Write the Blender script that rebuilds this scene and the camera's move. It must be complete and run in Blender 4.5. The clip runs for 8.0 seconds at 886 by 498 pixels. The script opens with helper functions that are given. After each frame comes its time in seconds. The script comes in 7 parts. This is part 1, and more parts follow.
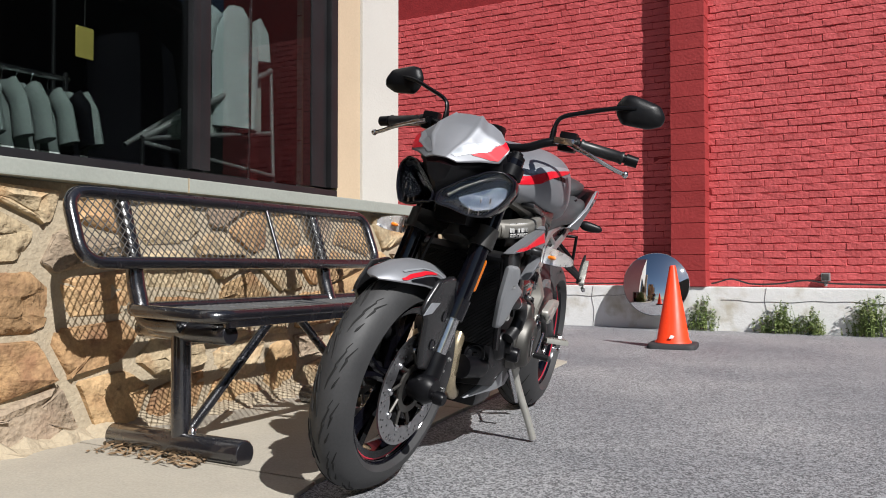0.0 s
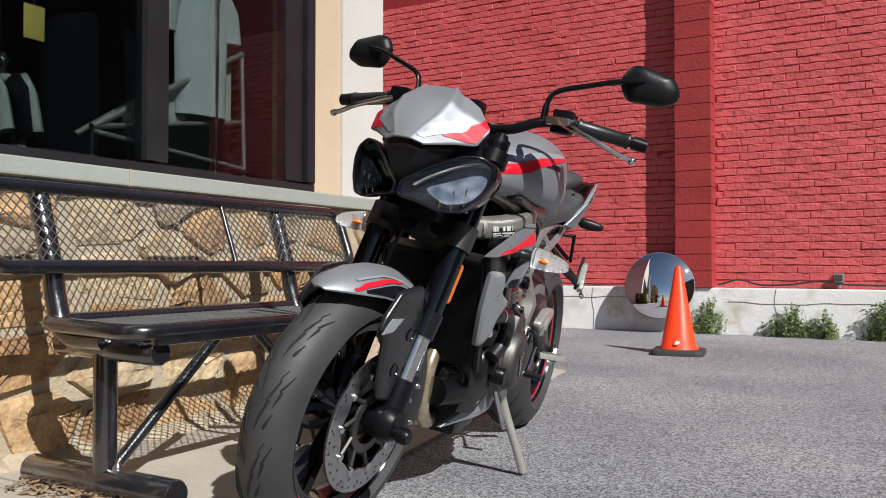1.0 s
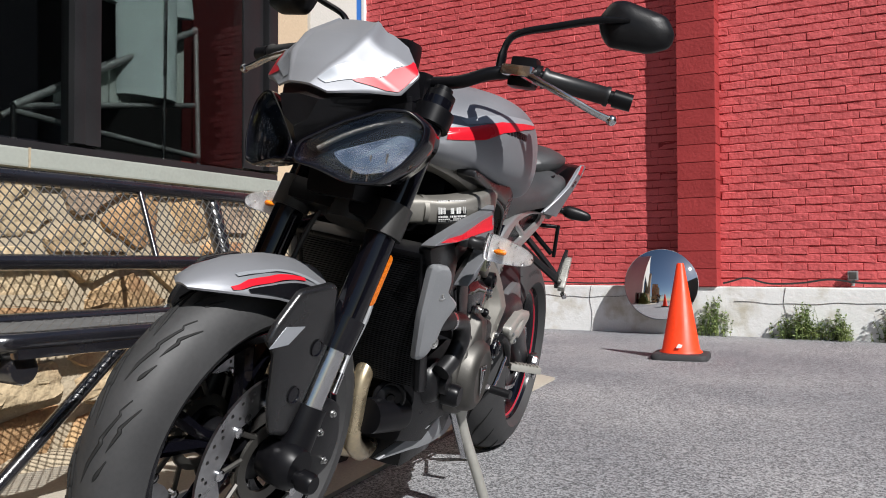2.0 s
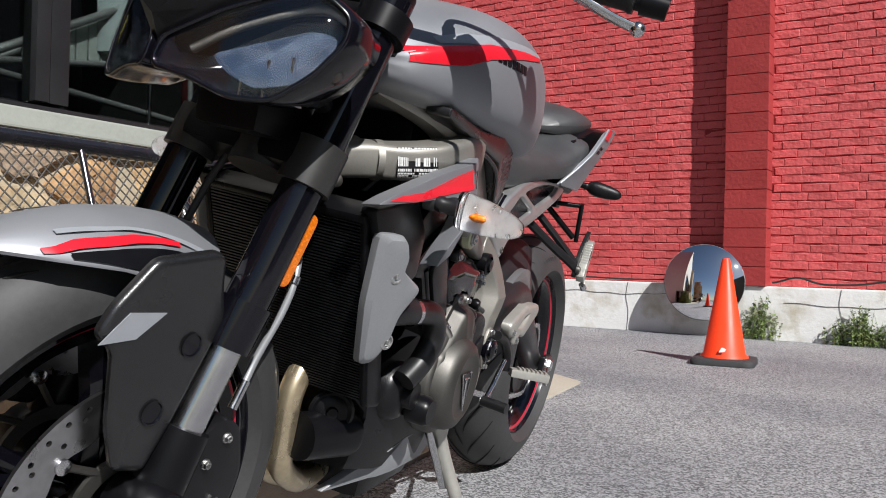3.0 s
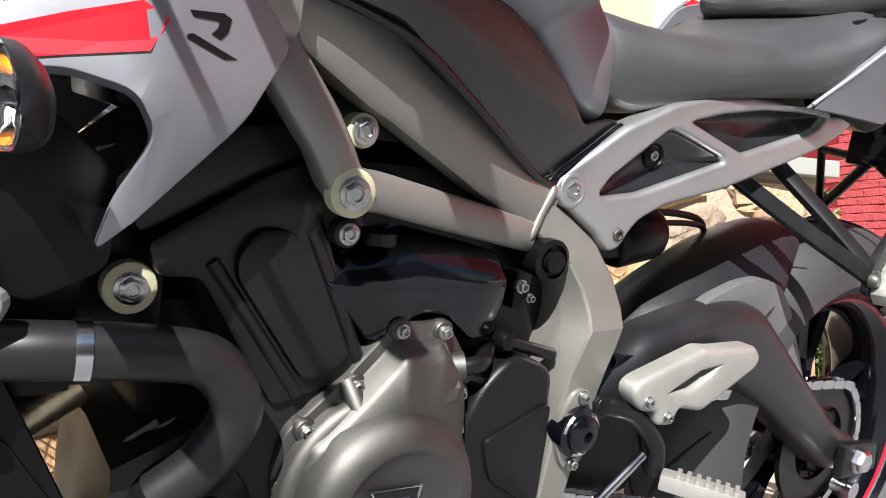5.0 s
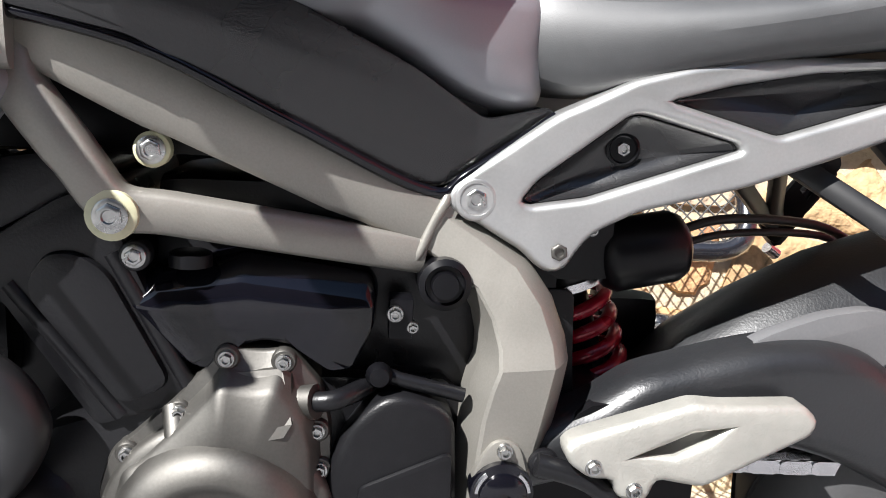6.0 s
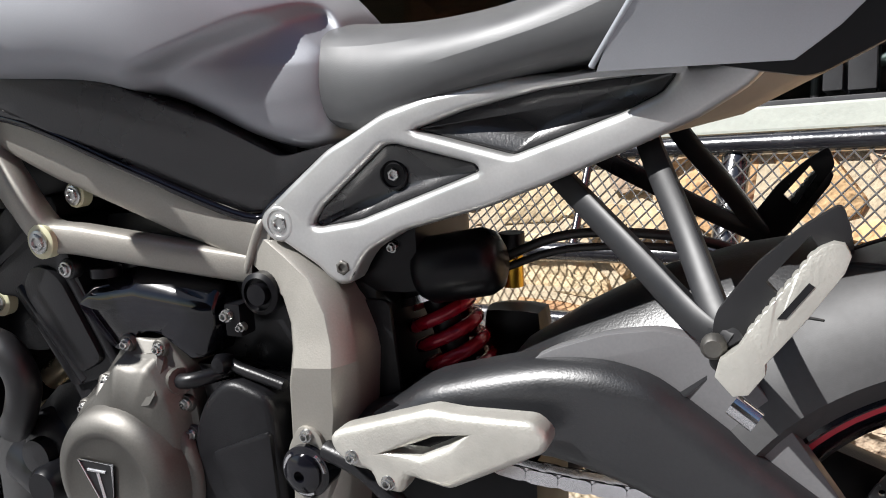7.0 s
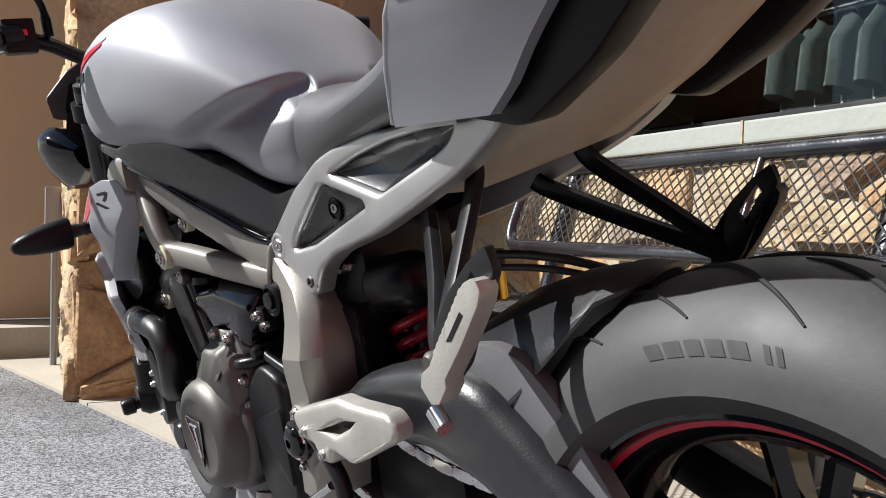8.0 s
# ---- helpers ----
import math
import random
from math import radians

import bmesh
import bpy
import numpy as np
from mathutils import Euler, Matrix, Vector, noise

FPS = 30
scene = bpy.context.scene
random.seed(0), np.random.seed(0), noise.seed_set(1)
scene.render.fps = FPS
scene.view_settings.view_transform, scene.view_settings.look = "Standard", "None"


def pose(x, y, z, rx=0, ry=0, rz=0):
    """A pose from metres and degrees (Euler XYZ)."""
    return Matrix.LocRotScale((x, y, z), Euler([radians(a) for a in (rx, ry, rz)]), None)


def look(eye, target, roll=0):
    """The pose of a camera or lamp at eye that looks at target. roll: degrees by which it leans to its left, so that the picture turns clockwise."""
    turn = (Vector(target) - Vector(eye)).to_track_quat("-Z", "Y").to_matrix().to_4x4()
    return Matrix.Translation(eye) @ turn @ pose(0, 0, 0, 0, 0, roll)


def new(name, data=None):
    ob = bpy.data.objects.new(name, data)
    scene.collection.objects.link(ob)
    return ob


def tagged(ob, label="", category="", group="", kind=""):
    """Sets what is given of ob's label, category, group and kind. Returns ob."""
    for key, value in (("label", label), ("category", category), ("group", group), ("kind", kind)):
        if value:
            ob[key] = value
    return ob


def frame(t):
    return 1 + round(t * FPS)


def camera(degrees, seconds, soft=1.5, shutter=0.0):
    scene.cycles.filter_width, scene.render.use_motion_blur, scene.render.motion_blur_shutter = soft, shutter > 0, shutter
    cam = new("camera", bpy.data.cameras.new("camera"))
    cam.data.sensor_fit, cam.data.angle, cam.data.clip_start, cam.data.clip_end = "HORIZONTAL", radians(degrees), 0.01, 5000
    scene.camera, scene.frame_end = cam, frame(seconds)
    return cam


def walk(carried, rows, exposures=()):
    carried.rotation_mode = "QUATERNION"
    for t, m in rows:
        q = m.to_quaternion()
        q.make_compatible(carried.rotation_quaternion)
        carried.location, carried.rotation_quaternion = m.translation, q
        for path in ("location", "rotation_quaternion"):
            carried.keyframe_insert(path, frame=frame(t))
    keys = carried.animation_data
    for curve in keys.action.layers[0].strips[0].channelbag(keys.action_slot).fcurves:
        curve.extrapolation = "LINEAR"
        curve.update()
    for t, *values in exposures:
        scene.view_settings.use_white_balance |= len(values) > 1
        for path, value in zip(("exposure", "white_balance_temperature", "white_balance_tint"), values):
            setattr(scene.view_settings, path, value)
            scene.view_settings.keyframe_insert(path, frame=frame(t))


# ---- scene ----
cam = camera(57.0, 8.0, soft=1.0)
PATH = [
    (0, (0.837, -0.053, 0.599), (-0.154, 1.683, 0.643), -0.0),
    (0.5, (0.766, 0.113, 0.606), (-0.224, 1.85, 0.647), -0.1),
    (1, (0.704, 0.329, 0.618), (-0.288, 2.066, 0.657), -0.0),
    (1.5, (0.654, 0.554, 0.618), (-0.338, 2.29, 0.655), 0.1),
    (2, (0.616, 0.766, 0.601), (-0.385, 2.497, 0.641), -0.2),
    (2.2, (0.592, 0.847, 0.584), (-0.409, 2.578, 0.634), -0.4),
    (3.3, (0.472, 1.339, 0.57), (-0.672, 2.98, 0.582), 1.9),
    (3.5, (0.452, 1.442, 0.571), (-0.752, 3.04, 0.587), 1.5),
    (4, (0.383, 1.687, 0.564), (-0.984, 3.146, 0.57), 1.9),
    (4.2, (0.361, 1.779, 0.569), (-1.07, 3.174, 0.556), 2.4),
    (5.3, (0.396, 2.329, 0.551), (-1.542, 2.822, 0.602), 1.7),
    (5.5, (0.394, 2.422, 0.559), (-1.584, 2.717, 0.598), 1.8),
    (6, (0.368, 2.668, 0.584), (-1.62, 2.448, 0.602), 2.0),
    (6.5, (0.312, 2.95, 0.596), (-1.552, 2.226, 0.612), 2.0),
    (7, (0.255, 3.231, 0.613), (-1.356, 2.046, 0.609), 1.8),
    (7.5, (0.13, 3.455, 0.649), (-1.149, 1.918, 0.612), 1.5),
    (8, (-0.008, 3.639, 0.659), (-0.927, 1.863, 0.609), 1.4),
]
walk(cam, [(t, look(eye, target, roll)) for t, eye, target, roll in PATH], [(0.0, 0.3), (4.0, 0.5), (5.5, 1.42), (6.3, 1.47), (7.0, 1.08), (8.0, 0.82)])
from mathutils.bvhtree import BVHTree

# ---- daylight ----
SUN_FROM = Vector((0.87, -0.47, 0.84)).normalized()
world = bpy.data.worlds.new("daylight")
scene.world = world
world.use_nodes = True
wn = world.node_tree
sky = wn.nodes.new("ShaderNodeTexSky")
sky.sky_type = "NISHITA"
sky.sun_disc = False
sky.dust_density = 0.3
sky.sun_elevation = math.asin(SUN_FROM.z)
sky.sun_rotation = math.atan2(SUN_FROM.x, SUN_FROM.y)
wn.links.new(sky.outputs[0], wn.nodes["Background"].inputs[0])
wn.nodes["Background"].inputs[1].default_value = 0.045
sun_data = bpy.data.lights.new("sun", "SUN")
sun_data.energy, sun_data.angle, sun_data.color = 5.0, radians(0.5), (1.0, 0.985, 0.97)
sun = new("sun", sun_data)
sun.matrix_world = look((6, -4, 8), Vector((6, -4, 8)) - SUN_FROM)


# ---- materials ----
def material(name, color, rough=0.6, metal=0.0, vary=0.12, scale=8.0, fine=90.0, bump=0.0, bump_scale=220.0,
             second=None, second_scale=3.0, second_amount=0.5, coat=0.0, per_object=0.0, spec=0.5):
    """Base colour broken up at two scales, with an optional second colour in patches, fine relief and random tint per piece."""
    m = bpy.data.materials.new(name)
    m.use_nodes = True
    nt = m.node_tree
    b = nt.nodes["Principled BSDF"]
    co = nt.nodes.new("ShaderNodeTexCoord")

    def noise_at(s, detail=4.0):
        n = nt.nodes.new("ShaderNodeTexNoise")
        n.inputs["Scale"].default_value, n.inputs["Detail"].default_value = s, detail
        nt.links.new(co.outputs["Object"], n.inputs["Vector"])
        return n

    def mix(fac, a, c, blend="MIX"):
        x = nt.nodes.new("ShaderNodeMix")
        x.data_type, x.blend_type = "RGBA", blend
        for value, slot in ((fac, 0), (a, 6), (c, 7)):
            if isinstance(value, bpy.types.NodeSocket):
                nt.links.new(value, x.inputs[slot])
            else:
                x.inputs[slot].default_value = value if slot == 0 else (*value, 1)
        return x.outputs[2]

    def ramp(sock, lo, hi, a=0.0, c=1.0):
        r = nt.nodes.new("ShaderNodeMapRange")
        for i, v in enumerate((lo, hi, a, c)):
            r.inputs[i + 1].default_value = v
        nt.links.new(sock, r.inputs[0])
        return r.outputs[0]

    big, small = noise_at(scale), noise_at(fine, 2.0)
    out = tuple(color)
    if second:
        out = mix(ramp(noise_at(second_scale, 6.0).outputs["Fac"], 0.5, 0.5 + 0.25, 0, second_amount), out, second)
    lo, hi = 1 - vary, 1 + vary
    tone = mix(ramp(big.outputs["Fac"], 0.3, 0.7), (lo,) * 3, (hi,) * 3)
    tone = mix(0.5, tone, mix(ramp(small.outputs["Fac"], 0.3, 0.7), (lo,) * 3, (hi,) * 3))
    out = mix(1.0, out, tone, "MULTIPLY")
    if per_object:
        info = nt.nodes.new("ShaderNodeObjectInfo")
        t = mix(ramp(info.outputs["Random"], 0, 1), (1 - per_object,) * 3, (1 + per_object,) * 3)
        out = mix(1.0, out, t, "MULTIPLY")
    nt.links.new(out, b.inputs["Base Color"])
    nt.links.new(ramp(big.outputs["Fac"], 0.3, 0.7, max(rough - 0.07, 0.03), min(rough + 0.07, 1)), b.inputs["Roughness"])
    b.inputs["Metallic"].default_value = metal
    b.inputs["Coat Weight"].default_value = coat
    b.inputs["Coat Roughness"].default_value = 0.08
    b.inputs["Specular IOR Level"].default_value = spec
    if bump:
        bp = nt.nodes.new("ShaderNodeBump")
        bp.inputs["Strength"].default_value = 1.0
        bp.inputs["Distance"].default_value = bump
        nt.links.new(noise_at(bump_scale, 3.0).outputs["Fac"], bp.inputs["Height"])
        nt.links.new(bp.outputs[0], b.inputs["Normal"])
    return m


def glass(name, tint=(1, 1, 1), rough=0.0, ior=1.45):
    m = bpy.data.materials.new(name)
    m.use_nodes = True
    b = m.node_tree.nodes["Principled BSDF"]
    b.inputs["Base Color"].default_value = (*tint, 1)
    b.inputs["Transmission Weight"].default_value = 1.0
    b.inputs["Roughness"].default_value, b.inputs["IOR"].default_value = rough, ior
    return m


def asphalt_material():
    """Rolled asphalt: pale and dark chips in a grey binder, with broad worn patches, darker towards low y."""
    m = bpy.data.materials.new("asphalt")
    m.use_nodes = True
    nt = m.node_tree
    b = nt.nodes["Principled BSDF"]
    co = nt.nodes.new("ShaderNodeTexCoord")

    def ramp(sock, stops):
        r = nt.nodes.new("ShaderNodeValToRGB")
        r.color_ramp.elements[0].position, r.color_ramp.elements[0].color = stops[0][0], (*stops[0][1], 1)
        r.color_ramp.elements[1].position, r.color_ramp.elements[1].color = stops[-1][0], (*stops[-1][1], 1)
        for at, c in stops[1:-1]:
            r.color_ramp.elements.new(at).color = (*c, 1)
        nt.links.new(sock, r.inputs[0])
        return r.outputs[0]

    def tex(kind, scale, detail=2.0):
        n = nt.nodes.new(kind)
        n.inputs["Scale"].default_value = scale
        if "Detail" in n.inputs:
            n.inputs["Detail"].default_value = detail
        nt.links.new(co.outputs["Object"], n.inputs["Vector"])
        return n

    def times(x, y, fac=1.0):
        k = nt.nodes.new("ShaderNodeMix")
        k.data_type, k.blend_type = "RGBA", "MULTIPLY"
        k.inputs[0].default_value = fac
        nt.links.new(x, k.inputs[6])
        nt.links.new(y, k.inputs[7])
        return k.outputs[2]

    chips = tex("ShaderNodeTexVoronoi", 180)
    sep = nt.nodes.new("ShaderNodeSeparateColor")
    nt.links.new(chips.outputs["Color"], sep.inputs[0])
    col = ramp(sep.outputs[0], ((0.0, (0.034, 0.035, 0.037)), (0.5, (0.092, 0.094, 0.098)), (0.85, (0.165, 0.168, 0.173)), (0.97, (0.36, 0.364, 0.37))))
    broad = ramp(tex("ShaderNodeTexNoise", 0.9, 6.0).outputs["Fac"], ((0.35, (0.74, 0.75, 0.78)), (0.65, (1.12, 1.11, 1.1))))
    mid = ramp(tex("ShaderNodeTexNoise", 45, 5.0).outputs["Fac"], ((0.3, (0.82, 0.82, 0.83)), (0.7, (1.16, 1.16, 1.16))))
    # tone falls towards low y, broken up by noise
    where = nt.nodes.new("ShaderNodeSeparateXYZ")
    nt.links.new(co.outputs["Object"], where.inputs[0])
    mottled = nt.nodes.new("ShaderNodeMath")
    mottled.operation, mottled.inputs[1].default_value = "MULTIPLY_ADD", 0.25
    nt.links.new(where.outputs[1], mottled.inputs[0])
    nt.links.new(tex("ShaderNodeTexNoise", 2.5, 5.0).outputs["Fac"], mottled.inputs[2])
    low_y_tone = ramp(mottled.outputs[0], ((0.50, (0.62, 0.61, 0.585)), (0.80, (1.0, 1.0, 1.0))))
    nt.links.new(times(times(times(col, broad), mid), low_y_tone), b.inputs["Base Color"])
    b.inputs["Roughness"].default_value = 0.9
    bp = nt.nodes.new("ShaderNodeBump")
    bp.inputs["Distance"].default_value = 0.0012
    nt.links.new(chips.outputs["Distance"], bp.inputs["Height"])
    nt.links.new(bp.outputs[0], b.inputs["Normal"])
    return m


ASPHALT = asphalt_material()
CONCRETE = material("concrete", (0.40, 0.365, 0.30), 0.9, vary=0.16, scale=2.5, fine=140, bump=0.002, bump_scale=90,
                    second=(0.36, 0.33, 0.28), second_scale=4)
LEDGE = material("whitewashed_concrete", (0.76, 0.76, 0.74), 0.85, vary=0.10, scale=4, bump=0.003, bump_scale=30,
                 second=(0.42, 0.37, 0.26), second_scale=5.5, second_amount=0.8)
RED_BRICK = material("red_painted_brick", (0.55, 0.094, 0.096), 0.55, vary=0.14, scale=5, fine=60, bump=0.007, bump_scale=35,
                     second=(0.47, 0.066, 0.068), second_scale=2.2, second_amount=0.6, per_object=0.10, spec=0.4)
RED_BLOCK = material("red_painted_block", (0.31, 0.036, 0.036), 0.6, vary=0.12, scale=5, fine=60, bump=0.004, bump_scale=35,
                     second=(0.25, 0.026, 0.027), second_scale=2.6, second_amount=0.6, per_object=0.08, spec=0.3)
RED_JOINT = material("red_painted_mortar", (0.26, 0.022, 0.024), 0.7, vary=0.2, scale=12, bump=0.004, bump_scale=60, spec=0.3)
MORTAR = material("stone_mortar", (0.39, 0.325, 0.23), 0.95, vary=0.15, scale=14, bump=0.006, bump_scale=60,
                  second=(0.38, 0.32, 0.24), second_scale=5)
STONE_A = material("tan_fieldstone", (0.44, 0.295, 0.155), 0.9, vary=0.34, scale=9, fine=60, bump=0.02, bump_scale=22,
                   second=(0.33, 0.17, 0.08), second_scale=7, second_amount=0.8, per_object=0.25)
STONE_B = material("pale_fieldstone", (0.45, 0.355, 0.225), 0.9, vary=0.3, scale=8, fine=60, bump=0.02, bump_scale=22,
                   second=(0.42, 0.22, 0.085), second_scale=6, second_amount=0.75, per_object=0.15)
STONE_C = material("grey_fieldstone", (0.34, 0.265, 0.19), 0.9, vary=0.3, scale=8, fine=60, bump=0.02, bump_scale=30,
                   second=(0.25, 0.16, 0.11), second_scale=6, second_amount=0.6, per_object=0.2)
STONE_D = material("rusty_fieldstone", (0.39, 0.24, 0.12), 0.9, vary=0.36, scale=9, fine=60, bump=0.02, bump_scale=24,
                   second=(0.2, 0.09, 0.05), second_scale=8, second_amount=0.85, per_object=0.25)
SILL = material("painted_sill", (0.315, 0.335, 0.30), 0.6, vary=0.07, scale=3, bump=0.001, bump_scale=50,
                second=(0.26, 0.275, 0.245), second_scale=7)
TAN = material("tan_render", (0.50, 0.385, 0.265), 0.85, vary=0.06, scale=3, bump=0.002, bump_scale=80)
CREAM = material("cream_render", (0.52, 0.50, 0.46), 0.85, vary=0.05, scale=3, bump=0.002, bump_scale=80)
BLOCK = material("grey_block", (0.42, 0.45, 0.42), 0.85, vary=0.06, scale=4, bump=0.002, bump_scale=60)
FRAME_METAL = material("dark_window_metal", (0.022, 0.022, 0.024), 0.38, 0.3, vary=0.12, scale=6, spec=0.4)
# low tone for the unseen backdrop, so that reflections stay dark
BACKDROP_DARK = material("backdrop_dark", (0.10, 0.085, 0.07), 0.9, vary=0.2, scale=1.5)
# near-black colour stands in for the unlit room behind the glass
SHOP_DIM = material("shop_dim", (0.006, 0.006, 0.006), 0.8, vary=0.3, scale=2)
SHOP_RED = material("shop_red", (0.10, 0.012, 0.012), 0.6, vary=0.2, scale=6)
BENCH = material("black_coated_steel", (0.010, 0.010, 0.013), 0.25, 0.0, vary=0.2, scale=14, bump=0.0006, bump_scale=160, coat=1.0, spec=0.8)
# black mesh coat lightened: sun glints on the wires put into the colour
BENCH_MESH = material("glint_greyed_mesh", (0.085, 0.084, 0.082), 0.22, 0.0, vary=0.2, scale=14, spec=1.0)
CABLE = material("black_cable", (0.02, 0.02, 0.02), 0.5, vary=0.2)
PIPE = material("grey_conduit", (0.3, 0.3, 0.3), 0.5, 0.5, vary=0.15)
CONE = material("orange_cone", (0.90, 0.055, 0.012), 0.42, vary=0.08, scale=6, fine=40, spec=0.4)
CONE_BASE = material("black_rubber_base", (0.03, 0.03, 0.032), 0.75, vary=0.2, scale=12)
WHITE = material("white_paint", (0.8, 0.8, 0.78), 0.5, vary=0.05)
BLUE_SIGN = material("blue_sign", (0.05, 0.2, 0.62), 0.5, vary=0.05)
LEAF = material("weed_leaf", (0.13, 0.18, 0.05), 0.6, vary=0.35, scale=20, second=(0.24, 0.26, 0.09), second_scale=9, second_amount=0.7)
SOIL = material("dry_litter", (0.24, 0.16, 0.09), 0.95, vary=0.4, scale=40)
MIRROR = bpy.data.materials.new("mirror_silver")
MIRROR.use_nodes = True
MIRROR.node_tree.nodes["Principled BSDF"].inputs["Metallic"].default_value = 1.0
MIRROR.node_tree.nodes["Principled BSDF"].inputs["Roughness"].default_value = 0.02
MIRROR.node_tree.nodes["Principled BSDF"].inputs["Base Color"].default_value = (0.86, 0.88, 0.9, 1)
PANE = glass("window_pane", (0.155, 0.182, 0.178), 0.0, 1.45)

TYRE = material("tyre_rubber", (0.030, 0.030, 0.031), 0.62, vary=0.22, scale=12, fine=160, spec=0.7, bump=0.00008, bump_scale=900)
GROOVE = material("tyre_groove", (0.006, 0.006, 0.006), 0.8)
BLACK = material("satin_black", (0.004, 0.004, 0.005), 0.33, 0.0, vary=0.2, scale=14, spec=0.2)
GLOSS = material("gloss_black", (0.003, 0.003, 0.005), 0.10, 0.0, vary=0.15, scale=10, spec=0.5)
TEXTURED = material("grained_black_plastic", (0.006, 0.006, 0.007), 0.38, spec=0.25, vary=0.2, scale=30, bump=0.00025, bump_scale=600)
RUBBER = material("black_rubber", (0.010, 0.010, 0.011), 0.40, vary=0.2, scale=20, spec=0.45)
FIN = material("radiator_fin", (0.014, 0.0145, 0.016), 0.35, 0.5, vary=0.2, scale=40)
SEAT = material("black_vinyl", (0.030, 0.031, 0.033), 0.52, vary=0.12, scale=12, bump=0.0001, bump_scale=900, spec=1.0)
SILVER = material("matt_silver_paint", (0.290, 0.298, 0.320), 0.56, 0.70, vary=0.04, scale=6, fine=900)
SUBFRAME = material("cast_silver", (0.46, 0.46, 0.455), 0.40, 0.82, vary=0.06, scale=14, fine=400, bump=0.00008, bump_scale=700)
BRONZE = material("matt_titanium_paint", (0.265, 0.253, 0.228), 0.48, 0.60, vary=0.08, scale=14, fine=500, bump=0.00014, bump_scale=500)
UNDERTAIL = material("tan_grey_plastic", (0.36, 0.285, 0.205), 0.45, 0.0, vary=0.08, scale=10, bump=0.00006, bump_scale=500)
CASE = material("case_grey", (0.130, 0.125, 0.116), 0.56, 1.0, vary=0.1, scale=16, fine=400, bump=0.00008, bump_scale=500)
CASE_DARK = material("case_black", (0.006, 0.006, 0.007), 0.34, 0.0, spec=0.34, vary=0.2, scale=14, fine=300, bump=0.0002, bump_scale=400)
GUARD = material("grey_guard", (0.11, 0.11, 0.114), 0.42, 0.0, vary=0.1, scale=18, fine=400)
PEG = material("cast_aluminium", (0.46, 0.45, 0.41), 0.40, 0.6, vary=0.08, scale=18, bump=0.0004, bump_scale=400)
BOLT = material("bolt_steel", (0.46, 0.46, 0.45), 0.3, 1.0, vary=0.25, scale=60)
CHROME = material("bright_steel", (0.62, 0.62, 0.63), 0.2, 1.0, vary=0.1, scale=30)
BRUSHED = material("brake_steel", (0.44, 0.44, 0.45), 0.32, 1.0, vary=0.15, scale=30)
HEADER = material("header_pipe", (0.60, 0.50, 0.34), 0.30, 0.85, vary=0.2, scale=14, second=(0.36, 0.26, 0.15), second_scale=9)
RED = material("red_lacquer", (0.62, 0.012, 0.025), 0.3, vary=0.06, coat=0.3)
RIM_RED = material("red_rim_tape", (0.42, 0.01, 0.03), 0.35, vary=0.06)
STRIPE_WHITE = material("pale_silver_decal", (0.37, 0.39, 0.42), 0.35, 0.4, vary=0.04)
SPRING = material("red_spring", (0.30, 0.004, 0.02), 0.28, 0.2, vary=0.1, coat=0.4)
AMBER = material("amber_reflector", (0.55, 0.13, 0.004), 0.25, vary=0.2, scale=200, fine=400, coat=0.6)
GOLD = material("gold_anodised", (0.65, 0.38, 0.05), 0.3, 1.0, vary=0.1)
YELLOW_MARK = material("pale_bolt_mark", (0.50, 0.49, 0.33), 0.5, vary=0.15, scale=30)
THIN_LENS = glass("thin_clear_lens", (0.98, 0.98, 0.98), 0.0, 1.22)
CLAMP = material("dark_clamp_paint", (0.04, 0.039, 0.038), 0.42, 0.4, vary=0.1, scale=14)
SWING = material("satin_dark_plastic", (0.013, 0.0135, 0.015), 0.36, spec=0.60, vary=0.18, scale=14, fine=300, bump=0.00022, bump_scale=420)
KNEE = material("satin_black_panel", (0.012, 0.012, 0.013), 0.27, spec=0.68, vary=0.2, scale=10, fine=300, bump=0.0002, bump_scale=500)
HANGER = material("dark_grey_hanger", (0.010, 0.010, 0.011), 0.40, 0.0, spec=0.35, vary=0.1, scale=18)
PALE_COVER = material("satin_grey_cover", (0.30, 0.31, 0.325), 0.45, 0.45, vary=0.06, scale=14, fine=400, bump=0.00006, bump_scale=500)
LETTER = material("pale_tyre_letter", (0.085, 0.085, 0.087), 0.6, vary=0.15)
LENS = glass("clear_lens", (0.97, 0.98, 1.0), 0.02)
REFLECTOR = material("lamp_reflector", (0.42, 0.43, 0.45), 0.14, 1.0, vary=0.12, scale=60)
LAMP_CUP = material("indicator_reflector", (0.72, 0.72, 0.73), 0.32, 0.80, vary=0.12, scale=90)
LABEL_INK = material("label_white", (0.62, 0.62, 0.61), 0.5)
CLOTH_GREY = material("grey_cloth", (0.42, 0.47, 0.47), 0.9, vary=0.12, scale=9, bump=0.003, bump_scale=30)
CLOTH_DARK = material("dark_cloth", (0.006, 0.006, 0.008), 0.9, vary=0.2, scale=9, bump=0.002, bump_scale=60, spec=0.05)
CLOTH_TEAL = material("green_grey_cloth", (0.24, 0.275, 0.265), 0.9, vary=0.12, scale=9, bump=0.003, bump_scale=30)
CARD = material("yellow_card", (0.62, 0.5, 0.12), 0.7, vary=0.1)


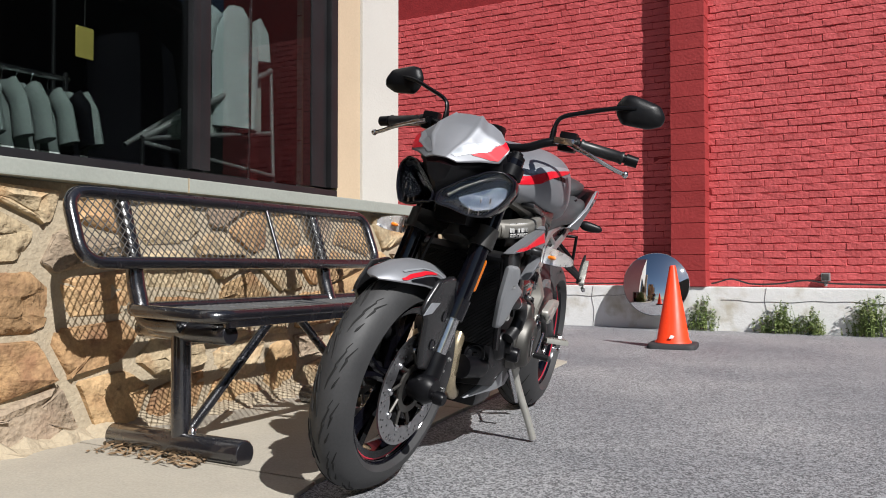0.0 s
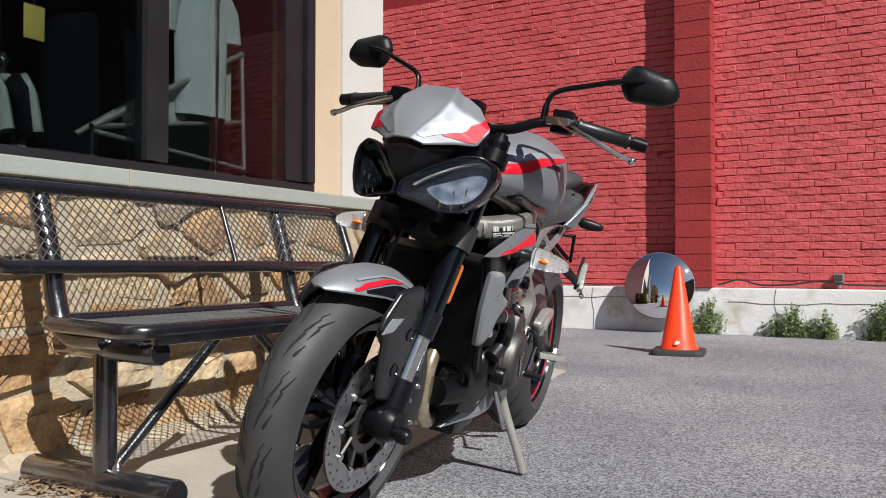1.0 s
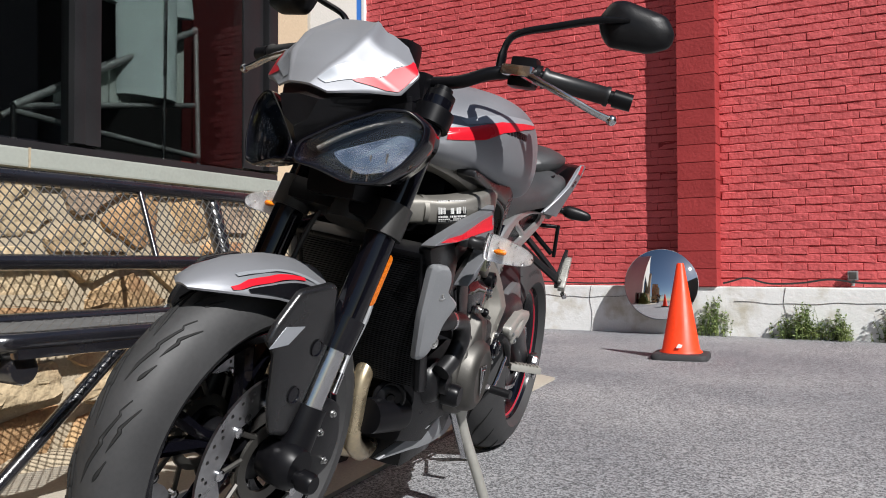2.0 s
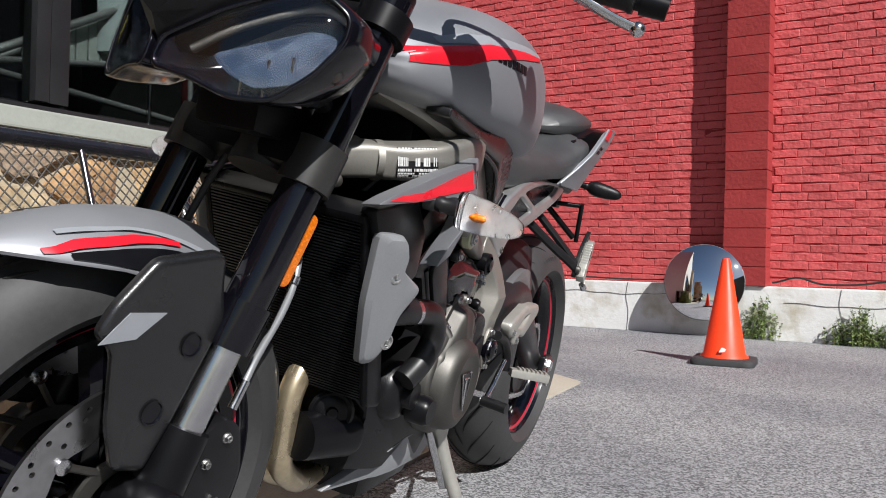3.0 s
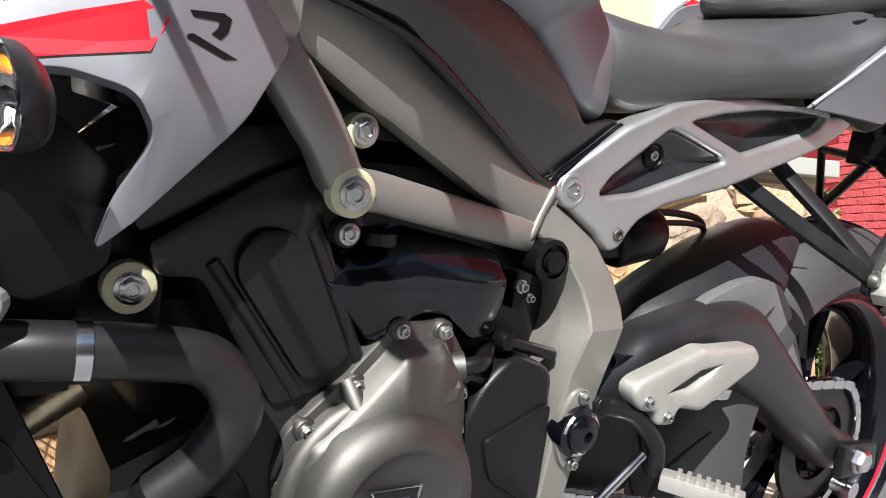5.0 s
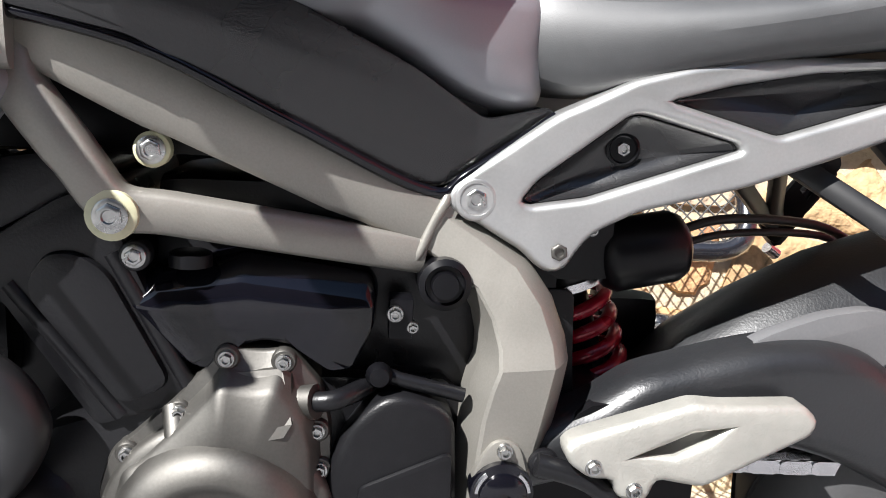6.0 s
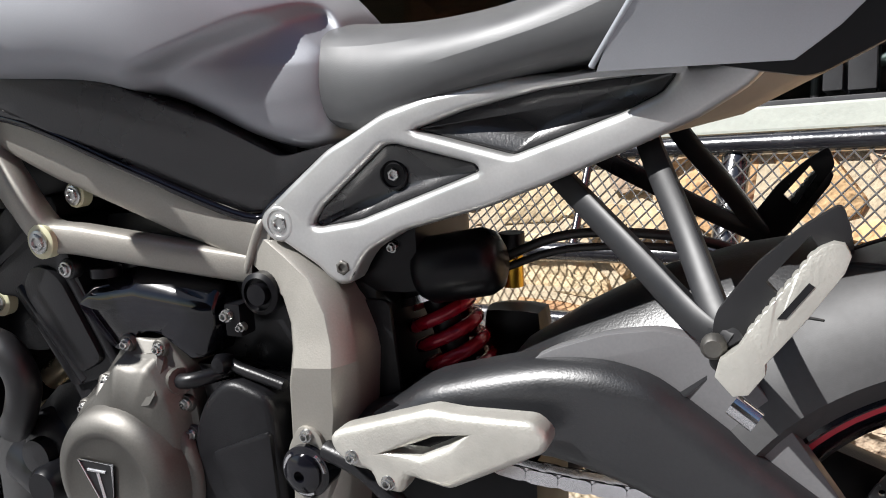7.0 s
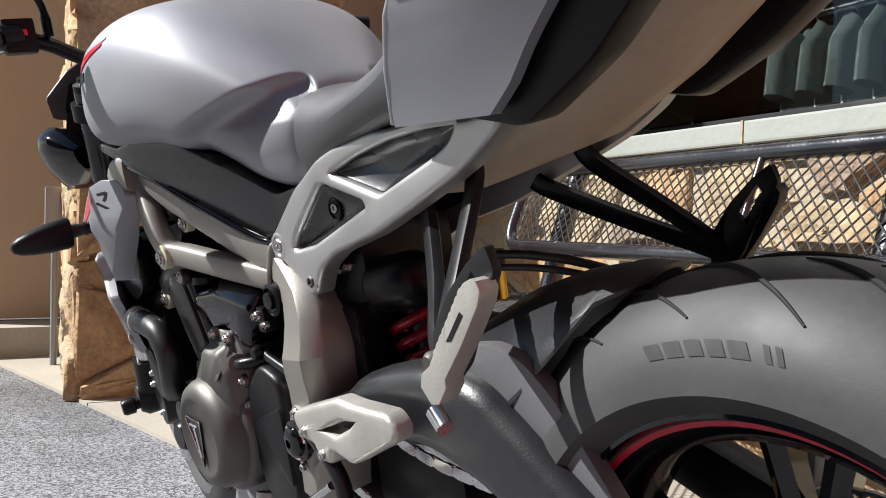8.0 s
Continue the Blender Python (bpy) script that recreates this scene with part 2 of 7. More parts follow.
# ---- mesh helpers ----
def mesh_object(name, bm, mat, smooth=True):
    me = bpy.data.meshes.new(name)
    bmesh.ops.recalc_face_normals(bm, faces=bm.faces[:])
    for f in bm.faces:
        f.smooth = smooth
    if smooth:
        for e in bm.edges:
            if len(e.link_faces) == 2 and e.calc_face_angle(0) > radians(47):
                e.smooth = False
    bm.to_mesh(me)
    bm.free()
    me.materials.append(mat)
    return new(name, me)


def part(name, bm, mat, parent, label="", smooth=True):
    ob = mesh_object(name, bm, mat, smooth)
    ob.parent = parent
    return tagged(ob, label) if label else ob


def thing(name, label, category, group="", m=None):
    ob = new(name)
    ob.empty_display_size = 0.1
    if m is not None:
        ob.matrix_world = m
    return tagged(ob, label, category, group)


def structure(name, bm, mat, label="", smooth=False):
    return tagged(mesh_object(name, bm, mat, smooth), label, "", "", "structure")


def add_box(bm, lo, hi, bevel=0.0):
    lo, hi = Vector(lo), Vector(hi)
    made = bmesh.ops.create_cube(bm, size=1.0, matrix=Matrix.Translation((lo + hi) / 2) @ Matrix.Diagonal((*(hi - lo), 1)))["verts"]
    if bevel:
        edges = {e for v in made for e in v.link_edges}
        bmesh.ops.bevel(bm, geom=list(edges), offset=bevel, segments=2, affect="EDGES", profile=0.7)
    return bm


def box(lo, hi, bevel=0.0):
    return add_box(bmesh.new(), lo, hi, bevel)


def rings(bm, loops, closed=False, caps=True):
    """Skins a row of loops, all with the same number of points."""
    rows = [[bm.verts.new(p) for p in loop] for loop in loops]
    n = len(rows[0])
    pairs = list(zip(rows, rows[1:])) + ([(rows[-1], rows[0])] if closed else [])
    for a, b in pairs:
        for i in range(n):
            bm.faces.new((a[i], a[(i + 1) % n], b[(i + 1) % n], b[i]))
    if caps and not closed:
        bm.faces.new(rows[0][::-1])
        bm.faces.new(rows[-1])
    return bm


def curve(points, steps=6, closed=False):
    """A smooth line through the points."""
    p = [Vector(q) for q in points]
    n, out = len(p), []
    for i in range(n if closed else n - 1):
        at = (lambda k: p[k % n]) if closed else (lambda k: p[min(max(k, 0), n - 1)])
        a, b, c, d = at(i - 1), at(i), at(i + 1), at(i + 2)
        for k in range(steps):
            t = k / steps
            out.append(0.5 * ((2 * b) + (c - a) * t + (2 * a - 5 * b + 4 * c - d) * t * t + (3 * b - a - 3 * c + d) * t ** 3))
    return out if closed else out + [p[-1]]


def tube(bm, points, r, n=10, closed=False, squash=1.0):
    """A round bar along a line; r: one radius or one for each point."""
    p = [Vector(q) for q in points]
    radii = [float(v) for v in np.interp(np.linspace(0, 1, len(p)), np.linspace(0, 1, len(r)), r)] if isinstance(r, (list, tuple)) else [r] * len(p)
    side, loops = None, []
    for i, q in enumerate(p):
        a = p[i - 1] if (i or closed) else p[i]
        b = p[(i + 1) % len(p)] if (i < len(p) - 1 or closed) else p[i]
        way = (b - a).normalized()
        if side is None:
            side = way.orthogonal().normalized() if abs(way.y) > 0.9 else way.cross(Vector((0, 1, 0))).normalized()
        side = (side - way * side.dot(way)).normalized()
        up = way.cross(side)
        loops.append([q + radii[i] * (math.cos(k * math.tau / n) * side + squash * math.sin(k * math.tau / n) * up) for k in range(n)])
    return rings(bm, loops, closed)


def rod(p, q, r, r2=None, n=14):
    return tube(bmesh.new(), [p, q], [r, r if r2 is None else r2], n)


def lathe(bm, profile, m=None, n=40):
    """Turns a line of (radius, height along +y) round the y axis, closed at radius 0."""
    m = m or Matrix()
    loops = [[m @ Vector((max(r, 1e-4) * math.cos(k * math.tau / n), h, max(r, 1e-4) * math.sin(k * math.tau / n))) for k in range(n)] for r, h in profile]
    return rings(bm, loops)


def ring_of(bm, profile, m=None, n=64):
    """A closed profile of (radius, y) turned round the y axis: tyres, rims, discs."""
    m = m or Matrix()
    loops = [[m @ Vector((r * math.cos(a), h, r * math.sin(a))) for r, h in profile] for a in (k * math.tau / n for k in range(n))]
    return rings(bm, loops, closed=True)


def plate(outline, y0, y1, holes=(), bevel=0.0, bm=None, m=None, segments=2):
    """A flat shape in x and z, with holes, as thick as y0 to y1."""
    own = bmesh.new()
    edges = []
    for loop in (outline, *holes):
        v = [own.verts.new((x, y0, z)) for x, z in loop]
        edges += [own.edges.new((v[i - 1], v[i])) for i in range(len(v))]
    if holes:
        bmesh.ops.triangle_fill(own, edges=edges, use_beauty=True)
    else:
        bmesh.ops.contextual_create(own, geom=edges)
    made = bmesh.ops.extrude_face_region(own, geom=own.faces[:])["geom"]
    bmesh.ops.translate(own, vec=(0, y1 - y0, 0), verts=[g for g in made if isinstance(g, bmesh.types.BMVert)])
    bmesh.ops.recalc_face_normals(own, faces=own.faces[:])
    if bevel:
        sharp = [e for e in own.edges if len(e.link_faces) == 2 and e.calc_face_angle(0) > 0.9]
        bmesh.ops.bevel(own, geom=sharp, offset=bevel, segments=segments, affect="EDGES", profile=0.6, clamp_overlap=True)
    if m is not None:
        own.transform(m)
    if bm is None:
        return own
    tmp = bpy.data.meshes.new("tmp")
    own.to_mesh(tmp)
    own.free()
    bm.from_mesh(tmp)
    bpy.data.meshes.remove(tmp)
    return bm


def rounded(points, r=0.01, steps=4):
    """The outline with its corners rounded."""
    out, n = [], len(points)
    for i in range(n):
        a, b, c = (Vector(points[j % n]) for j in (i - 1, i, i + 1))
        k = min(r, (a - b).length * 0.45, (c - b).length * 0.45)
        p, q = b + (a - b).normalized() * k, b + (c - b).normalized() * k
        for s in range(steps + 1):
            t = s / steps
            out.append(tuple((1 - t) ** 2 * p + 2 * t * (1 - t) * b + t * t * q))
    return out


def inset(loop, d):
    """The outline moved inwards by d, corner by corner."""
    n = len(loop)
    area = sum(loop[i - 1][0] * loop[i][1] - loop[i][0] * loop[i - 1][1] for i in range(n))
    turn = 1 if area > 0 else -1
    out = []
    for i in range(n):
        p, q, r = (Vector(loop[j % n]) for j in (i - 1, i, i + 1))
        a, b = (q - p).normalized(), (r - q).normalized()
        na, nb = Vector((-a.y, a.x)) * turn, Vector((-b.y, b.x)) * turn
        m = (na + nb)
        m = m.normalized() / max(m.normalized().dot(na), 0.5) if m.length > 1e-6 else na
        out.append(tuple(q + m * d))
    return out


def cushion(outline, y0, y1, wide, high, holes=(), steps=4):
    """A thick shape in x and z whose front edge rolls over: wide across the face, high in depth."""
    bm = bmesh.new()
    front, back = [], []
    for loop, sign in ((outline, 1), *((h, -1) for h in holes)):
        rows = [[(x, y0, z) for x, z in loop]]
        for k in range(steps + 1):
            a = k / steps * math.pi / 2
            rows.append([(x, y1 - high + high * math.sin(a), z) for x, z in inset(loop, sign * wide * (1 - math.cos(a)))])
        rows = [[bm.verts.new(p) for p in row] for row in rows]
        n = len(loop)
        for a, b in zip(rows, rows[1:]):
            for i in range(n):
                bm.faces.new((a[i], a[(i + 1) % n], b[(i + 1) % n], b[i]))
        front += [bm.edges.get((rows[-1][i - 1], rows[-1][i])) for i in range(n)]
        back += [bm.edges.get((rows[0][i - 1], rows[0][i])) for i in range(n)]
    bmesh.ops.triangle_fill(bm, edges=front, use_beauty=True)
    bmesh.ops.triangle_fill(bm, edges=back, use_beauty=True)
    return bm


def shell(bm, stations, mirror=True):
    """A body skinned along x: each station is x and half outlines of (y, z) from the crown down to the keel."""
    loops = []
    for x, half in stations:
        right = [(x, -y, z) for y, z in half[::-1] if y > 1e-5]
        loops.append([Vector((x, y, z)) for y, z in half] + ([Vector(p) for p in right] if mirror else []))
    return rings(bm, loops)


def soften(ob, levels=2):
    mod = ob.modifiers.new("smooth", "SUBSURF")
    mod.levels = mod.render_levels = levels
    for f in ob.data.polygons:
        f.use_smooth = True
    return ob


# ---- ground ----
bm = bmesh.new()
bmesh.ops.create_grid(bm, x_segments=2, y_segments=2, size=150)
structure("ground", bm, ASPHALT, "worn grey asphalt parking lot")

# Concrete apron along the building, cut by joints.
def slab_edge(y):
    return -0.38 - 0.135 * y + 0.165 * max(1.9 - max(y, -0.7), 0)


slabs = thing("pavement", "pale worn concrete apron with joints beside the stone wall", "pavement")
tagged(slabs, kind="structure")
cuts = [-2.2, -0.7, 0.52, 1.73, 2.95, 4.77]
for a, b in zip(cuts, cuts[1:]):
    bm = bmesh.new()
    far = slab_edge(b - 0.006)
    foot = [(-1.80, a + 0.006), (slab_edge(a + 0.006), a + 0.006), (far, b - 0.006), (-1.80, b - 0.006 if b < 4 else 5.33)]
    rings(bm, [[Vector((x, y, z)) for x, y in foot] for z in (-0.06, 0.012)])
    part("slab", bm, CONCRETE, slabs, smooth=False)

# ---- red brick wall, its concrete base and pilaster ----
WALL_Y = 8.06
structure("wall_red_backing", box((-9, WALL_Y - 0.0008, 0.3), (2.9, WALL_Y + 0.3, 7.5)), RED_JOINT, "red painted brick wall")
ledge = tagged(mesh_object("wall_base", box((-9, 7.9, -0.1), (2.9, WALL_Y + 0.1, 0.411), 0.012), LEDGE, False),
               "whitewashed concrete base with cracks and flaking", "", "", "structure")
for x in (-3.4, -1.95, -0.3, 1.9):
    part("crack", tube(bmesh.new(), curve([(x, 7.897, 0.0), (x + 0.01, 7.897, 0.16), (x - 0.012, 7.897, 0.29), (x + 0.004, 7.897, 0.41)], 4), 0.0016, 5), CABLE, ledge, "thin dark crack")
part("crack", tube(bmesh.new(), [(x, 7.897, 0.315 + 0.008 * math.sin(7 * x) + 0.004 * math.sin(23 * x)) for x in np.linspace(-3.4, -1.3, 60)], 0.0018, 5), CABLE, ledge, "thin dark crack")
part("crack", tube(bmesh.new(), [(x, 7.897, 0.285 + 0.008 * math.sin(6 * x) + 0.004 * math.sin(19 * x)) for x in np.linspace(-0.7, 1.6, 60)], 0.0018, 5), CABLE, ledge, "thin dark crack")

# ---- building with the shop window ----
FACE = -1.63
structure("wall_stone_backing", box((FACE - 0.25, -0.9, -0.1), (FACE - 0.012, 4.45, 0.883)), MORTAR, "mortar of the fieldstone wall")
sill = structure("window_sill", box((-2.24, -0.6, 0.885), (-1.575, 4.47, 0.941), 0.006), SILL, "pale grey-green painted sill")
part("sill_joint", box((-1.576, 2.188, 0.884), (-1.572, 2.194, 0.942)), MORTAR, sill)
WIN_X = -2.17
window = thing("window_1", "large dark-framed shop window set back over the sill", "window")
tagged(window, kind="structure")


def bar(name, lo, hi, mat=FRAME_METAL):
    return part(name, box(lo, hi, 0.004), mat, window)


bar("bottom_rail", (WIN_X - 0.05, -0.6, 0.943), (WIN_X + 0.03, 3.88, 1.056))
bar("top_rail", (WIN_X - 0.05, -0.6, 2.9), (WIN_X + 0.03, 3.88, 3.0))
bar("jamb", (WIN_X - 0.06, 3.665, 1.07), (WIN_X + 0.01, 3.80, 2.9))
bar("jamb", (WIN_X - 0.06, 3.815, 1.07), (WIN_X + 0.035, 3.88, 2.9))
bar("mullion", (WIN_X - 0.05, 2.735, 1.07), (WIN_X + 0.035, 2.785, 2.9))
bar("mullion", (WIN_X - 0.05, 2.795, 1.07), (WIN_X + 0.02, 2.865, 2.9))
bar("mullion", (WIN_X - 0.05, 0.45, 1.07), (WIN_X + 0.03, 0.55, 2.9))
for a, b in ((-0.6, 0.45), (0.55, 2.735), (2.865, 3.665)):
    pane = part("pane", box((WIN_X - 0.003, a - 0.004, 1.066), (WIN_X + 0.003, b + 0.004, 2.904)), PANE, window, "dark reflecting glass pane", False)
    pane.visible_shadow = False
structure("pier_tan", box((-2.42, 3.882, 0.943), (-2.14, 4.115, 7.0), 0.004), TAN, "tan rendered window reveal")
structure("pier_cream", box((-2.75, 4.115, 0.943), (-2.12, 4.525, 7.0), 0.006), CREAM, "cream rendered corner pier")
structure("wall_over_window", box((-2.42, -0.9, 3.0), (-2.14, 3.88, 7.0)), CREAM, "cream rendered wall above the window")
structure("wall_side", box((-7.0, 4.2, -0.1), (-2.75, 4.5, 7.0)), CREAM, "cream rendered side wall")
structure("wall_shop_back", box((-6.1, -3.0, -0.1), (-6.0, 4.2, 3.2)), SHOP_DIM, "shop wall darkened for the dim room")
structure("wall_shop_end", box((-6.0, 4.05, -0.1), (-3.0, 4.195, 3.2)), SHOP_DIM, "inner wall darkened for the dim room")
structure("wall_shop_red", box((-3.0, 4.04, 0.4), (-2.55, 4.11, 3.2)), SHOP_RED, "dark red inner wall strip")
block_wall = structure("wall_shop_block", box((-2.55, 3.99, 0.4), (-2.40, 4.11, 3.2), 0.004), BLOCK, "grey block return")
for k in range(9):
    part("joint", box((-2.552, 3.987, 1.0 + k * 0.2), (-2.40, 3.992, 1.006 + k * 0.2)), SHOP_DIM, block_wall)
structure("wall_shop_near", box((-6.0, -3.1, -0.1), (-2.26, -3.0, 3.2)), SHOP_DIM, "shop wall darkened for the dim room")
structure("floor", box((-6.0, -3.0, 0.0), (-2.0, 4.0, 0.4)), SHOP_DIM, "shop floor darkened for the dim room")
structure("ceiling", box((-6.1, -3.1, 3.2), (-2.43, 4.2, 3.3)), SHOP_DIM, "shop ceiling darkened for the dim room")
# unseen dark backdrop across the lot, added to darken the window reflections
structure("wall_opposite", box((10.0, -2.0, -0.1), (10.4, 16.0, 7.0)), BACKDROP_DARK, "unseen dark backdrop across the lot")
# stone pier and recessed doorway beyond the window
structure("wall_return", box((-2.43, -3.1, -0.1), (FACE - 0.02, -0.92, 7.0)), TAN, "tan wall beside the doorway")


# ---- motorcycle ----
# Its own axes: x ahead, y to the rider's left, z up in the frame; it leans on its side stand.
HEADING, LEAN = radians(12.5), radians(12.2)
ahead = Vector((math.sin(HEADING), -math.cos(HEADING), 0))
level = Vector((math.cos(HEADING), math.sin(HEADING), 0))
left = math.cos(LEAN) * level - math.sin(LEAN) * Vector((0, 0, 1))
upward = math.sin(LEAN) * level + math.cos(LEAN) * Vector((0, 0, 1))
stance = Matrix((ahead, left, upward)).transposed().to_4x4()
stance.translation = (-0.507, 2.394, -0.012)
moto = thing("motorcycle", "grey and black naked motorcycle with red stripes on its side stand", "motorcycle", m=stance)

REAR, FRONT = Vector((-0.815, 0.03, 0.350)), Vector((0.640, 0, 0.302))
RAKE, STEER = radians(17.0), radians(-8.0)
head_axis = Vector((-math.sin(RAKE), 0, math.cos(RAKE)))
head_point = Vector((0.437, 0, 0.943))
TURN = Matrix.Translation(head_point) @ Matrix.Rotation(radians(-3), 4, "X") @ Matrix.Rotation(radians(-10), 4, "Z") @ Matrix.Translation(-head_point)
LAMPS = Matrix.Translation(head_point + Vector((0, 0.018, 0))) @ Matrix.Rotation(STEER, 4, "Z") @ Matrix.Translation(-head_point)
BARS = Matrix.Translation(head_point) @ Matrix.Rotation(radians(-5), 4, "Z") @ Matrix.Translation(-head_point)


def mp(name, bm, mat, label="", parent=None, smooth=True):
    return part(name, bm, mat, parent or moto, label, smooth)


def fp(name, bm, mat, label="", parent=None, smooth=True, turn=None):
    """A part of the steered front."""
    bm.transform(turn or TURN)
    return part(name, bm, mat, parent or moto, label, smooth)


def bolt(x, y, z, r=0.009, mat=None, h=0.006, parent=None, place=None, ring=0.0):
    """A flanged six-sided bolt facing the rider's left, with a socket."""
    def ring_at(size, y, six):
        turns = [k * math.tau / 24 + 0.4 for k in range(24)]
        return [Vector((x + size * c * math.cos(a), y0, z + size * c * math.sin(a))) for a, y0 in ((a, y) for a in turns)
                for c in ((math.cos(math.pi / 6) / math.cos((a - 0.4) % (math.pi / 3) - math.pi / 6) if six else 1.0),)]
    bm = rings(bmesh.new(), [ring_at(r * s, y + d, six) for s, d, six in ((1, -0.004, 0), (1, h * 0.25, 0), (0.92, h * 0.4, 0), (0.76, h * 0.4, 1), (0.76, h * 0.95, 1), (0.66, h * 1.15, 1), (0.42, h * 1.15, 0), (0.36, h * 0.6, 0), (0.01, h * 0.6, 0))])
    if ring:
        lathe(bm, [(r * 1.02, -0.006), (ring, -0.006), (ring, 0.0), (r * 1.02, 0.001)], Matrix.Translation((x, y, z)), 20)
    if place is not None:
        bm.transform(place)
    return part("bolt", bm, mat or BOLT, parent or moto)


def wheel(name, centre, R, width, place, rim_width, mirrored_disc):
    at = Matrix.Translation(centre)
    if place is not None:
        at = place @ at
    w = part(name, lathe(bmesh.new(), [(0, -0.055), (0.035, -0.055), (0.035, -0.03), (0.028, -0.02), (0.028, 0.02), (0.035, 0.03), (0.035, 0.055), (0, 0.055)], at, 28), BLACK, moto)
    half, rim_r = width / 2, 0.2159
    # tyre section: tread crown rounding into the sidewall and bead
    prof = []
    depth = R - rim_r
    for k in range(25):
        a = math.pi * k / 24
        prof.append((rim_r + 0.002 + (depth - 0.002) * math.sin(a) ** 0.78, half * math.cos(a) * (1.0 if k not in (0, 24) else 0.74)))
    prof += [(rim_r - 0.004, -half * 0.66), (rim_r - 0.004, half * 0.66)]
    tyre = part("tyre", ring_of(bmesh.new(), prof, at, 96), TYRE, w, "black sport tyre with angled grooves")
    # tread grooves: short slanting cuts on each shoulder
    def on_tread(ang, a):
        s = max(math.sin(a), 0.0)
        r, y = rim_r + 0.002 + (depth - 0.002) * s ** 0.78 + 0.0004, half * math.cos(a)
        return at @ Vector((r * math.cos(ang), y, r * math.sin(ang)))
    bm = bmesh.new()
    count = 20 if mirrored_disc is False else 13
    # sweeping cuts on the rear tyre, jagged ones on the front
    cuts_across = ((((0.00, 1.54), (0.12, 1.46), (0.24, 1.34), (0.36, 1.17), (0.48, 0.97), (0.58, 0.80), (0.66, 0.66)),) if mirrored_disc is False else
                   (((0.00, 1.50), (0.09, 1.44), (0.19, 1.30), (0.205, 1.34), (0.33, 1.15), (0.345, 1.20), (0.43, 1.02)), ((0.16, 1.12), (0.26, 1.00), (0.275, 1.04), (0.36, 0.86), (0.40, 0.78)), ((0.02, 1.22), (0.07, 1.14), (0.14, 1.02))))
    for k in range(count):
        base = k * math.tau / count
        for sign, shift in ((1, 0.0), (-1, math.tau / count / 2)):
            for line in cuts_across:
                pts = []
                for (a0, b0), (a1, b1) in zip(line, line[1:]):
                    for s in range(4):
                        t = s / 4
                        ang, aa = a0 + (a1 - a0) * t, b0 + (b1 - b0) * t
                        pts.append(on_tread(base + shift + ang * 0.85 * math.tau / count / 0.4, aa if sign > 0 else math.pi - aa))
                tube(bm, pts, [0.0006, 0.0024, 0.0030, 0.0030, 0.0026, 0.0018, 0.0014, 0.0010], 6)
    tagged(part("tread_pattern", bm, GROOVE, w), kind="stuff")
    hw = rim_width / 2
    lip = [(rim_r + 0.001, hw), (rim_r + 0.009, hw - 0.002), (rim_r + 0.009, hw - 0.009), (rim_r - 0.010, hw - 0.016), (rim_r - 0.026, hw * 0.55), (rim_r - 0.030, 0)]
    rim = part("rim", ring_of(bmesh.new(), lip + [(r, -y) for r, y in lip[-2::-1]] + [(rim_r - 0.012, -hw * 0.5), (rim_r - 0.012, hw * 0.5)], at, 72), GLOSS, w, "gloss black cast rim")
    for s in (1, -1):
        part("rim_tape", ring_of(bmesh.new(), [(rim_r - 0.0005, s * (hw - 0.0135)), (rim_r - 0.0005, s * (hw - 0.0105)), (rim_r - 0.009, s * (hw - 0.0145)), (rim_r - 0.009, s * (hw - 0.0175))], at, 72), RIM_RED, rim, "thin red rim stripe")
    for k in range(5):
        a = k * math.tau / 5 + 0.3
        for d in (-0.16, 0.16):
            bm = bmesh.new()
            loops = []
            for r, dd, t1, t2 in ((0.03, 0.2, 0.016, 0.024), (0.10, 0.55, 0.010, 0.018), (0.195, 1.0, 0.012, 0.02)):
                c, ang = r, a + d * dd
                u, v = Vector((math.cos(ang), 0, math.sin(ang))), Vector((-math.sin(ang), 0, math.cos(ang)))
                loops.append([at @ (u * c + v * x + Vector((0, y, 0))) for x, y in ((-t1, -t2 * 0.6), (0, -t2), (t1, -t2 * 0.6), (t1, t2 * 0.6), (0, t2), (-t1, t2 * 0.6))])
            rings(bm, loops)
            part("spoke", bm, GLOSS, w)
    return w, at


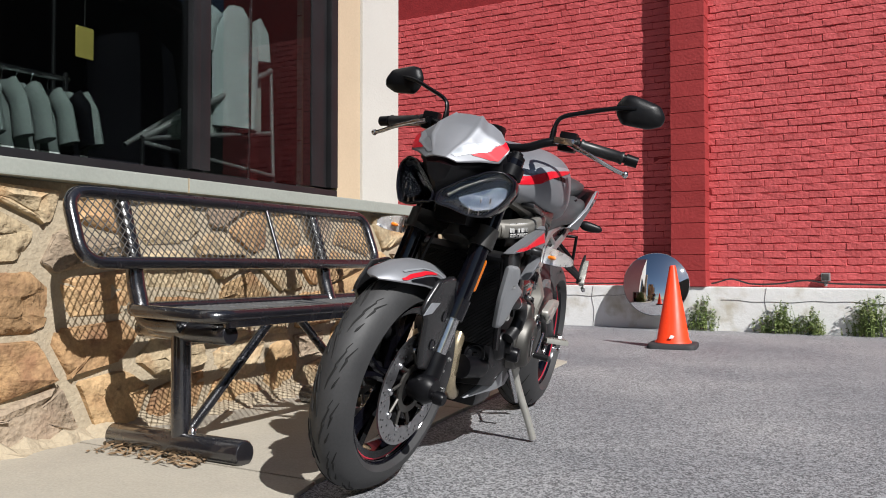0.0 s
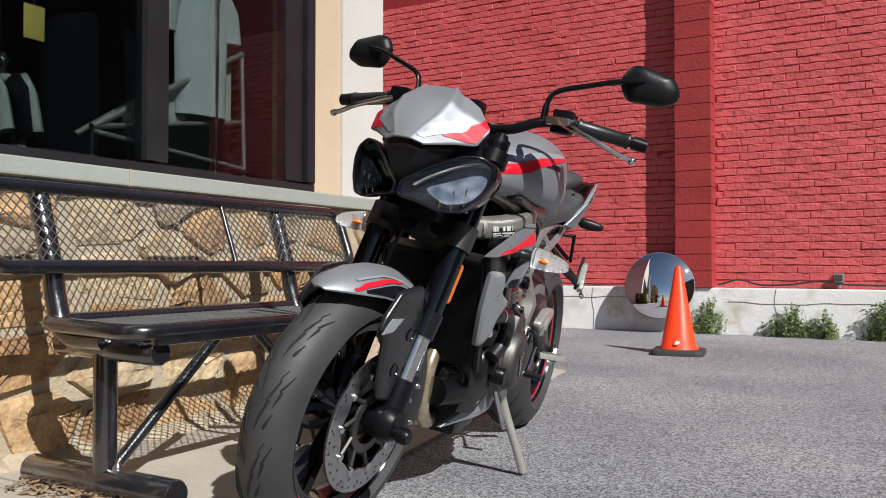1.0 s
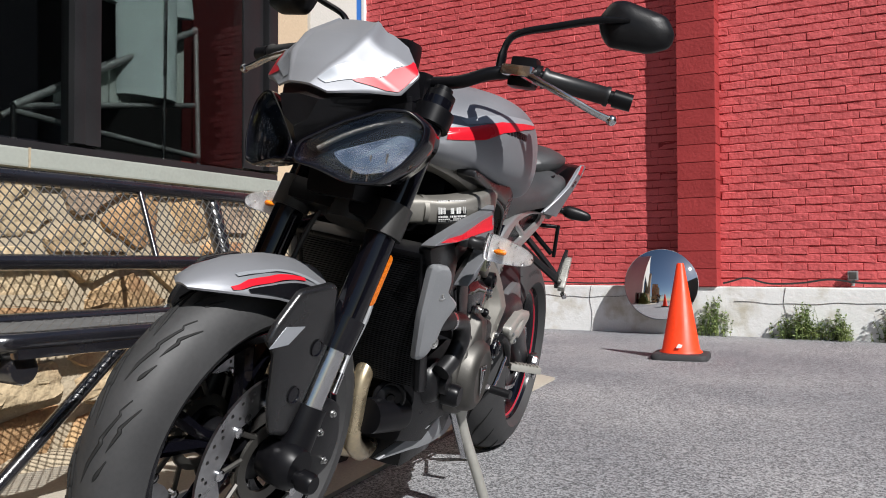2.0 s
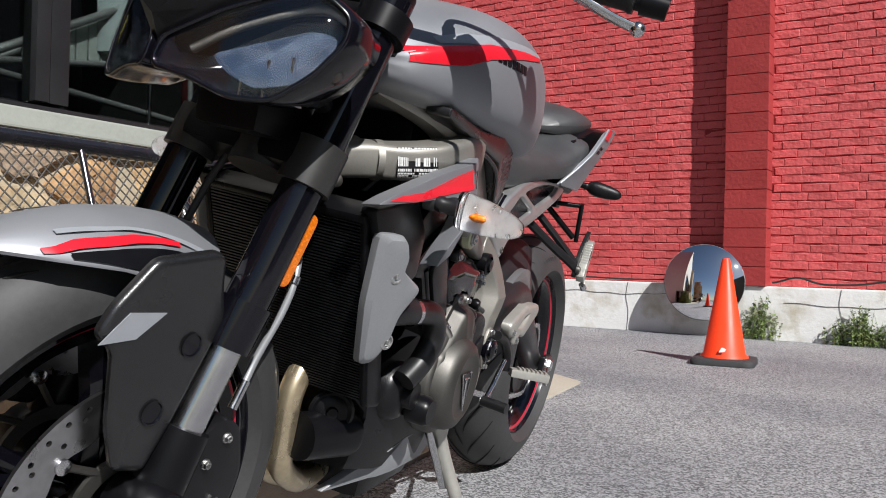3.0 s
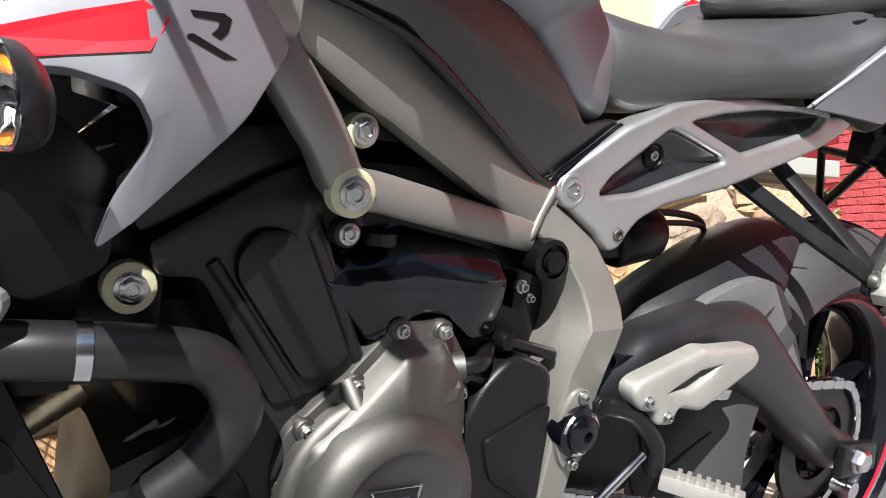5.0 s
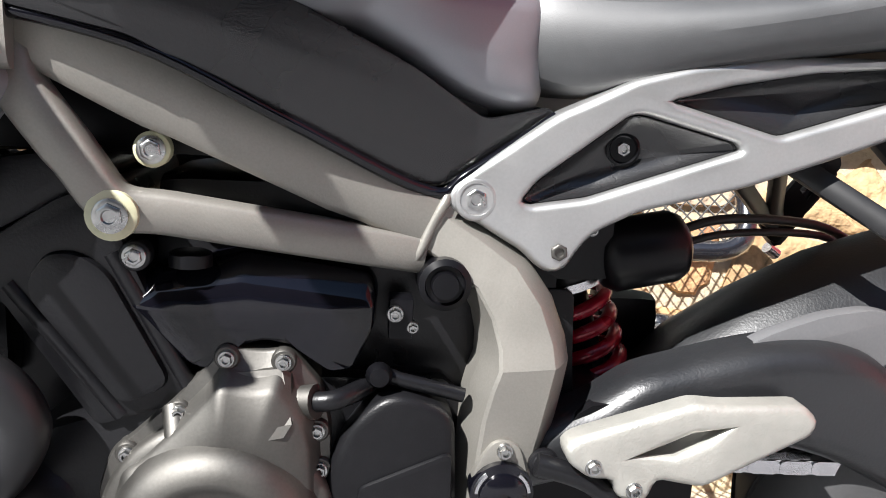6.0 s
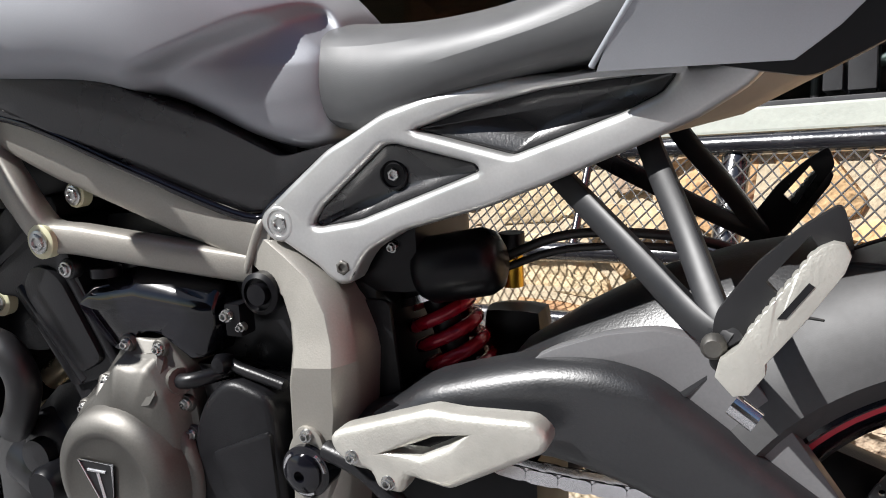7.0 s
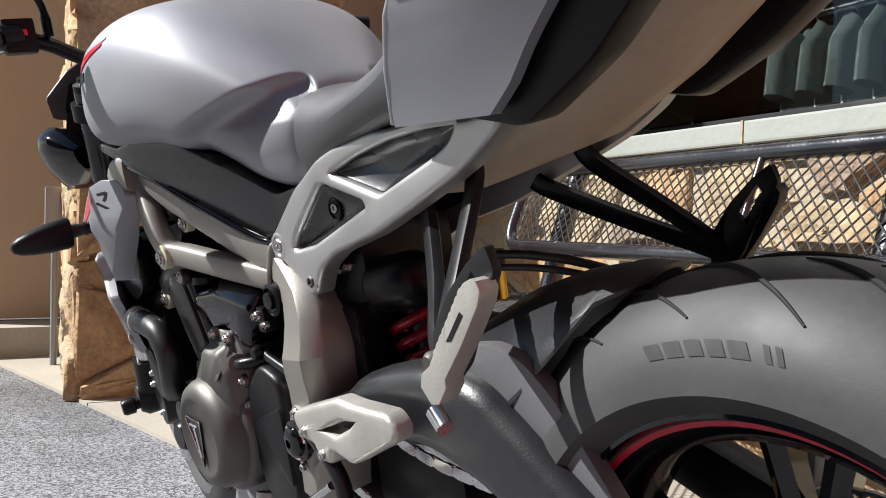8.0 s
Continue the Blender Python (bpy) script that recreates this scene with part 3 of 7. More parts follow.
def brake_disc(parent, at, y, r_out, r_in, side):
    """A drilled steel ring on a spoked carrier."""
    n = 36
    outer = [(r_out * math.cos(k * math.tau / 72), r_out * math.sin(k * math.tau / 72)) for k in range(72)]
    inner = [(r_in * (1 + 0.035 * math.cos(10 * k * math.tau / 120)) * math.cos(k * math.tau / 120), r_in * (1 + 0.035 * math.cos(10 * k * math.tau / 120)) * math.sin(k * math.tau / 120)) for k in range(120)]
    holes = [inner]
    for k in range(n):
        for rr, off in ((r_out * 0.93, 0.0), (r_out * 0.82, 0.06), (r_out * 0.875, 0.12)):
            if k % 3 == (0 if off == 0 else 1 if off < 0.1 else 2) or off == 0.0:
                a = k * math.tau / n + off
                c = (rr * math.cos(a), rr * math.sin(a))
                holes.append([(c[0] + 0.0034 * math.cos(j * math.tau / 8), c[1] + 0.0034 * math.sin(j * math.tau / 8)) for j in range(8)])
    disc = part("brake_disc", plate(outer, y - 0.0025, y + 0.0025, holes, m=at), BRUSHED, parent, "drilled steel brake disc", False)
    for k in range(10):
        a = k * math.tau / 10
        bm = lathe(bmesh.new(), [(0, -0.006), (0.009, -0.006), (0.009, 0.006), (0.004, 0.008), (0, 0.008)], at @ Matrix.Translation((r_in * 1.02 * math.cos(a), y, r_in * 1.02 * math.sin(a))), 12)
        part("button", bm, CHROME, disc)
    bm = bmesh.new()
    ring_of(bm, [(r_in * 0.62, y - 0.003), (r_in * 0.62, y + 0.003), (r_in * 0.45, y + 0.003), (r_in * 0.45, y - 0.003)], at, 40)
    for k in range(10):
        a, b = k * math.tau / 10, (k + 0.35) * math.tau / 10
        tube(bm, [at @ Vector((r_in * math.cos(a), y, r_in * math.sin(a))), at @ Vector((r_in * 0.6 * math.cos(b), y, r_in * 0.6 * math.sin(b)))], 0.0045, 6)
    tagged(part("carrier", bm, CASE, disc), kind="stuff")
    return disc


front_wheel, F_AT = wheel("front_wheel", FRONT, 0.30, 0.118, TURN, 0.094, True)
REAR_SET = Matrix.Translation(REAR) @ Matrix.Rotation(radians(-1.5), 4, "Z") @ Matrix.Rotation(radians(2.5), 4, "X") @ Matrix.Translation(-REAR)
rear_wheel, R_AT = wheel("rear_wheel", REAR, 0.325, 0.186, REAR_SET, 0.146, False)
for s in (1, -1):
    brake_disc(front_wheel, F_AT, s * 0.072, 0.155, 0.108, s)
brake_disc(rear_wheel, R_AT, -0.085, 0.11, 0.075, -1)
# raised marks on the rear sidewall
def sidewall(ang, r, d):
    """A point on the rear tyre's left sidewall."""
    a = math.asin(min(((r - 0.2179) / 0.1071) ** (1 / 0.78), 1))
    return R_AT @ Vector((r * math.cos(ang), 0.093 * math.cos(a) + d, r * math.sin(ang)))


letter_at = 71.5
for wide in (3.0, 3.2, 2.9, 2.9, 3.2, 0, 1.0, 1.0):
    if not wide:
        letter_at += 1.6
        continue
    bm = bmesh.new()
    rows = [[bm.verts.new(sidewall(radians(letter_at + wide * u - 1.2 * v), 0.268 + 0.0115 * v, 0.0007)) for u in (0.0, 0.25, 0.5, 0.75, 1.0)] for v in (0.0, 0.35, 0.7, 1.0)]
    for a, b in zip(rows, rows[1:]):
        for k in range(4):
            bm.faces.new((a[k], a[k + 1], b[k + 1], b[k]))
    bmesh.ops.solidify(bm, geom=bm.faces[:], thickness=0.0008)
    part("sidewall_mark", bm, LETTER, rear_wheel, "raised grey sidewall mark")
    letter_at += wide + 0.9

# fork, clamps, axle
def fork_at(z, y=0.0, off=0.0):
    """A point of the fork's line at height z; off: ahead of it."""
    return Vector((0.437 + (0.943 - z) * math.tan(RAKE) + off * math.cos(RAKE), y, z + off * math.sin(RAKE)))


for s in (1, -1):
    y = 0.103 * s
    fp("fork_tube", rod(fork_at(0.955, y), fork_at(0.52, y), 0.0275, n=24), GLOSS, "gloss black upper fork tube")
    fp("fork_cap", lathe(bmesh.new(), [(0, 0), (0.027, 0), (0.027, 0.012), (0.018, 0.016), (0.018, 0.024), (0, 0.026)],
                         Matrix.Translation(fork_at(0.955, y)) @ Vector((0, 1, 0)).rotation_difference(head_axis).to_matrix().to_4x4(), 20), BLACK)
    fp("fork_collar", rod(fork_at(0.555, y), fork_at(0.50, y), 0.033, 0.030, 24), GLOSS)
    fp("fork_slider", rod(fork_at(0.51, y), fork_at(0.40, y), 0.0215, n=20), CHROME, "bright steel fork slider")
    bm = rod(fork_at(0.405, y), fork_at(0.335, y), 0.030, 0.032, 18)
    lathe(bm, [(0, -0.03), (0.036, -0.03), (0.040, -0.01), (0.040, 0.02), (0.03, 0.034), (0, 0.034)], Matrix.Translation((FRONT.x - 0.005, y, FRONT.z + 0.012)), 20)
    fp("fork_foot", bm, BLACK)
    fp("axle_bobbin", lathe(bmesh.new(), [(0, 0.03), (0.012, 0.03), (0.012, 0.042), (0.018, 0.045), (0.018, 0.064), (0.014, 0.070), (0, 0.070)] if s > 0 else [(0, -0.070), (0.014, -0.070), (0.018, -0.064), (0.018, -0.045), (0.012, -0.042), (0.012, -0.03), (0, -0.03)],
                           Matrix.Translation((FRONT.x, y, FRONT.z)), 20), BLACK, "black axle slider")
    # caliper behind the fork foot
    bm = plate(rounded([(FRONT.x - 0.140, 0.285), (FRONT.x - 0.095, 0.262), (FRONT.x - 0.045, 0.325), (FRONT.x - 0.058, 0.385), (FRONT.x - 0.098, 0.412), (FRONT.x - 0.128, 0.398), (FRONT.x - 0.150, 0.335)], 0.02), 0.052 * s, 0.108 * s, bevel=0.008)
    caliper = fp("brake_caliper", bm, CASE_DARK, "black radial brake caliper")
    for dx, dz in ((-0.112, 0.30), (-0.080, 0.355), (-0.105, 0.385)):
        bolt(FRONT.x + dx, 0.108 * s, dz, 0.007, parent=caliper, place=TURN)
    # lower clamp ring
    fp("clamp_ring", rod(fork_at(0.755, y), fork_at(0.700, y), 0.0345, n=24), CLAMP, "dark titanium fork clamp")
    fp("top_clamp_ring", rod(fork_at(0.935, y), fork_at(0.905, y), 0.037, n=24), BLACK)
bm = bmesh.new()
add_box(bm, (-0.045, -0.1, -0.022), (0.035, 0.1, 0.022), 0.012)
bm.transform(Matrix.Translation(fork_at(0.735)) @ Matrix.Rotation(RAKE * -1, 4, "Y"))
fp("lower_yoke", bm, BLACK)
bm = bmesh.new()
add_box(bm, (-0.06, -0.1, -0.013), (0.03, 0.1, 0.013), 0.01)
bm.transform(Matrix.Translation(fork_at(0.92)) @ Matrix.Rotation(RAKE * -1, 4, "Y"))
fp("top_yoke", bm, BLACK)
mp("head_stock", rod(head_point - head_axis * 0.02, head_point - head_axis * 0.25, 0.036, 0.042, 20), CLAMP)
fp("axle", rod((FRONT.x, -0.12, FRONT.z), (FRONT.x, 0.12, FRONT.z), 0.012), CHROME)
# amber reflector behind the left fork tube
bm = plate(rounded([(-0.0125, -0.048), (0.0125, -0.048), (0.0125, 0.048), (-0.0125, 0.048)], 0.012, 5), 0.0, 0.009, bevel=0.003)
bm.transform(Matrix.Translation(fork_at(0.632, 0.116, -0.017)) @ Matrix.Rotation(-RAKE, 4, "Y") @ Matrix.Rotation(radians(-18), 4, "Z"))
fp("reflector", bm, AMBER, "amber side reflector")
# brake hose
fp("brake_hose", tube(bmesh.new(), curve([(0.418, 0.02, 0.76), (0.420, 0.03, 0.69), (0.428, 0.052, 0.632), (0.450, 0.078, 0.581), (0.463, 0.082, 0.535), (0.486, 0.080, 0.475), (0.503, 0.085, 0.44)], 8), 0.0052, 10), PALE_COVER, "braided brake hose")
fp("hose_end", rod((0.500, 0.084, 0.446), (0.516, 0.088, 0.412), 0.0066, n=12), CHROME)
fp("brake_hose", tube(bmesh.new(), curve([(0.46, -0.02, 0.80), (0.50, -0.05, 0.70), (0.53, -0.06, 0.60), (0.56, -0.085, 0.45), (0.55, -0.085, 0.38)], 8), 0.005, 8), CABLE)
fp("hose_clip", rod((0.450, 0.078, 0.583), (0.453, 0.079, 0.574), 0.0085, n=12), CHROME)

# front mudguard: a shell over the tyre with side blades down the fork
def guard_loop(ang, half, depth, r=0.318):
    u = Vector((math.cos(ang), 0, math.sin(ang)))
    pts = []
    for k in range(13):
        t = -1 + k / 6
        pts.append(FRONT + u * (r - depth * abs(t) ** 2.4) + Vector((0, half * t, 0)))
    inner = [p - u * 0.004 for p in pts[::-1]]
    return pts + inner


loops = []
for ang, half, depth, r in ((54, 0.012, 0.004, 0.344), (57, 0.036, 0.012, 0.344), (64, 0.062, 0.028, 0.340), (75, 0.078, 0.045, 0.334), (86, 0.084, 0.060, 0.331), (96, 0.092, 0.080, 0.330), (104, 0.098, 0.092, 0.329)):
    loops.append(guard_loop(radians(ang), half, depth, r))
guard = fp("front_mudguard", rings(bmesh.new(), loops), SILVER, "matt silver front mudguard")
# decals follow the guard a little above its skin
def guard_point(ang, t, lift=0.0012):
    stations = ((54, 0.012, 0.004, 0.344), (57, 0.036, 0.012, 0.344), (64, 0.062, 0.028, 0.340), (75, 0.078, 0.045, 0.334), (86, 0.084, 0.060, 0.331), (96, 0.092, 0.080, 0.330), (104, 0.098, 0.092, 0.329))
    for a, b in zip(stations, stations[1:]):
        if a[0] <= ang <= b[0]:
            f = (ang - a[0]) / (b[0] - a[0])
            half, depth, r = (a[i] + (b[i] - a[i]) * f for i in (1, 2, 3))
            u = Vector((math.cos(radians(ang)), 0, math.sin(radians(ang))))
            return FRONT + u * (r + lift - depth * abs(t) ** 2.4) + Vector((0, (half + lift) * t, 0))


def guard_decal(name, rows, mat, label):
    """rows: angle, inner and outer place across the guard."""
    for side in (1, -1):
        bm = bmesh.new()
        grid = []
        for i in range(25):
            f = i / 24 * (len(rows) - 1)
            k = min(int(f), len(rows) - 2)
            a, t0, t1 = (rows[k][j] + (rows[k + 1][j] - rows[k][j]) * (f - k) for j in range(3))
            grid.append([bm.verts.new(guard_point(a, side * (t0 + (t1 - t0) * q / 5))) for q in range(6)])
        for a, b in zip(grid, grid[1:]):
            for q in range(5):
                bm.faces.new((a[q], a[q + 1], b[q + 1], b[q]))
        fp(name, bm, mat, label, guard)


guard_decal("red_stripe", ((62, 0.88, 0.97), (68, 0.74, 0.87), (80, 0.655, 0.755), (91, 0.645, 0.69)), RED, "red stripe")
guard_decal("black_flank", ((66, 0.93, 1.0), (76, 0.83, 1.0), (90, 0.74, 1.0), (103, 0.71, 1.0)), BLACK, "black flank")
guard_decal("white_stripe", ((66, 0.55, 0.64), (80, 0.555, 0.60), (92, 0.60, 0.65), (103, 0.64, 0.70)), STRIPE_WHITE, "pale band")
for s in (1, -1):
    y0, y1 = 0.098 * s, 0.110 * s
    blade = fp("mudguard_blade", cushion(rounded([(0.740, 0.548), (0.70, 0.600), (0.62, 0.614), (0.606, 0.606), (0.600, 0.575), (0.586, 0.535), (0.598, 0.50), (0.628, 0.415), (0.652, 0.36), (0.692, 0.368), (0.712, 0.42), (0.727, 0.50), (0.752, 0.520)], 0.010), y0, y1, 0.010 * s, 0.008 * s) if s > 0 else plate(rounded([(0.740, 0.548), (0.70, 0.600), (0.62, 0.614), (0.606, 0.606), (0.600, 0.575), (0.586, 0.535), (0.598, 0.50), (0.628, 0.415), (0.652, 0.36), (0.692, 0.368), (0.712, 0.42), (0.727, 0.50), (0.752, 0.520)], 0.010), y0, y1, bevel=0.003), KNEE, "black mudguard side blade", guard)
    fp("blade_decal", plate([(0.751, 0.511), (0.722, 0.544), (0.676, 0.544), (0.708, 0.516)], y1, y1 + 0.0012 * s), STRIPE_WHITE, "pale chevron", blade)
    for x, z in ((0.631, 0.507), (0.663, 0.432)):
        fp("bolt_recess", lathe(bmesh.new(), [(0, 0.0), (0.0135, 0.0), (0.0145, 0.0025 * s), (0.0125, 0.0028 * s), (0.0115, 0.001 * s), (0, 0.001 * s)], Matrix.Translation((x, y1, z)), 24), GLOSS, "", blade)

# handlebar, grips, levers, mirrors
BAR = [(0.30, 0.39, 1.018), (0.335, 0.24, 1.035), (0.37, 0.17, 1.025), (0.385, 0.10, 0.995), (0.39, 0.0, 0.985)]
line = curve(BAR + [(x, -y, z) for x, y, z in BAR[-2::-1]], 6)
handlebar = fp("handlebar", tube(bmesh.new(), line, 0.0125, 14), BLACK, "tapered black handlebar", turn=BARS)
fp("bar_clamp", box((0.355, -0.06, 0.95), (0.42, 0.06, 1.003), 0.012), BLACK, turn=BARS)
for s in (1, -1):
    e = Vector((0.30, 0.39 * s, 1.018))
    i = Vector((0.333, 0.25 * s, 1.034))
    way = (e - i).normalized()
    fp("grip", tube(bmesh.new(), [i + way * t for t in (0, 0.004, 0.01, 0.06, 0.115, 0.12, 0.125)], [0.019, 0.02, 0.0165, 0.0168, 0.0165, 0.019, 0.018], 18), RUBBER, "black rubber grip", handlebar, turn=BARS)
    fp("bar_end_weight", rod(e - way * 0.012, e + way * 0.022, 0.0165, 0.0155, 18), BLACK, "", handlebar, turn=BARS)
    fp("lever_clamp", rod(i - way * 0.035, i - way * 0.005, 0.021, n=16), BLACK, "", handlebar, turn=BARS)
    fp("switch_block", box(i - way * 0.035 - Vector((0.014, 0.0, 0.03)) - Vector((0, 0.025, 0)), i - way * 0.035 + Vector((0.02, 0.025, 0.026)), 0.008), BLACK, "black switch block", handlebar, turn=BARS)
    pts = curve([i - way * 0.03 + Vector((0.035, 0, -0.008)), i + way * 0.01 + Vector((0.052, 0, -0.016)), i + way * 0.07 + Vector((0.066, 0, -0.030)), i + way * 0.12 + Vector((0.060, 0, -0.042)), i + way * 0.150 + Vector((0.056, 0, -0.046))], 5)
    bm = tube(bmesh.new(), pts, [0.009] * 6 + [0.0068] * (len(pts) - 7) + [0.0065], 10, squash=0.7)
    bmesh.ops.create_icosphere(bm, subdivisions=2, radius=0.0098, matrix=Matrix.Translation(pts[-1]))
    fp("lever", bm, CHROME, "polished lever", handlebar, turn=BARS)
    fp("lever_perch", box(i - way * 0.055 + Vector((0.008, -0.012, -0.018)), i - way * 0.02 + Vector((0.05, 0.014, 0.006)), 0.006), CHROME if s > 0 else BLACK, "", handlebar, turn=BARS)
    # mirror
    pts = curve([(0.352, 0.170 * s, 1.035), (0.349, 0.172 * s, 1.082), (0.342, 0.190 * s, 1.108), (0.318, 0.252 * s, 1.134), (0.294, 0.318 * s, 1.158), (0.272, 0.372 * s, 1.168)], 5)
    mirror = fp("mirror_stem", tube(bmesh.new(), pts, [0.012] * 4 + [0.0088] * (len(pts) - 6) + [0.0075] * 2, 10, squash=0.7), BLACK, "black mirror stem", turn=BARS)
    out = rounded([(-0.066, -0.020), (-0.048, -0.044), (0.030, -0.046), (0.066, -0.030), (0.072, -0.006), (0.052, 0.026), (-0.030, 0.046), (-0.056, 0.040), (-0.074, 0.006)], 0.012, 4)
    loops = []
    for d, k in ((0.024, 0.12), (0.023, 0.45), (0.0165, 0.80), (0.006, 0.97), (-0.004, 1.0), (-0.007, 0.985)):
        loops.append([Vector((d, x * k * s, z * k)) for x, z in out])
    spot = Matrix.Translation((0.250, 0.383 * s, 1.165)) @ Matrix.Rotation(radians(10 * s), 4, "Z")
    bm = rings(bmesh.new(), loops)
    bm.transform(spot)
    shell_ob = fp("mirror_shell", bm, TEXTURED, "black mirror housing", mirror, turn=BARS)
    bm = rings(bmesh.new(), [[Vector((d, x * 0.94 * s, z * 0.94)) for x, z in out] for d in (-0.0065, -0.0075)])
    bm.transform(spot)
    fp("mirror_glass", bm, MIRROR, "mirror glass", mirror, False, turn=BARS)
bm = box((0.322, 0.205, 1.035), (0.334, 0.222, 1.045), 0.003)
fp("red_switch", bm, RED, "small red switch", handlebar, turn=BARS)

# headlamps: two slanting pods with clear lenses
def lamp_outline(s):
    return rounded([(0.004 * s, 0.788), (0.043 * s, 0.784), (0.088 * s, 0.771), (0.125 * s, 0.776), (0.153 * s, 0.812), (0.170 * s, 0.853), (0.168 * s, 0.882), (0.141 * s, 0.900), (0.108 * s, 0.895), (0.055 * s, 0.861), (0.004 * s, 0.819)], 0.011, 4)


def lamp_depth(y, z):
    return 0.714 - 0.30 * abs(y) - 1.2 * y * y - 0.22 * (z - 0.80)


for s in (1, -1):
    out = lamp_outline(s)
    cy, cz = sum(p[0] for p in out) / len(out), sum(p[1] for p in out) / len(out)

    def lamp_ring(k, d):
        return [Vector((lamp_depth(cy + (y - cy) * k, cz + (z - cz) * k) + d, cy + (y - cy) * k, cz + (z - cz) * k)) for y, z in out]
    lamp = fp("headlamp", rings(bmesh.new(), [lamp_ring(0.35, -0.13), lamp_ring(0.86, -0.075), lamp_ring(1.0, -0.025), lamp_ring(1.03, -0.004), lamp_ring(1.01, 0.006), lamp_ring(0.96, 0.007), lamp_ring(0.925, 0.0), lamp_ring(0.90, -0.014), lamp_ring(0.82, -0.045), lamp_ring(0.3, -0.055)]), GLOSS, "angular twin headlamp in a gloss black surround", turn=LAMPS)
    lens = fp("lens", rings(bmesh.new(), [lamp_ring(0.3, 0.009), lamp_ring(0.7, 0.008), lamp_ring(0.93, 0.004), lamp_ring(0.94, 0.001), lamp_ring(0.90, 0.0005), lamp_ring(0.7, 0.0055), lamp_ring(0.3, 0.0065)], closed=False), LENS, "clear headlamp lens", lamp, turn=LAMPS)
    lens.visible_shadow = False
    fp("trim_ring", tube(bmesh.new(), lamp_ring(0.975, 0.0055), 0.0030, 8, closed=True), GLOSS, "gloss black trim line", lamp, turn=LAMPS)
    # bowl of the reflector in the outer lower half
    bm = bmesh.new()
    bowl = [(0.049 * s, 0.813), (0.068 * s, 0.798), (0.098 * s, 0.787), (0.134 * s, 0.803), (0.152 * s, 0.834), (0.152 * s, 0.860), (0.131 * s, 0.860)]
    bowl = rounded(bowl, 0.008, 3)
    by, bz = sum(p[0] for p in bowl) / len(bowl), sum(p[1] for p in bowl) / len(bowl)
    loops = [[Vector((lamp_depth(by + (y - by) * k, bz + (z - bz) * k) - d, by + (y - by) * k, bz + (z - bz) * k)) for y, z in bowl] for k, d in ((1.0, 0.010), (0.95, 0.016), (0.7, 0.034), (0.3, 0.042))]
    fp("reflector_bowl", rings(bm, loops), REFLECTOR, "bright lamp reflector", lamp, False, turn=LAMPS)
    for f in (0.25, 0.5, 0.75):
        y = (0.06 + 0.085 * f) * s
        fp("reflector_rib", box((lamp_depth(y, 0.8) - 0.040, y - 0.0015, 0.780), (lamp_depth(y, 0.8) - 0.014, y + 0.0015, 0.805 + 0.03 * f)), CHROME, "", lamp, False, turn=LAMPS)
    bm = bmesh.new()
    strip = [(0.150 * s, 0.878), (0.118 * s, 0.882), (0.060 * s, 0.848), (0.022 * s, 0.815)]
    tube(bm, curve([(lamp_depth(y, z) - 0.018, y, z) for y, z in strip], 6), 0.005, 8)
    fp("running_light", bm, CASE, "grey light strip", lamp, turn=LAMPS)
fp("lamp_bracket", box((0.50, -0.05, 0.745), (0.60, 0.05, 0.81), 0.015), BLACK, turn=LAMPS)
for s in (1, -1):
    fp("lamp_arm", tube(bmesh.new(), [(0.46, 0.055 * s, 0.77), (0.52, 0.075 * s, 0.80), (0.59, 0.085 * s, 0.83)], 0.011, 10), BLACK, turn=LAMPS)
fp("nose_bridge", shell(bmesh.new(), [(0.58, [(0, 0.94), (0.11, 0.93), (0.12, 0.885), (0, 0.80)]), (0.66, [(0, 0.915), (0.085, 0.905), (0.075, 0.875), (0, 0.79)]), (0.70, [(0, 0.90), (0.05, 0.892), (0.035, 0.855), (0, 0.795)]), (0.726, [(0, 0.89), (0.036, 0.886), (0.024, 0.855), (0, 0.84)])]), TEXTURED, "black nose between the lamps", turn=LAMPS)


# flyscreen: a skin curved over the instruments
def screen_point(u, v):
    """u: across from -1 to 1; v: from the nose (0) up to the rear edge (1)."""
    at = (0, 0.2, 0.36, 0.65, 1)
    half, ze, xe, zc, xc = (float(np.interp(v, at, row)) for row in ((0.045, 0.092, 0.128, 0.138, 0.095), (0.900, 0.914, 0.920, 0.958, 1.004), (0.722, 0.682, 0.650, 0.618, 0.595),
                                                                     (0.907, 0.940, 0.963, 1.002, 1.037), (0.734, 0.716, 0.700, 0.664, 0.610)))
    k = (max(abs(u) - 0.40, 0) / 0.60) ** 1.12 * 0.93 + 0.07 * (min(abs(u), 0.40) / 0.40) ** 2
    crease = 0.004 * math.exp(-((abs(u) - 0.42) / 0.05) ** 2) * min(v * 4, 1) - 0.003 * math.exp(-((abs(u) - 0.60) / 0.08) ** 2) * min(v * 3, 1)
    return Vector((xc + (xe - xc) * k, half * u, zc + (ze - zc) * k + crease))


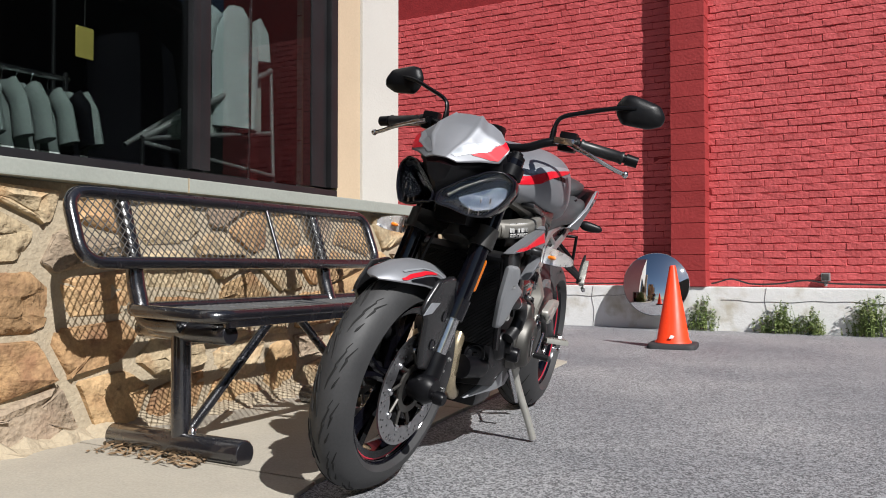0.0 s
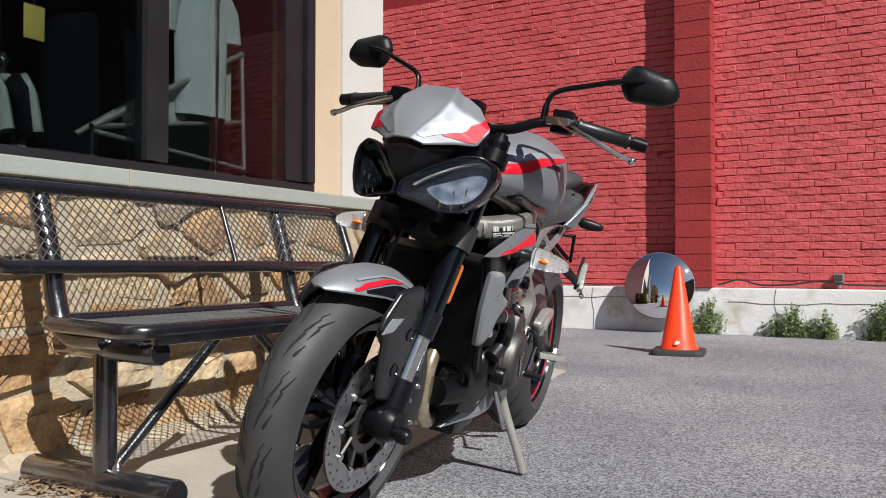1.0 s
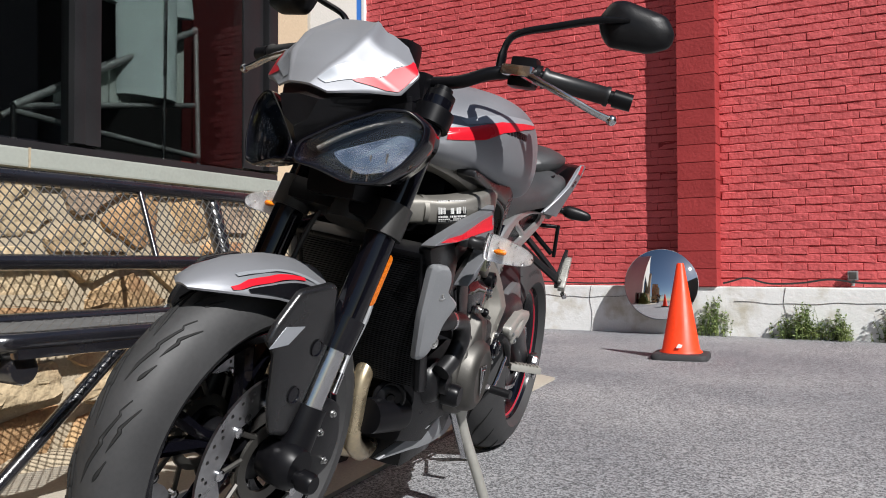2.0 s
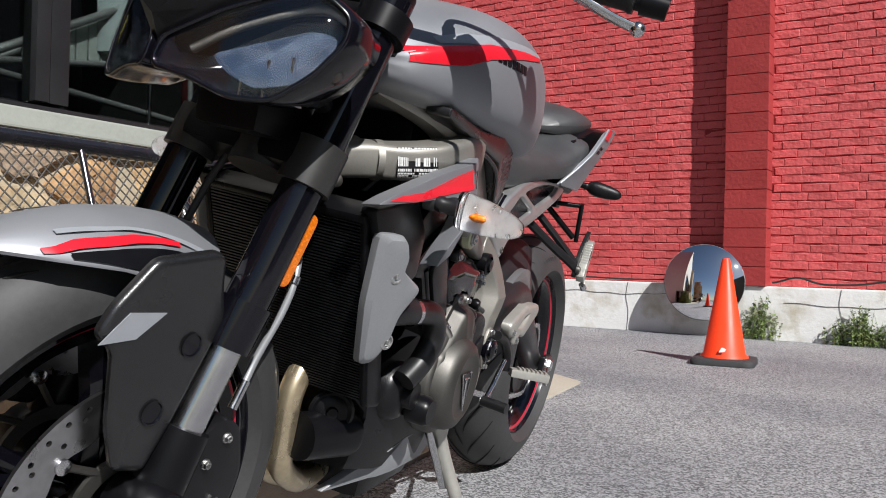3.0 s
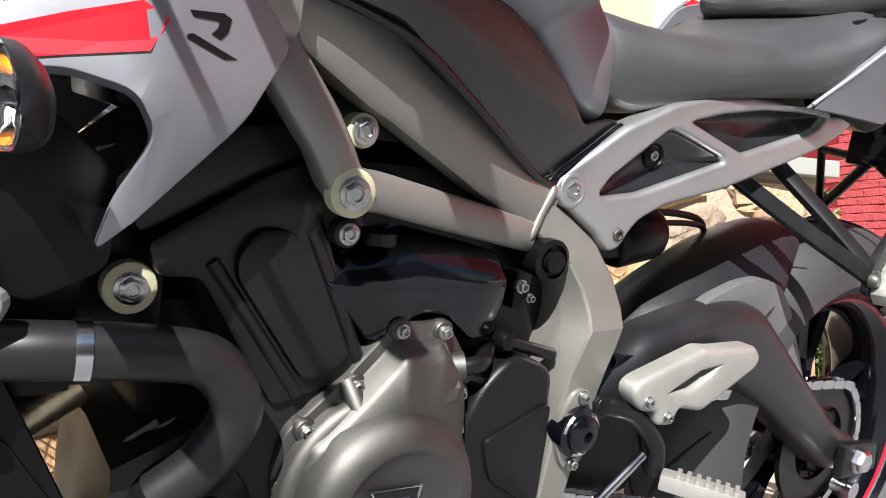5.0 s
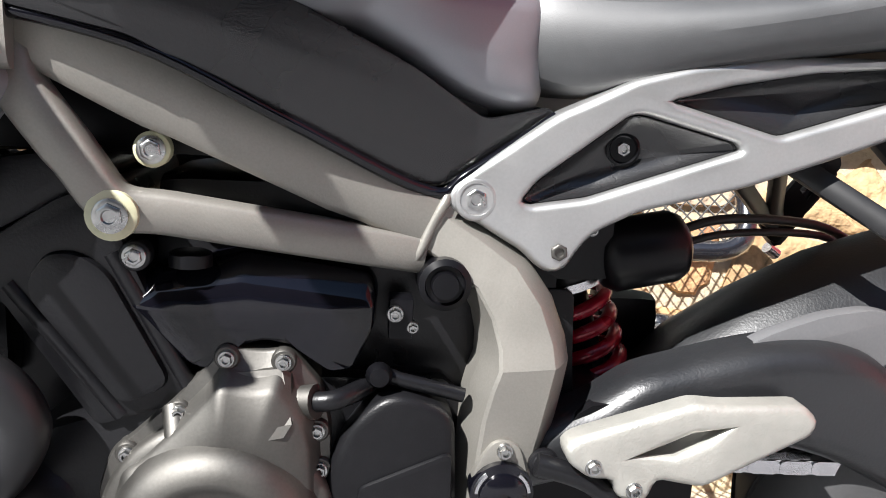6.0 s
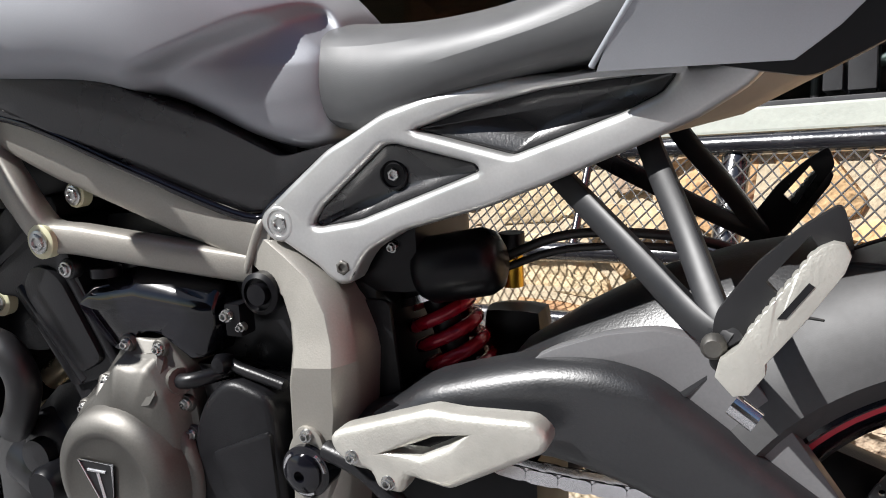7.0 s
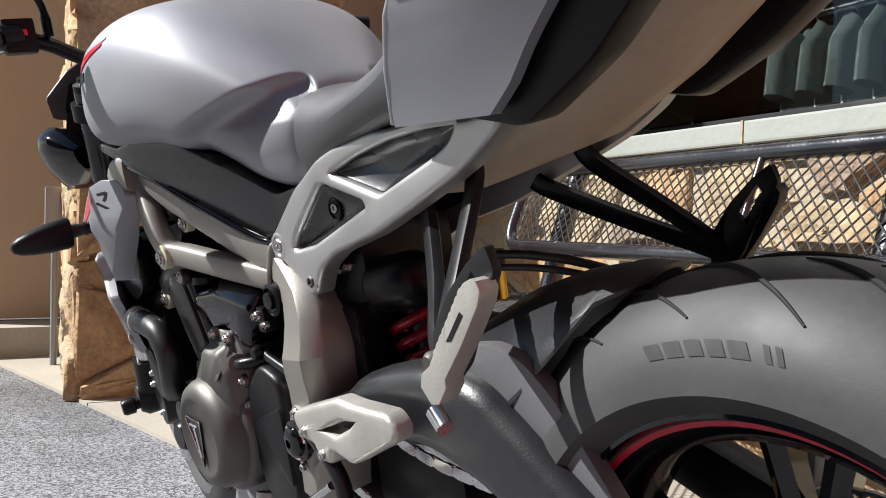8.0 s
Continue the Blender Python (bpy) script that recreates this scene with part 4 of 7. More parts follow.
def skin(bm, us, vs, lift=0.0, thick=0.0035):
    rows = []
    for k in (lift, lift - thick):
        rows.append([[bm.verts.new(screen_point(u, v) + Vector((0.6, 0, 0.8)) * k) for u in us] for v in vs])
    for grid in rows:
        for a, b in zip(grid, grid[1:]):
            for i in range(len(us) - 1):
                bm.faces.new((a[i], a[i + 1], b[i + 1], b[i]))
    top, low = rows
    rim = [g for g in top[0]], [g for g in low[0]]
    for i in range(len(us) - 1):
        bm.faces.new((top[0][i], top[0][i + 1], low[0][i + 1], low[0][i]))
        bm.faces.new((top[-1][i], top[-1][i + 1], low[-1][i + 1], low[-1][i]))
    for j in range(len(vs) - 1):
        bm.faces.new((top[j][0], top[j + 1][0], low[j + 1][0], low[j][0]))
        bm.faces.new((top[j][-1], top[j + 1][-1], low[j + 1][-1], low[j][-1]))
    return bm


flyscreen = fp("flyscreen", skin(bmesh.new(), np.linspace(-1, 1, 41), np.linspace(0, 1, 25)), SILVER, "matt silver flyscreen with red stripes and painted lit facets", turn=LAMPS)


def screen_decal(name, rows, mat, label):
    for s in (1, -1):
        bm = bmesh.new()
        grid = []
        for i in range(21):
            f = i / 20 * (len(rows) - 1)
            k = min(int(f), len(rows) - 2)
            v, u0, u1 = (rows[k][j] + (rows[k + 1][j] - rows[k][j]) * (f - k) for j in range(3))
            grid.append([bm.verts.new(screen_point(s * (u0 + (u1 - u0) * q / 6), v) + Vector((0.6, 0, 0.8)) * 0.0012 + Vector((0, s * 0.001, 0))) for q in range(7)])
        for a, b in zip(grid, grid[1:]):
            for q in range(6):
                bm.faces.new((a[q], a[q + 1], b[q + 1], b[q]))
        fp(name, bm, mat, label, flyscreen, turn=LAMPS)


screen_decal("red_stripe", ((0.20, 0.74, 0.80), (0.30, 0.74, 0.97), (0.42, 0.80, 0.985), (0.52, 0.80, 0.985), (0.64, 0.86, 0.985), (0.78, 0.96, 0.99)), RED, "red stripe")
# sunlit lower facet of the screen, painted on as a pale strip
screen_decal("pale_stripe", ((0.06, 0.44, 0.66), (0.20, 0.45, 0.735), (0.30, 0.48, 0.735), (0.42, 0.56, 0.79), (0.54, 0.66, 0.795), (0.62, 0.78, 0.84)), STRIPE_WHITE, "pale band")
fp("screen_lip", shell(bmesh.new(), [(0.56, [(0, 1.0), (0.10, 0.975), (0.115, 0.93), (0, 0.91)]), (0.64, [(0, 0.95), (0.10, 0.92), (0.10, 0.90), (0, 0.89)]), (0.715, [(0, 0.892), (0.04, 0.890), (0.035, 0.878), (0, 0.875)])]), BLACK, "black lip below the flyscreen", flyscreen, turn=LAMPS)
fp("instrument_pod", box((0.50, -0.07, 0.955), (0.555, 0.07, 1.03), 0.014), BLACK, "black instrument housing", turn=LAMPS)

# tank: a broad matt shell with a hollow flank and a dark lower panel
def tank_half(w, top, mid, low, wl):
    """Half outline: crown, shoulder, hollowed flank and knee edge."""
    return [(0, top), (w * 0.60, top - 0.009), (w * 0.88, top - 0.040), (w * 0.965, (top + mid) / 2 - 0.008), (w, mid), (w * 0.995, (mid + low) / 2), (wl + 0.35 * (w * 0.97 - wl), low), (wl * 0.6, low - 0.01), (0, low - 0.012)]


tank = soften(mp("fuel_tank", shell(bmesh.new(), [
    (0.388, tank_half(0.085, 0.920, 0.895, 0.872, 0.078)),
    (0.36, tank_half(0.128, 0.950, 0.905, 0.855, 0.112)),
    (0.27, tank_half(0.176, 1.004, 0.910, 0.845, 0.152)),
    (0.18, tank_half(0.205, 1.034, 0.910, 0.838, 0.180)),
    (0.09, tank_half(0.213, 1.044, 0.908, 0.835, 0.184)),
    (0.0, tank_half(0.205, 1.034, 0.902, 0.833, 0.166)),
    (-0.05, tank_half(0.192, 1.015, 0.893, 0.818, 0.156)),
    (-0.10, tank_half(0.172, 0.985, 0.878, 0.797, 0.142)),
    (-0.155, tank_half(0.138, 0.945, 0.862, 0.768, 0.117)),
    (-0.215, tank_half(0.100, 0.897, 0.83, 0.752, 0.096)),
    (-0.238, tank_half(0.085, 0.875, 0.82, 0.763, 0.082))]), SILVER, "matt silver fuel tank with a red stripe"))


# the flank is hollowed for the knee behind a slanting edge
def ease(a, b, t):
    t = min(max((t - a) / (b - a), 0.0), 1.0)
    return t * t * (3 - 2 * t)


tank.modifiers[0].levels = tank.modifiers[0].render_levels = 4
dense = bpy.data.meshes.new_from_object(tank.evaluated_get(bpy.context.evaluated_depsgraph_get()))
tank.modifiers.clear()
for v in dense.vertices:
    x, y, z = v.co
    behind = float(np.interp(z, (0.80, 0.835, 0.868, 0.90, 0.93, 0.96), (-0.02, -0.055, -0.135, -0.205, -0.25, -0.29))) - x
    if abs(y) > 0.04:
        dent = 0.026 * ease(0.0, 0.040, behind) * (1 - 0.80 * ease(0.045, 0.19, behind)) * ease(0.04, 0.08, abs(y)) * ease(0.745, 0.80, z) * (1 - ease(0.885, 0.925, z))
        v.co.y = y - math.copysign(dent, y)
tank.data = dense


def side_plate(name, outline, y0, y1, mat, label="", bevel=0.004, holes=(), parent=None, both=True, r=0.012, tilt=None):
    """The same plate on both flanks; y0 and y1 are the inner and outer faces on the left."""
    made = None
    for s in (1, -1) if both else (1,):
        bm = plate(rounded(outline, r), y0, y1, holes, bevel)
        if tilt:
            x, z, turn_z, turn_x = tilt
            bm.transform(Matrix.Translation((x, y1, z)) @ Matrix.Rotation(radians(turn_z), 4, "Z") @ Matrix.Rotation(radians(turn_x), 4, "X") @ Matrix.Translation((-x, -y1, -z)))
        if s < 0:
            bm.transform(Matrix.Diagonal((1, -1, 1, 1)))
        ob = mp(name, bm, mat, label, parent)
        made = made or ob
    return made


for s in (1, -1):
    bm = plate(rounded([(0.30, 0.85), (0.185, 0.836), (0.10, 0.840), (-0.02, 0.831), (-0.122, 0.784), (-0.181, 0.747), (-0.236, 0.759), (-0.243, 0.750), (-0.150, 0.690), (-0.130, 0.690), (0.083, 0.795), (0.30, 0.835)], 0.010), 0.0, 0.04, bevel=0.006)
    for v in bm.verts:
        v.co.y += float(np.interp(v.co.x, (-0.25, -0.18, -0.05, 0.1, 0.3), (0.062, 0.078, 0.114, 0.137, 0.112))) - 0.25 * max(0.80 - v.co.z, 0)
        v.co.y *= s
    knee = mp("knee_panel", bm, KNEE, "black panel under the tank")
    tank_edge = [(0.20, 0.158, 0.812), (0.083, 0.164, 0.790), (-0.02, 0.142, 0.742), (-0.135, 0.107, 0.687), (-0.17, 0.102, 0.702), (-0.240, 0.098, 0.752)]
    mp("panel_bead", tube(bmesh.new(), curve([(x, y * s, z) for x, y, z in tank_edge], 6), 0.005, 8), GLOSS, "", knee)
# stripes laid on the tank's shoulder
from_tank = BVHTree.FromObject(tank, bpy.context.evaluated_depsgraph_get())
for name, mat, label, lift, rows in (("red_stripe", RED, "red stripe", 0.0016, ((0.372, 0.892, 0.910), (0.30, 0.910, 0.938), (0.25, 0.934, 0.955), (0.16, 0.958, 0.970), (0.07, 0.975, 0.980))),
                                     ("pale_stripe", STRIPE_WHITE, "pale band", 0.0012, ((0.33, 0.930, 0.938), (0.29, 0.944, 0.956), (0.23, 0.957, 0.972), (0.14, 0.972, 0.982), (0.06, 0.982, 0.986)))):
    for s in (1, -1):
        bm, grid = bmesh.new(), []
        for i in range(33):
            x = rows[0][0] + (rows[-1][0] - rows[0][0]) * i / 32
            z0, z1 = (float(np.interp(-x, [-r[0] for r in rows], [r[j] for r in rows])) for j in (1, 2))
            line = []
            for q in range(6):
                hit, normal, _, _ = from_tank.ray_cast(Vector((x, 0.6 * s, z0 + (z1 - z0) * q / 5)), Vector((0, -s, 0)))
                line.append(hit + normal * lift if hit else None)
            grid.append(line)
        grid = [[bm.verts.new(p) for p in line] for line in grid if None not in line]
        for a, b in zip(grid, grid[1:]):
            for q in range(5):
                bm.faces.new((a[q], a[q + 1], b[q + 1], b[q]))
        mp(name, bm, mat, label, tank)
# lettering badge laid on the tank shoulder
for s in (1, -1):
    for k in range(7):
        x0, w = 0.235 - k * 0.0125, 0.009
        spots = [from_tank.ray_cast(Vector((x, 0.6 * s, z)), Vector((0, -s, 0))) for x, z in ((x0, 0.936), (x0 - w, 0.936), (x0 - w, 0.949), (x0, 0.949))]
        bm = bmesh.new()
        rings(bm, [[p + n * lift for p, n, _, _ in spots] for lift in (-0.001, 0.0015)])
        mp("badge_mark", bm, BLACK, "dark badge shape", tank, False)

# black filler blocks, added to keep the gaps inside the frame dark
mp("airbox", box((-0.19, -0.085, 0.70), (0.26, 0.085, 0.835), 0.03), BLACK, "black airbox inside the frame")
mp("intake_block", box((-0.20, -0.085, 0.50), (0.09, 0.085, 0.69), 0.03), CASE_DARK, "black intake parts")
mp("loom_block", box((0.205, -0.10, 0.505), (0.30, 0.085, 0.64), 0.02), BLACK, "added black filler in the gap before the head")
mp("inner_cover", box((0.145, -0.10, 0.455), (0.215, 0.06, 0.56), 0.02), BLACK, "added black filler in the gap beside the cylinders")
mp("inner_guard", box((-0.40, -0.08, 0.50), (-0.33, -0.03, 0.568), 0.022), BLACK, "added black filler in the gap behind the shock")
mp("linkage_block", box((-0.42, -0.06, 0.30), (-0.24, 0.06, 0.44), 0.02), BLACK, "black suspension linkage")
mp("fan_shroud", box((0.27, -0.115, 0.50), (0.335, 0.115, 0.68), 0.02), BLACK, "black fan shroud")

# main frame: twin beams from the head to the swingarm pivot, with a lower tube
def beam(points, wide, high, mat, name, label="", s=1, n=12):
    loops = []
    p = [Vector(q) for q in points]
    for i, q in enumerate(p):
        way = (p[min(i + 1, len(p) - 1)] - p[max(i - 1, 0)]).normalized()
        side = Vector((0, 1, 0)) - way * way.y
        side.normalize()
        up = way.cross(side)
        w, h = wide, high[min(i, len(high) - 1)] if isinstance(high, (list, tuple)) else high
        loop = []
        for k in range(n):
            a = k * math.tau / n
            c, d = math.cos(a), math.sin(a)
            loop.append(q + side * (w / 2 * math.copysign(abs(c) ** 0.45, c)) + up * (h / 2 * math.copysign(abs(d) ** 0.45, d)))
        loops.append(loop)
    bm = rings(bmesh.new(), loops)
    if s < 0:
        bm.transform(Matrix.Diagonal((1, -1, 1, 1)))
    return mp(name, bm, mat, label)


for s in (1, -1):
    beam(curve([(0.33, 0.045, 0.87), (0.25, 0.105, 0.845), (0.16, 0.130, 0.803), (0.07, 0.124, 0.757), (-0.04, 0.106, 0.707), (-0.152, 0.087, 0.655)], 5), 0.040, [0.062] * 16 + [0.058] * 6 + [0.052] * 10, BRONZE, "frame_beam", "matt titanium frame beam", s)
    beam(curve([(0.20, 0.125, 0.80), (0.165, 0.142, 0.755), (0.125, 0.148, 0.705), (0.10, 0.143, 0.672), (0.06, 0.135, 0.6652), (-0.03, 0.117, 0.650), (-0.134, 0.095, 0.633)], 5), 0.030, [0.05] * 5 + [0.036] * 5 + [0.034] * 8 + [0.033] * 13, BRONZE, "frame_tube", "matt titanium lower frame tube", s)
    mp("weld", tube(bmesh.new(), curve([(-0.124, 0.100 * s, 0.622), (-0.131, 0.108 * s, 0.634), (-0.141, 0.1075 * s, 0.659), (-0.151, 0.107 * s, 0.679), (-0.154, 0.098 * s, 0.688)], 5), 0.0045, 8), BRONZE, "weld bead")
# pivot plate: rows of front edge, rear edge and face height, from the weld down to the swingarm pivot
PIVOT_ROWS = (((-0.128, 0.632), (-0.150, 0.681), 0.107), ((-0.150, 0.618), (-0.187, 0.659), 0.114), ((-0.170, 0.604), (-0.223, 0.635), 0.1215), ((-0.181, 0.583), (-0.247, 0.602), 0.131),
              ((-0.186, 0.562), (-0.259, 0.570), 0.1405), ((-0.186, 0.545), (-0.262, 0.551), 0.1465), ((-0.180, 0.527), (-0.260, 0.529), 0.1445), ((-0.175, 0.500), (-0.257, 0.500), 0.1395), ((-0.173, 0.465), (-0.250, 0.468), 0.1375), ((-0.171, 0.420), (-0.238, 0.418), 0.137), ((-0.169, 0.360), (-0.224, 0.352), 0.137))
for s in (1, -1):
    loops = []
    for (fx, fz), (rx, rz), y in PIVOT_ROWS:
        across = ((0.0, 0.060), (0.0, y - 0.034), (0.02, y - 0.029), (0.17, y - 0.003), (0.21, y - 0.0008), (0.5, y), (0.78, y - 0.0008), (0.82, y - 0.003), (0.98, y - 0.021), (1.0, y - 0.026), (1.0, 0.060))
        loops.append([Vector((fx + (rx - fx) * u, s * v, fz + (rz - fz) * u)) for u, v in across])
    casting_ob = mp("pivot_plate", rings(bmesh.new(), loops), BRONZE, "cast titanium-coloured pivot plate")
    casting_ob.data.set_sharp_from_angle(angle=radians(20))
for x, y, z, r, ring, mat in ((0.099, 0.150, 0.666, 0.013, 0.019, YELLOW_MARK), (0.241, 0.105, 0.580, 0.012, 0.019, YELLOW_MARK), (0.078, 0.115, 0.712, 0.011, 0.014, YELLOW_MARK), (0.088, 0.13, 0.632, 0.009, 0.012, CASE_DARK)):
    b = bolt(x, y + 0.0125, z, r, h=0.004)
    mp("washer", lathe(bmesh.new(), [(0, -0.012), (ring, -0.012), (ring, 0.0), (ring * 0.9, 0.0012), (0, 0.0012)], Matrix.Translation((x, y + 0.01, z)), 24), mat, "pale paint-marked washer" if mat is YELLOW_MARK else "", b)
cap = mp("blanking_cap", lathe(bmesh.new(), [(0, -0.03), (0.022, -0.03), (0.022, 0.004), (0.017, 0.007), (0.016, 0.002), (0.012, 0.002), (0.011, 0.010), (0, 0.011)], Matrix.Translation((-0.153, 0.118, 0.612)), 24), BLACK, "black round cap")
pivot = mp("pivot_nut", lathe(bmesh.new(), [(0, -0.02), (0.027, -0.02), (0.027, 0.006), (0.02, 0.008), (0.02, 0.013), (0.012, 0.018), (0.006, 0.018), (0.006, 0.012), (0, 0.012)], Matrix.Translation((-0.208, 0.143, 0.440)), 28), GLOSS, "black swingarm pivot cover")
mp("pivot_flange", plate(rounded([(-0.183, 0.458), (-0.200, 0.486), (-0.222, 0.482), (-0.236, 0.437), (-0.222, 0.400), (-0.198, 0.398), (-0.182, 0.428)], 0.014), 0.125, 0.1425, bevel=0.003), BRONZE, "", pivot)
for k in range(3):
    a = k * math.tau / 3 + 0.5
    mp("cap_segment", tube(bmesh.new(), [(-0.208 + 0.0225 * math.cos(a + d), 0.1500, 0.440 + 0.0225 * math.sin(a + d)) for d in np.linspace(-0.42, 0.42, 7)], 0.0026, 6), CHROME, "bright segment", pivot)
for x, z in ((-0.209, 0.476), (-0.209, 0.404)):
    bolt(x, 0.143, z, 0.007, parent=pivot)

# engine: dark cases and cylinder block, grey left covers
mp("crankcase", shell(bmesh.new(), [
    (0.235, [(0, 0.44), (0.09, 0.43), (0.10, 0.36), (0.08, 0.27), (0, 0.26)]),
    (0.16, [(0, 0.50), (0.115, 0.48), (0.13, 0.40), (0.10, 0.26), (0, 0.245)]),
    (0.0, [(0, 0.53), (0.120, 0.53), (0.14, 0.42), (0.11, 0.25), (0, 0.235)]),
    (-0.16, [(0, 0.53), (0.095, 0.52), (0.11, 0.42), (0.09, 0.28), (0, 0.26)]),
    (-0.2, [(0, 0.5), (0.08, 0.48), (0.09, 0.42), (0.07, 0.3), (0, 0.28)])]), CASE_DARK, "black crankcase")
block = plate(rounded([(0.125, 0.485), (0.045, 0.51), (0.105, 0.65), (0.112, 0.686), (0.150, 0.672), (0.236, 0.614), (0.225, 0.590), (0.195, 0.59)], 0.008), -0.125, 0.125, bevel=0.008)
cyl = mp("cylinder_block", block, CASE_DARK, "black cylinder block and head")
for x0, z0, x1, z1 in ((0.105, 0.495, 0.188, 0.603), (0.052, 0.522, 0.110, 0.630)):
    mp("casting_rib", rod((x0, 0.122, z0), (x1, 0.122, z1), 0.007, n=8), CASE_DARK, "", cyl)
mp("casting_panel", plate(rounded([(0.103, 0.505), (0.063, 0.525), (0.112, 0.618), (0.135, 0.632), (0.158, 0.630), (0.172, 0.608), (0.170, 0.592)], 0.014), 0.12, 0.133, bevel=0.006), CASE_DARK, "", cyl)
mp("cam_cover", plate(rounded([(0.117, 0.688), (0.125, 0.712), (0.20, 0.70), (0.25, 0.655), (0.241, 0.617)], 0.012), -0.12, 0.116, bevel=0.008), CASE_DARK)
case = mp("generator_cover", lathe(bmesh.new(), [(0, 0.09), (0.096, 0.09), (0.096, 0.142), (0.092, 0.148), (0.086, 0.150), (0.082, 0.168), (0.076, 0.178), (0.062, 0.185), (0.058, 0.185), (0.055, 0.182), (0, 0.183)], Matrix.Translation((0.025, 0, 0.405)), 48), CASE, "grey round generator cover")
wing = [(0.124, 0.43), (0.113, 0.468), (0.098, 0.479), (0.064, 0.511), (0.033, 0.545), (0.023, 0.561), (0.006, 0.556), (-0.012, 0.555), (-0.030, 0.559), (-0.040, 0.546), (-0.056, 0.525), (-0.064, 0.492), (-0.066, 0.455), (-0.072, 0.40), (-0.06, 0.35), (0.02, 0.325), (0.10, 0.35)]
bm = bmesh.new()
rings(bm, [[Vector((0.022 + (x - 0.022) * k, y, 0.41 + (z - 0.41) * k)) for x, z in rounded(wing, 0.008)] for k, y in ((1.0, 0.08), (1.0, 0.128), (0.985, 0.131), (0.90, 0.133), (0.88, 0.137), (0.83, 0.152), (0.79, 0.157), (0.55, 0.165))])
mp("cover_wing", bm, CASE, "", case)
bm = rings(bmesh.new(), [[Vector(p) for p in loop] for loop in (((0.032, 0.13, 0.535), (-0.030, 0.13, 0.545), (-0.045, 0.13, 0.50), (0.050, 0.13, 0.49)), ((0.022, 0.138, 0.538), (-0.024, 0.138, 0.543), (-0.034, 0.160, 0.505), (0.038, 0.160, 0.490)), ((0.016, 0.141, 0.534), (-0.020, 0.141, 0.537), (-0.028, 0.163, 0.495), (0.030, 0.163, 0.483)))])
mp("cover_ridge", bm, CASE, "", case, False)
mp("cover_ridge", tube(bmesh.new(), curve([(0.062, 0.128, 0.505), (0.055, 0.150, 0.478), (0.050, 0.165, 0.452)], 5), 0.010, 12), CASE, "", case)
for x, z in ((0.057, 0.503), (0.020, 0.550), (-0.025, 0.548), (-0.053, 0.489), (0.098, 0.467), (0.112, 0.42), (-0.056, 0.455), (-0.063, 0.403)):
    mp("bolt_boss", lathe(bmesh.new(), [(0, 0.13), (0.0105, 0.115), (0.0105, 0.134), (0.009, 0.136), (0, 0.136)], Matrix.Translation((x, 0, z)), 16), CASE, "", case)
    bolt(x, 0.137, z, 0.0068, parent=case, h=0.005)
badge = mp("cover_badge", plate([(0.060, 0.432), (0.012, 0.432), (0.020, 0.362)], 0.1835, 0.1852), CASE_DARK, "dark triangular badge", case)
mp("badge_edge", tube(bmesh.new(), [(0.060, 0.1855, 0.432), (0.012, 0.1855, 0.432), (0.020, 0.1855, 0.362)], 0.0016, 6, closed=True), CHROME, "", badge)
mp("badge_mark", tube(bmesh.new(), [(0.048, 0.1858, 0.422), (0.022, 0.1858, 0.422)], 0.0018, 6), CHROME, "", badge)
mp("badge_mark", tube(bmesh.new(), [(0.034, 0.1858, 0.42), (0.025, 0.1858, 0.375)], 0.0018, 6), CHROME, "", badge)
sprocket = mp("sprocket_cover", plate(rounded([(-0.058, 0.38), (-0.060, 0.455), (-0.080, 0.497), (-0.112, 0.525), (-0.166, 0.508), (-0.172, 0.42), (-0.172, 0.34), (-0.12, 0.31), (-0.075, 0.33)], 0.02, 5), 0.075, 0.140, bevel=0.010, segments=3), TEXTURED, "black sprocket cover")
mp("cover_rib", plate(rounded([(-0.085, 0.44), (-0.165, 0.475), (-0.168, 0.36), (-0.10, 0.40)], 0.01), 0.135, 0.1445, bevel=0.004), TEXTURED, "", sprocket)
crest = rounded([(0.100, 0.599), (0.080, 0.618), (0.054, 0.623), (0.010, 0.634), (-0.092, 0.617), (-0.099, 0.607), (-0.098, 0.574), (-0.083, 0.539), (-0.064, 0.536), (-0.041, 0.558), (-0.009, 0.564), (0.018, 0.556), (0.039, 0.536), (0.054, 0.541)], 0.006)
bm = rings(bmesh.new(), [[Vector((-0.01 + (x + 0.01) * a, y, 0.575 + (z - 0.575) * (b if z > 0.58 else a))) for x, z in crest] for a, b, y in ((1.0, 1.0, 0.06), (1.0, 1.0, 0.105), (0.985, 0.97, 0.112), (0.965, 0.62, 0.1265), (0.93, 0.54, 0.129), (0.5, 0.3, 0.131))])
box_ = mp("breather_box", bm, GLOSS, "gloss black moulded box")
mp("filler_cap", lathe(bmesh.new(), [(0, 0), (0.017, 0), (0.017, 0.010), (0.013, 0.012), (0, 0.012)], Matrix.Translation((0.050, 0.122, 0.622)) @ Matrix.Rotation(radians(90), 4, "X"), 20), BLACK, "ribbed black cap", box_)
mp("gear_rod", tube(bmesh.new(), [(-0.104, 0.121, 0.535), (-0.12, 0.123, 0.530), (-0.174, 0.123, 0.517)], 0.0065, 10), CASE_DARK, "gear linkage rod")
mp("rod_ball", lathe(bmesh.new(), [(0, -0.012), (0.006, -0.012), (0.009, -0.004), (0.0115, 0.004), (0.008, 0.011), (0, 0.013)], Matrix.Translation((-0.102, 0.126, 0.536)), 16), BLACK)
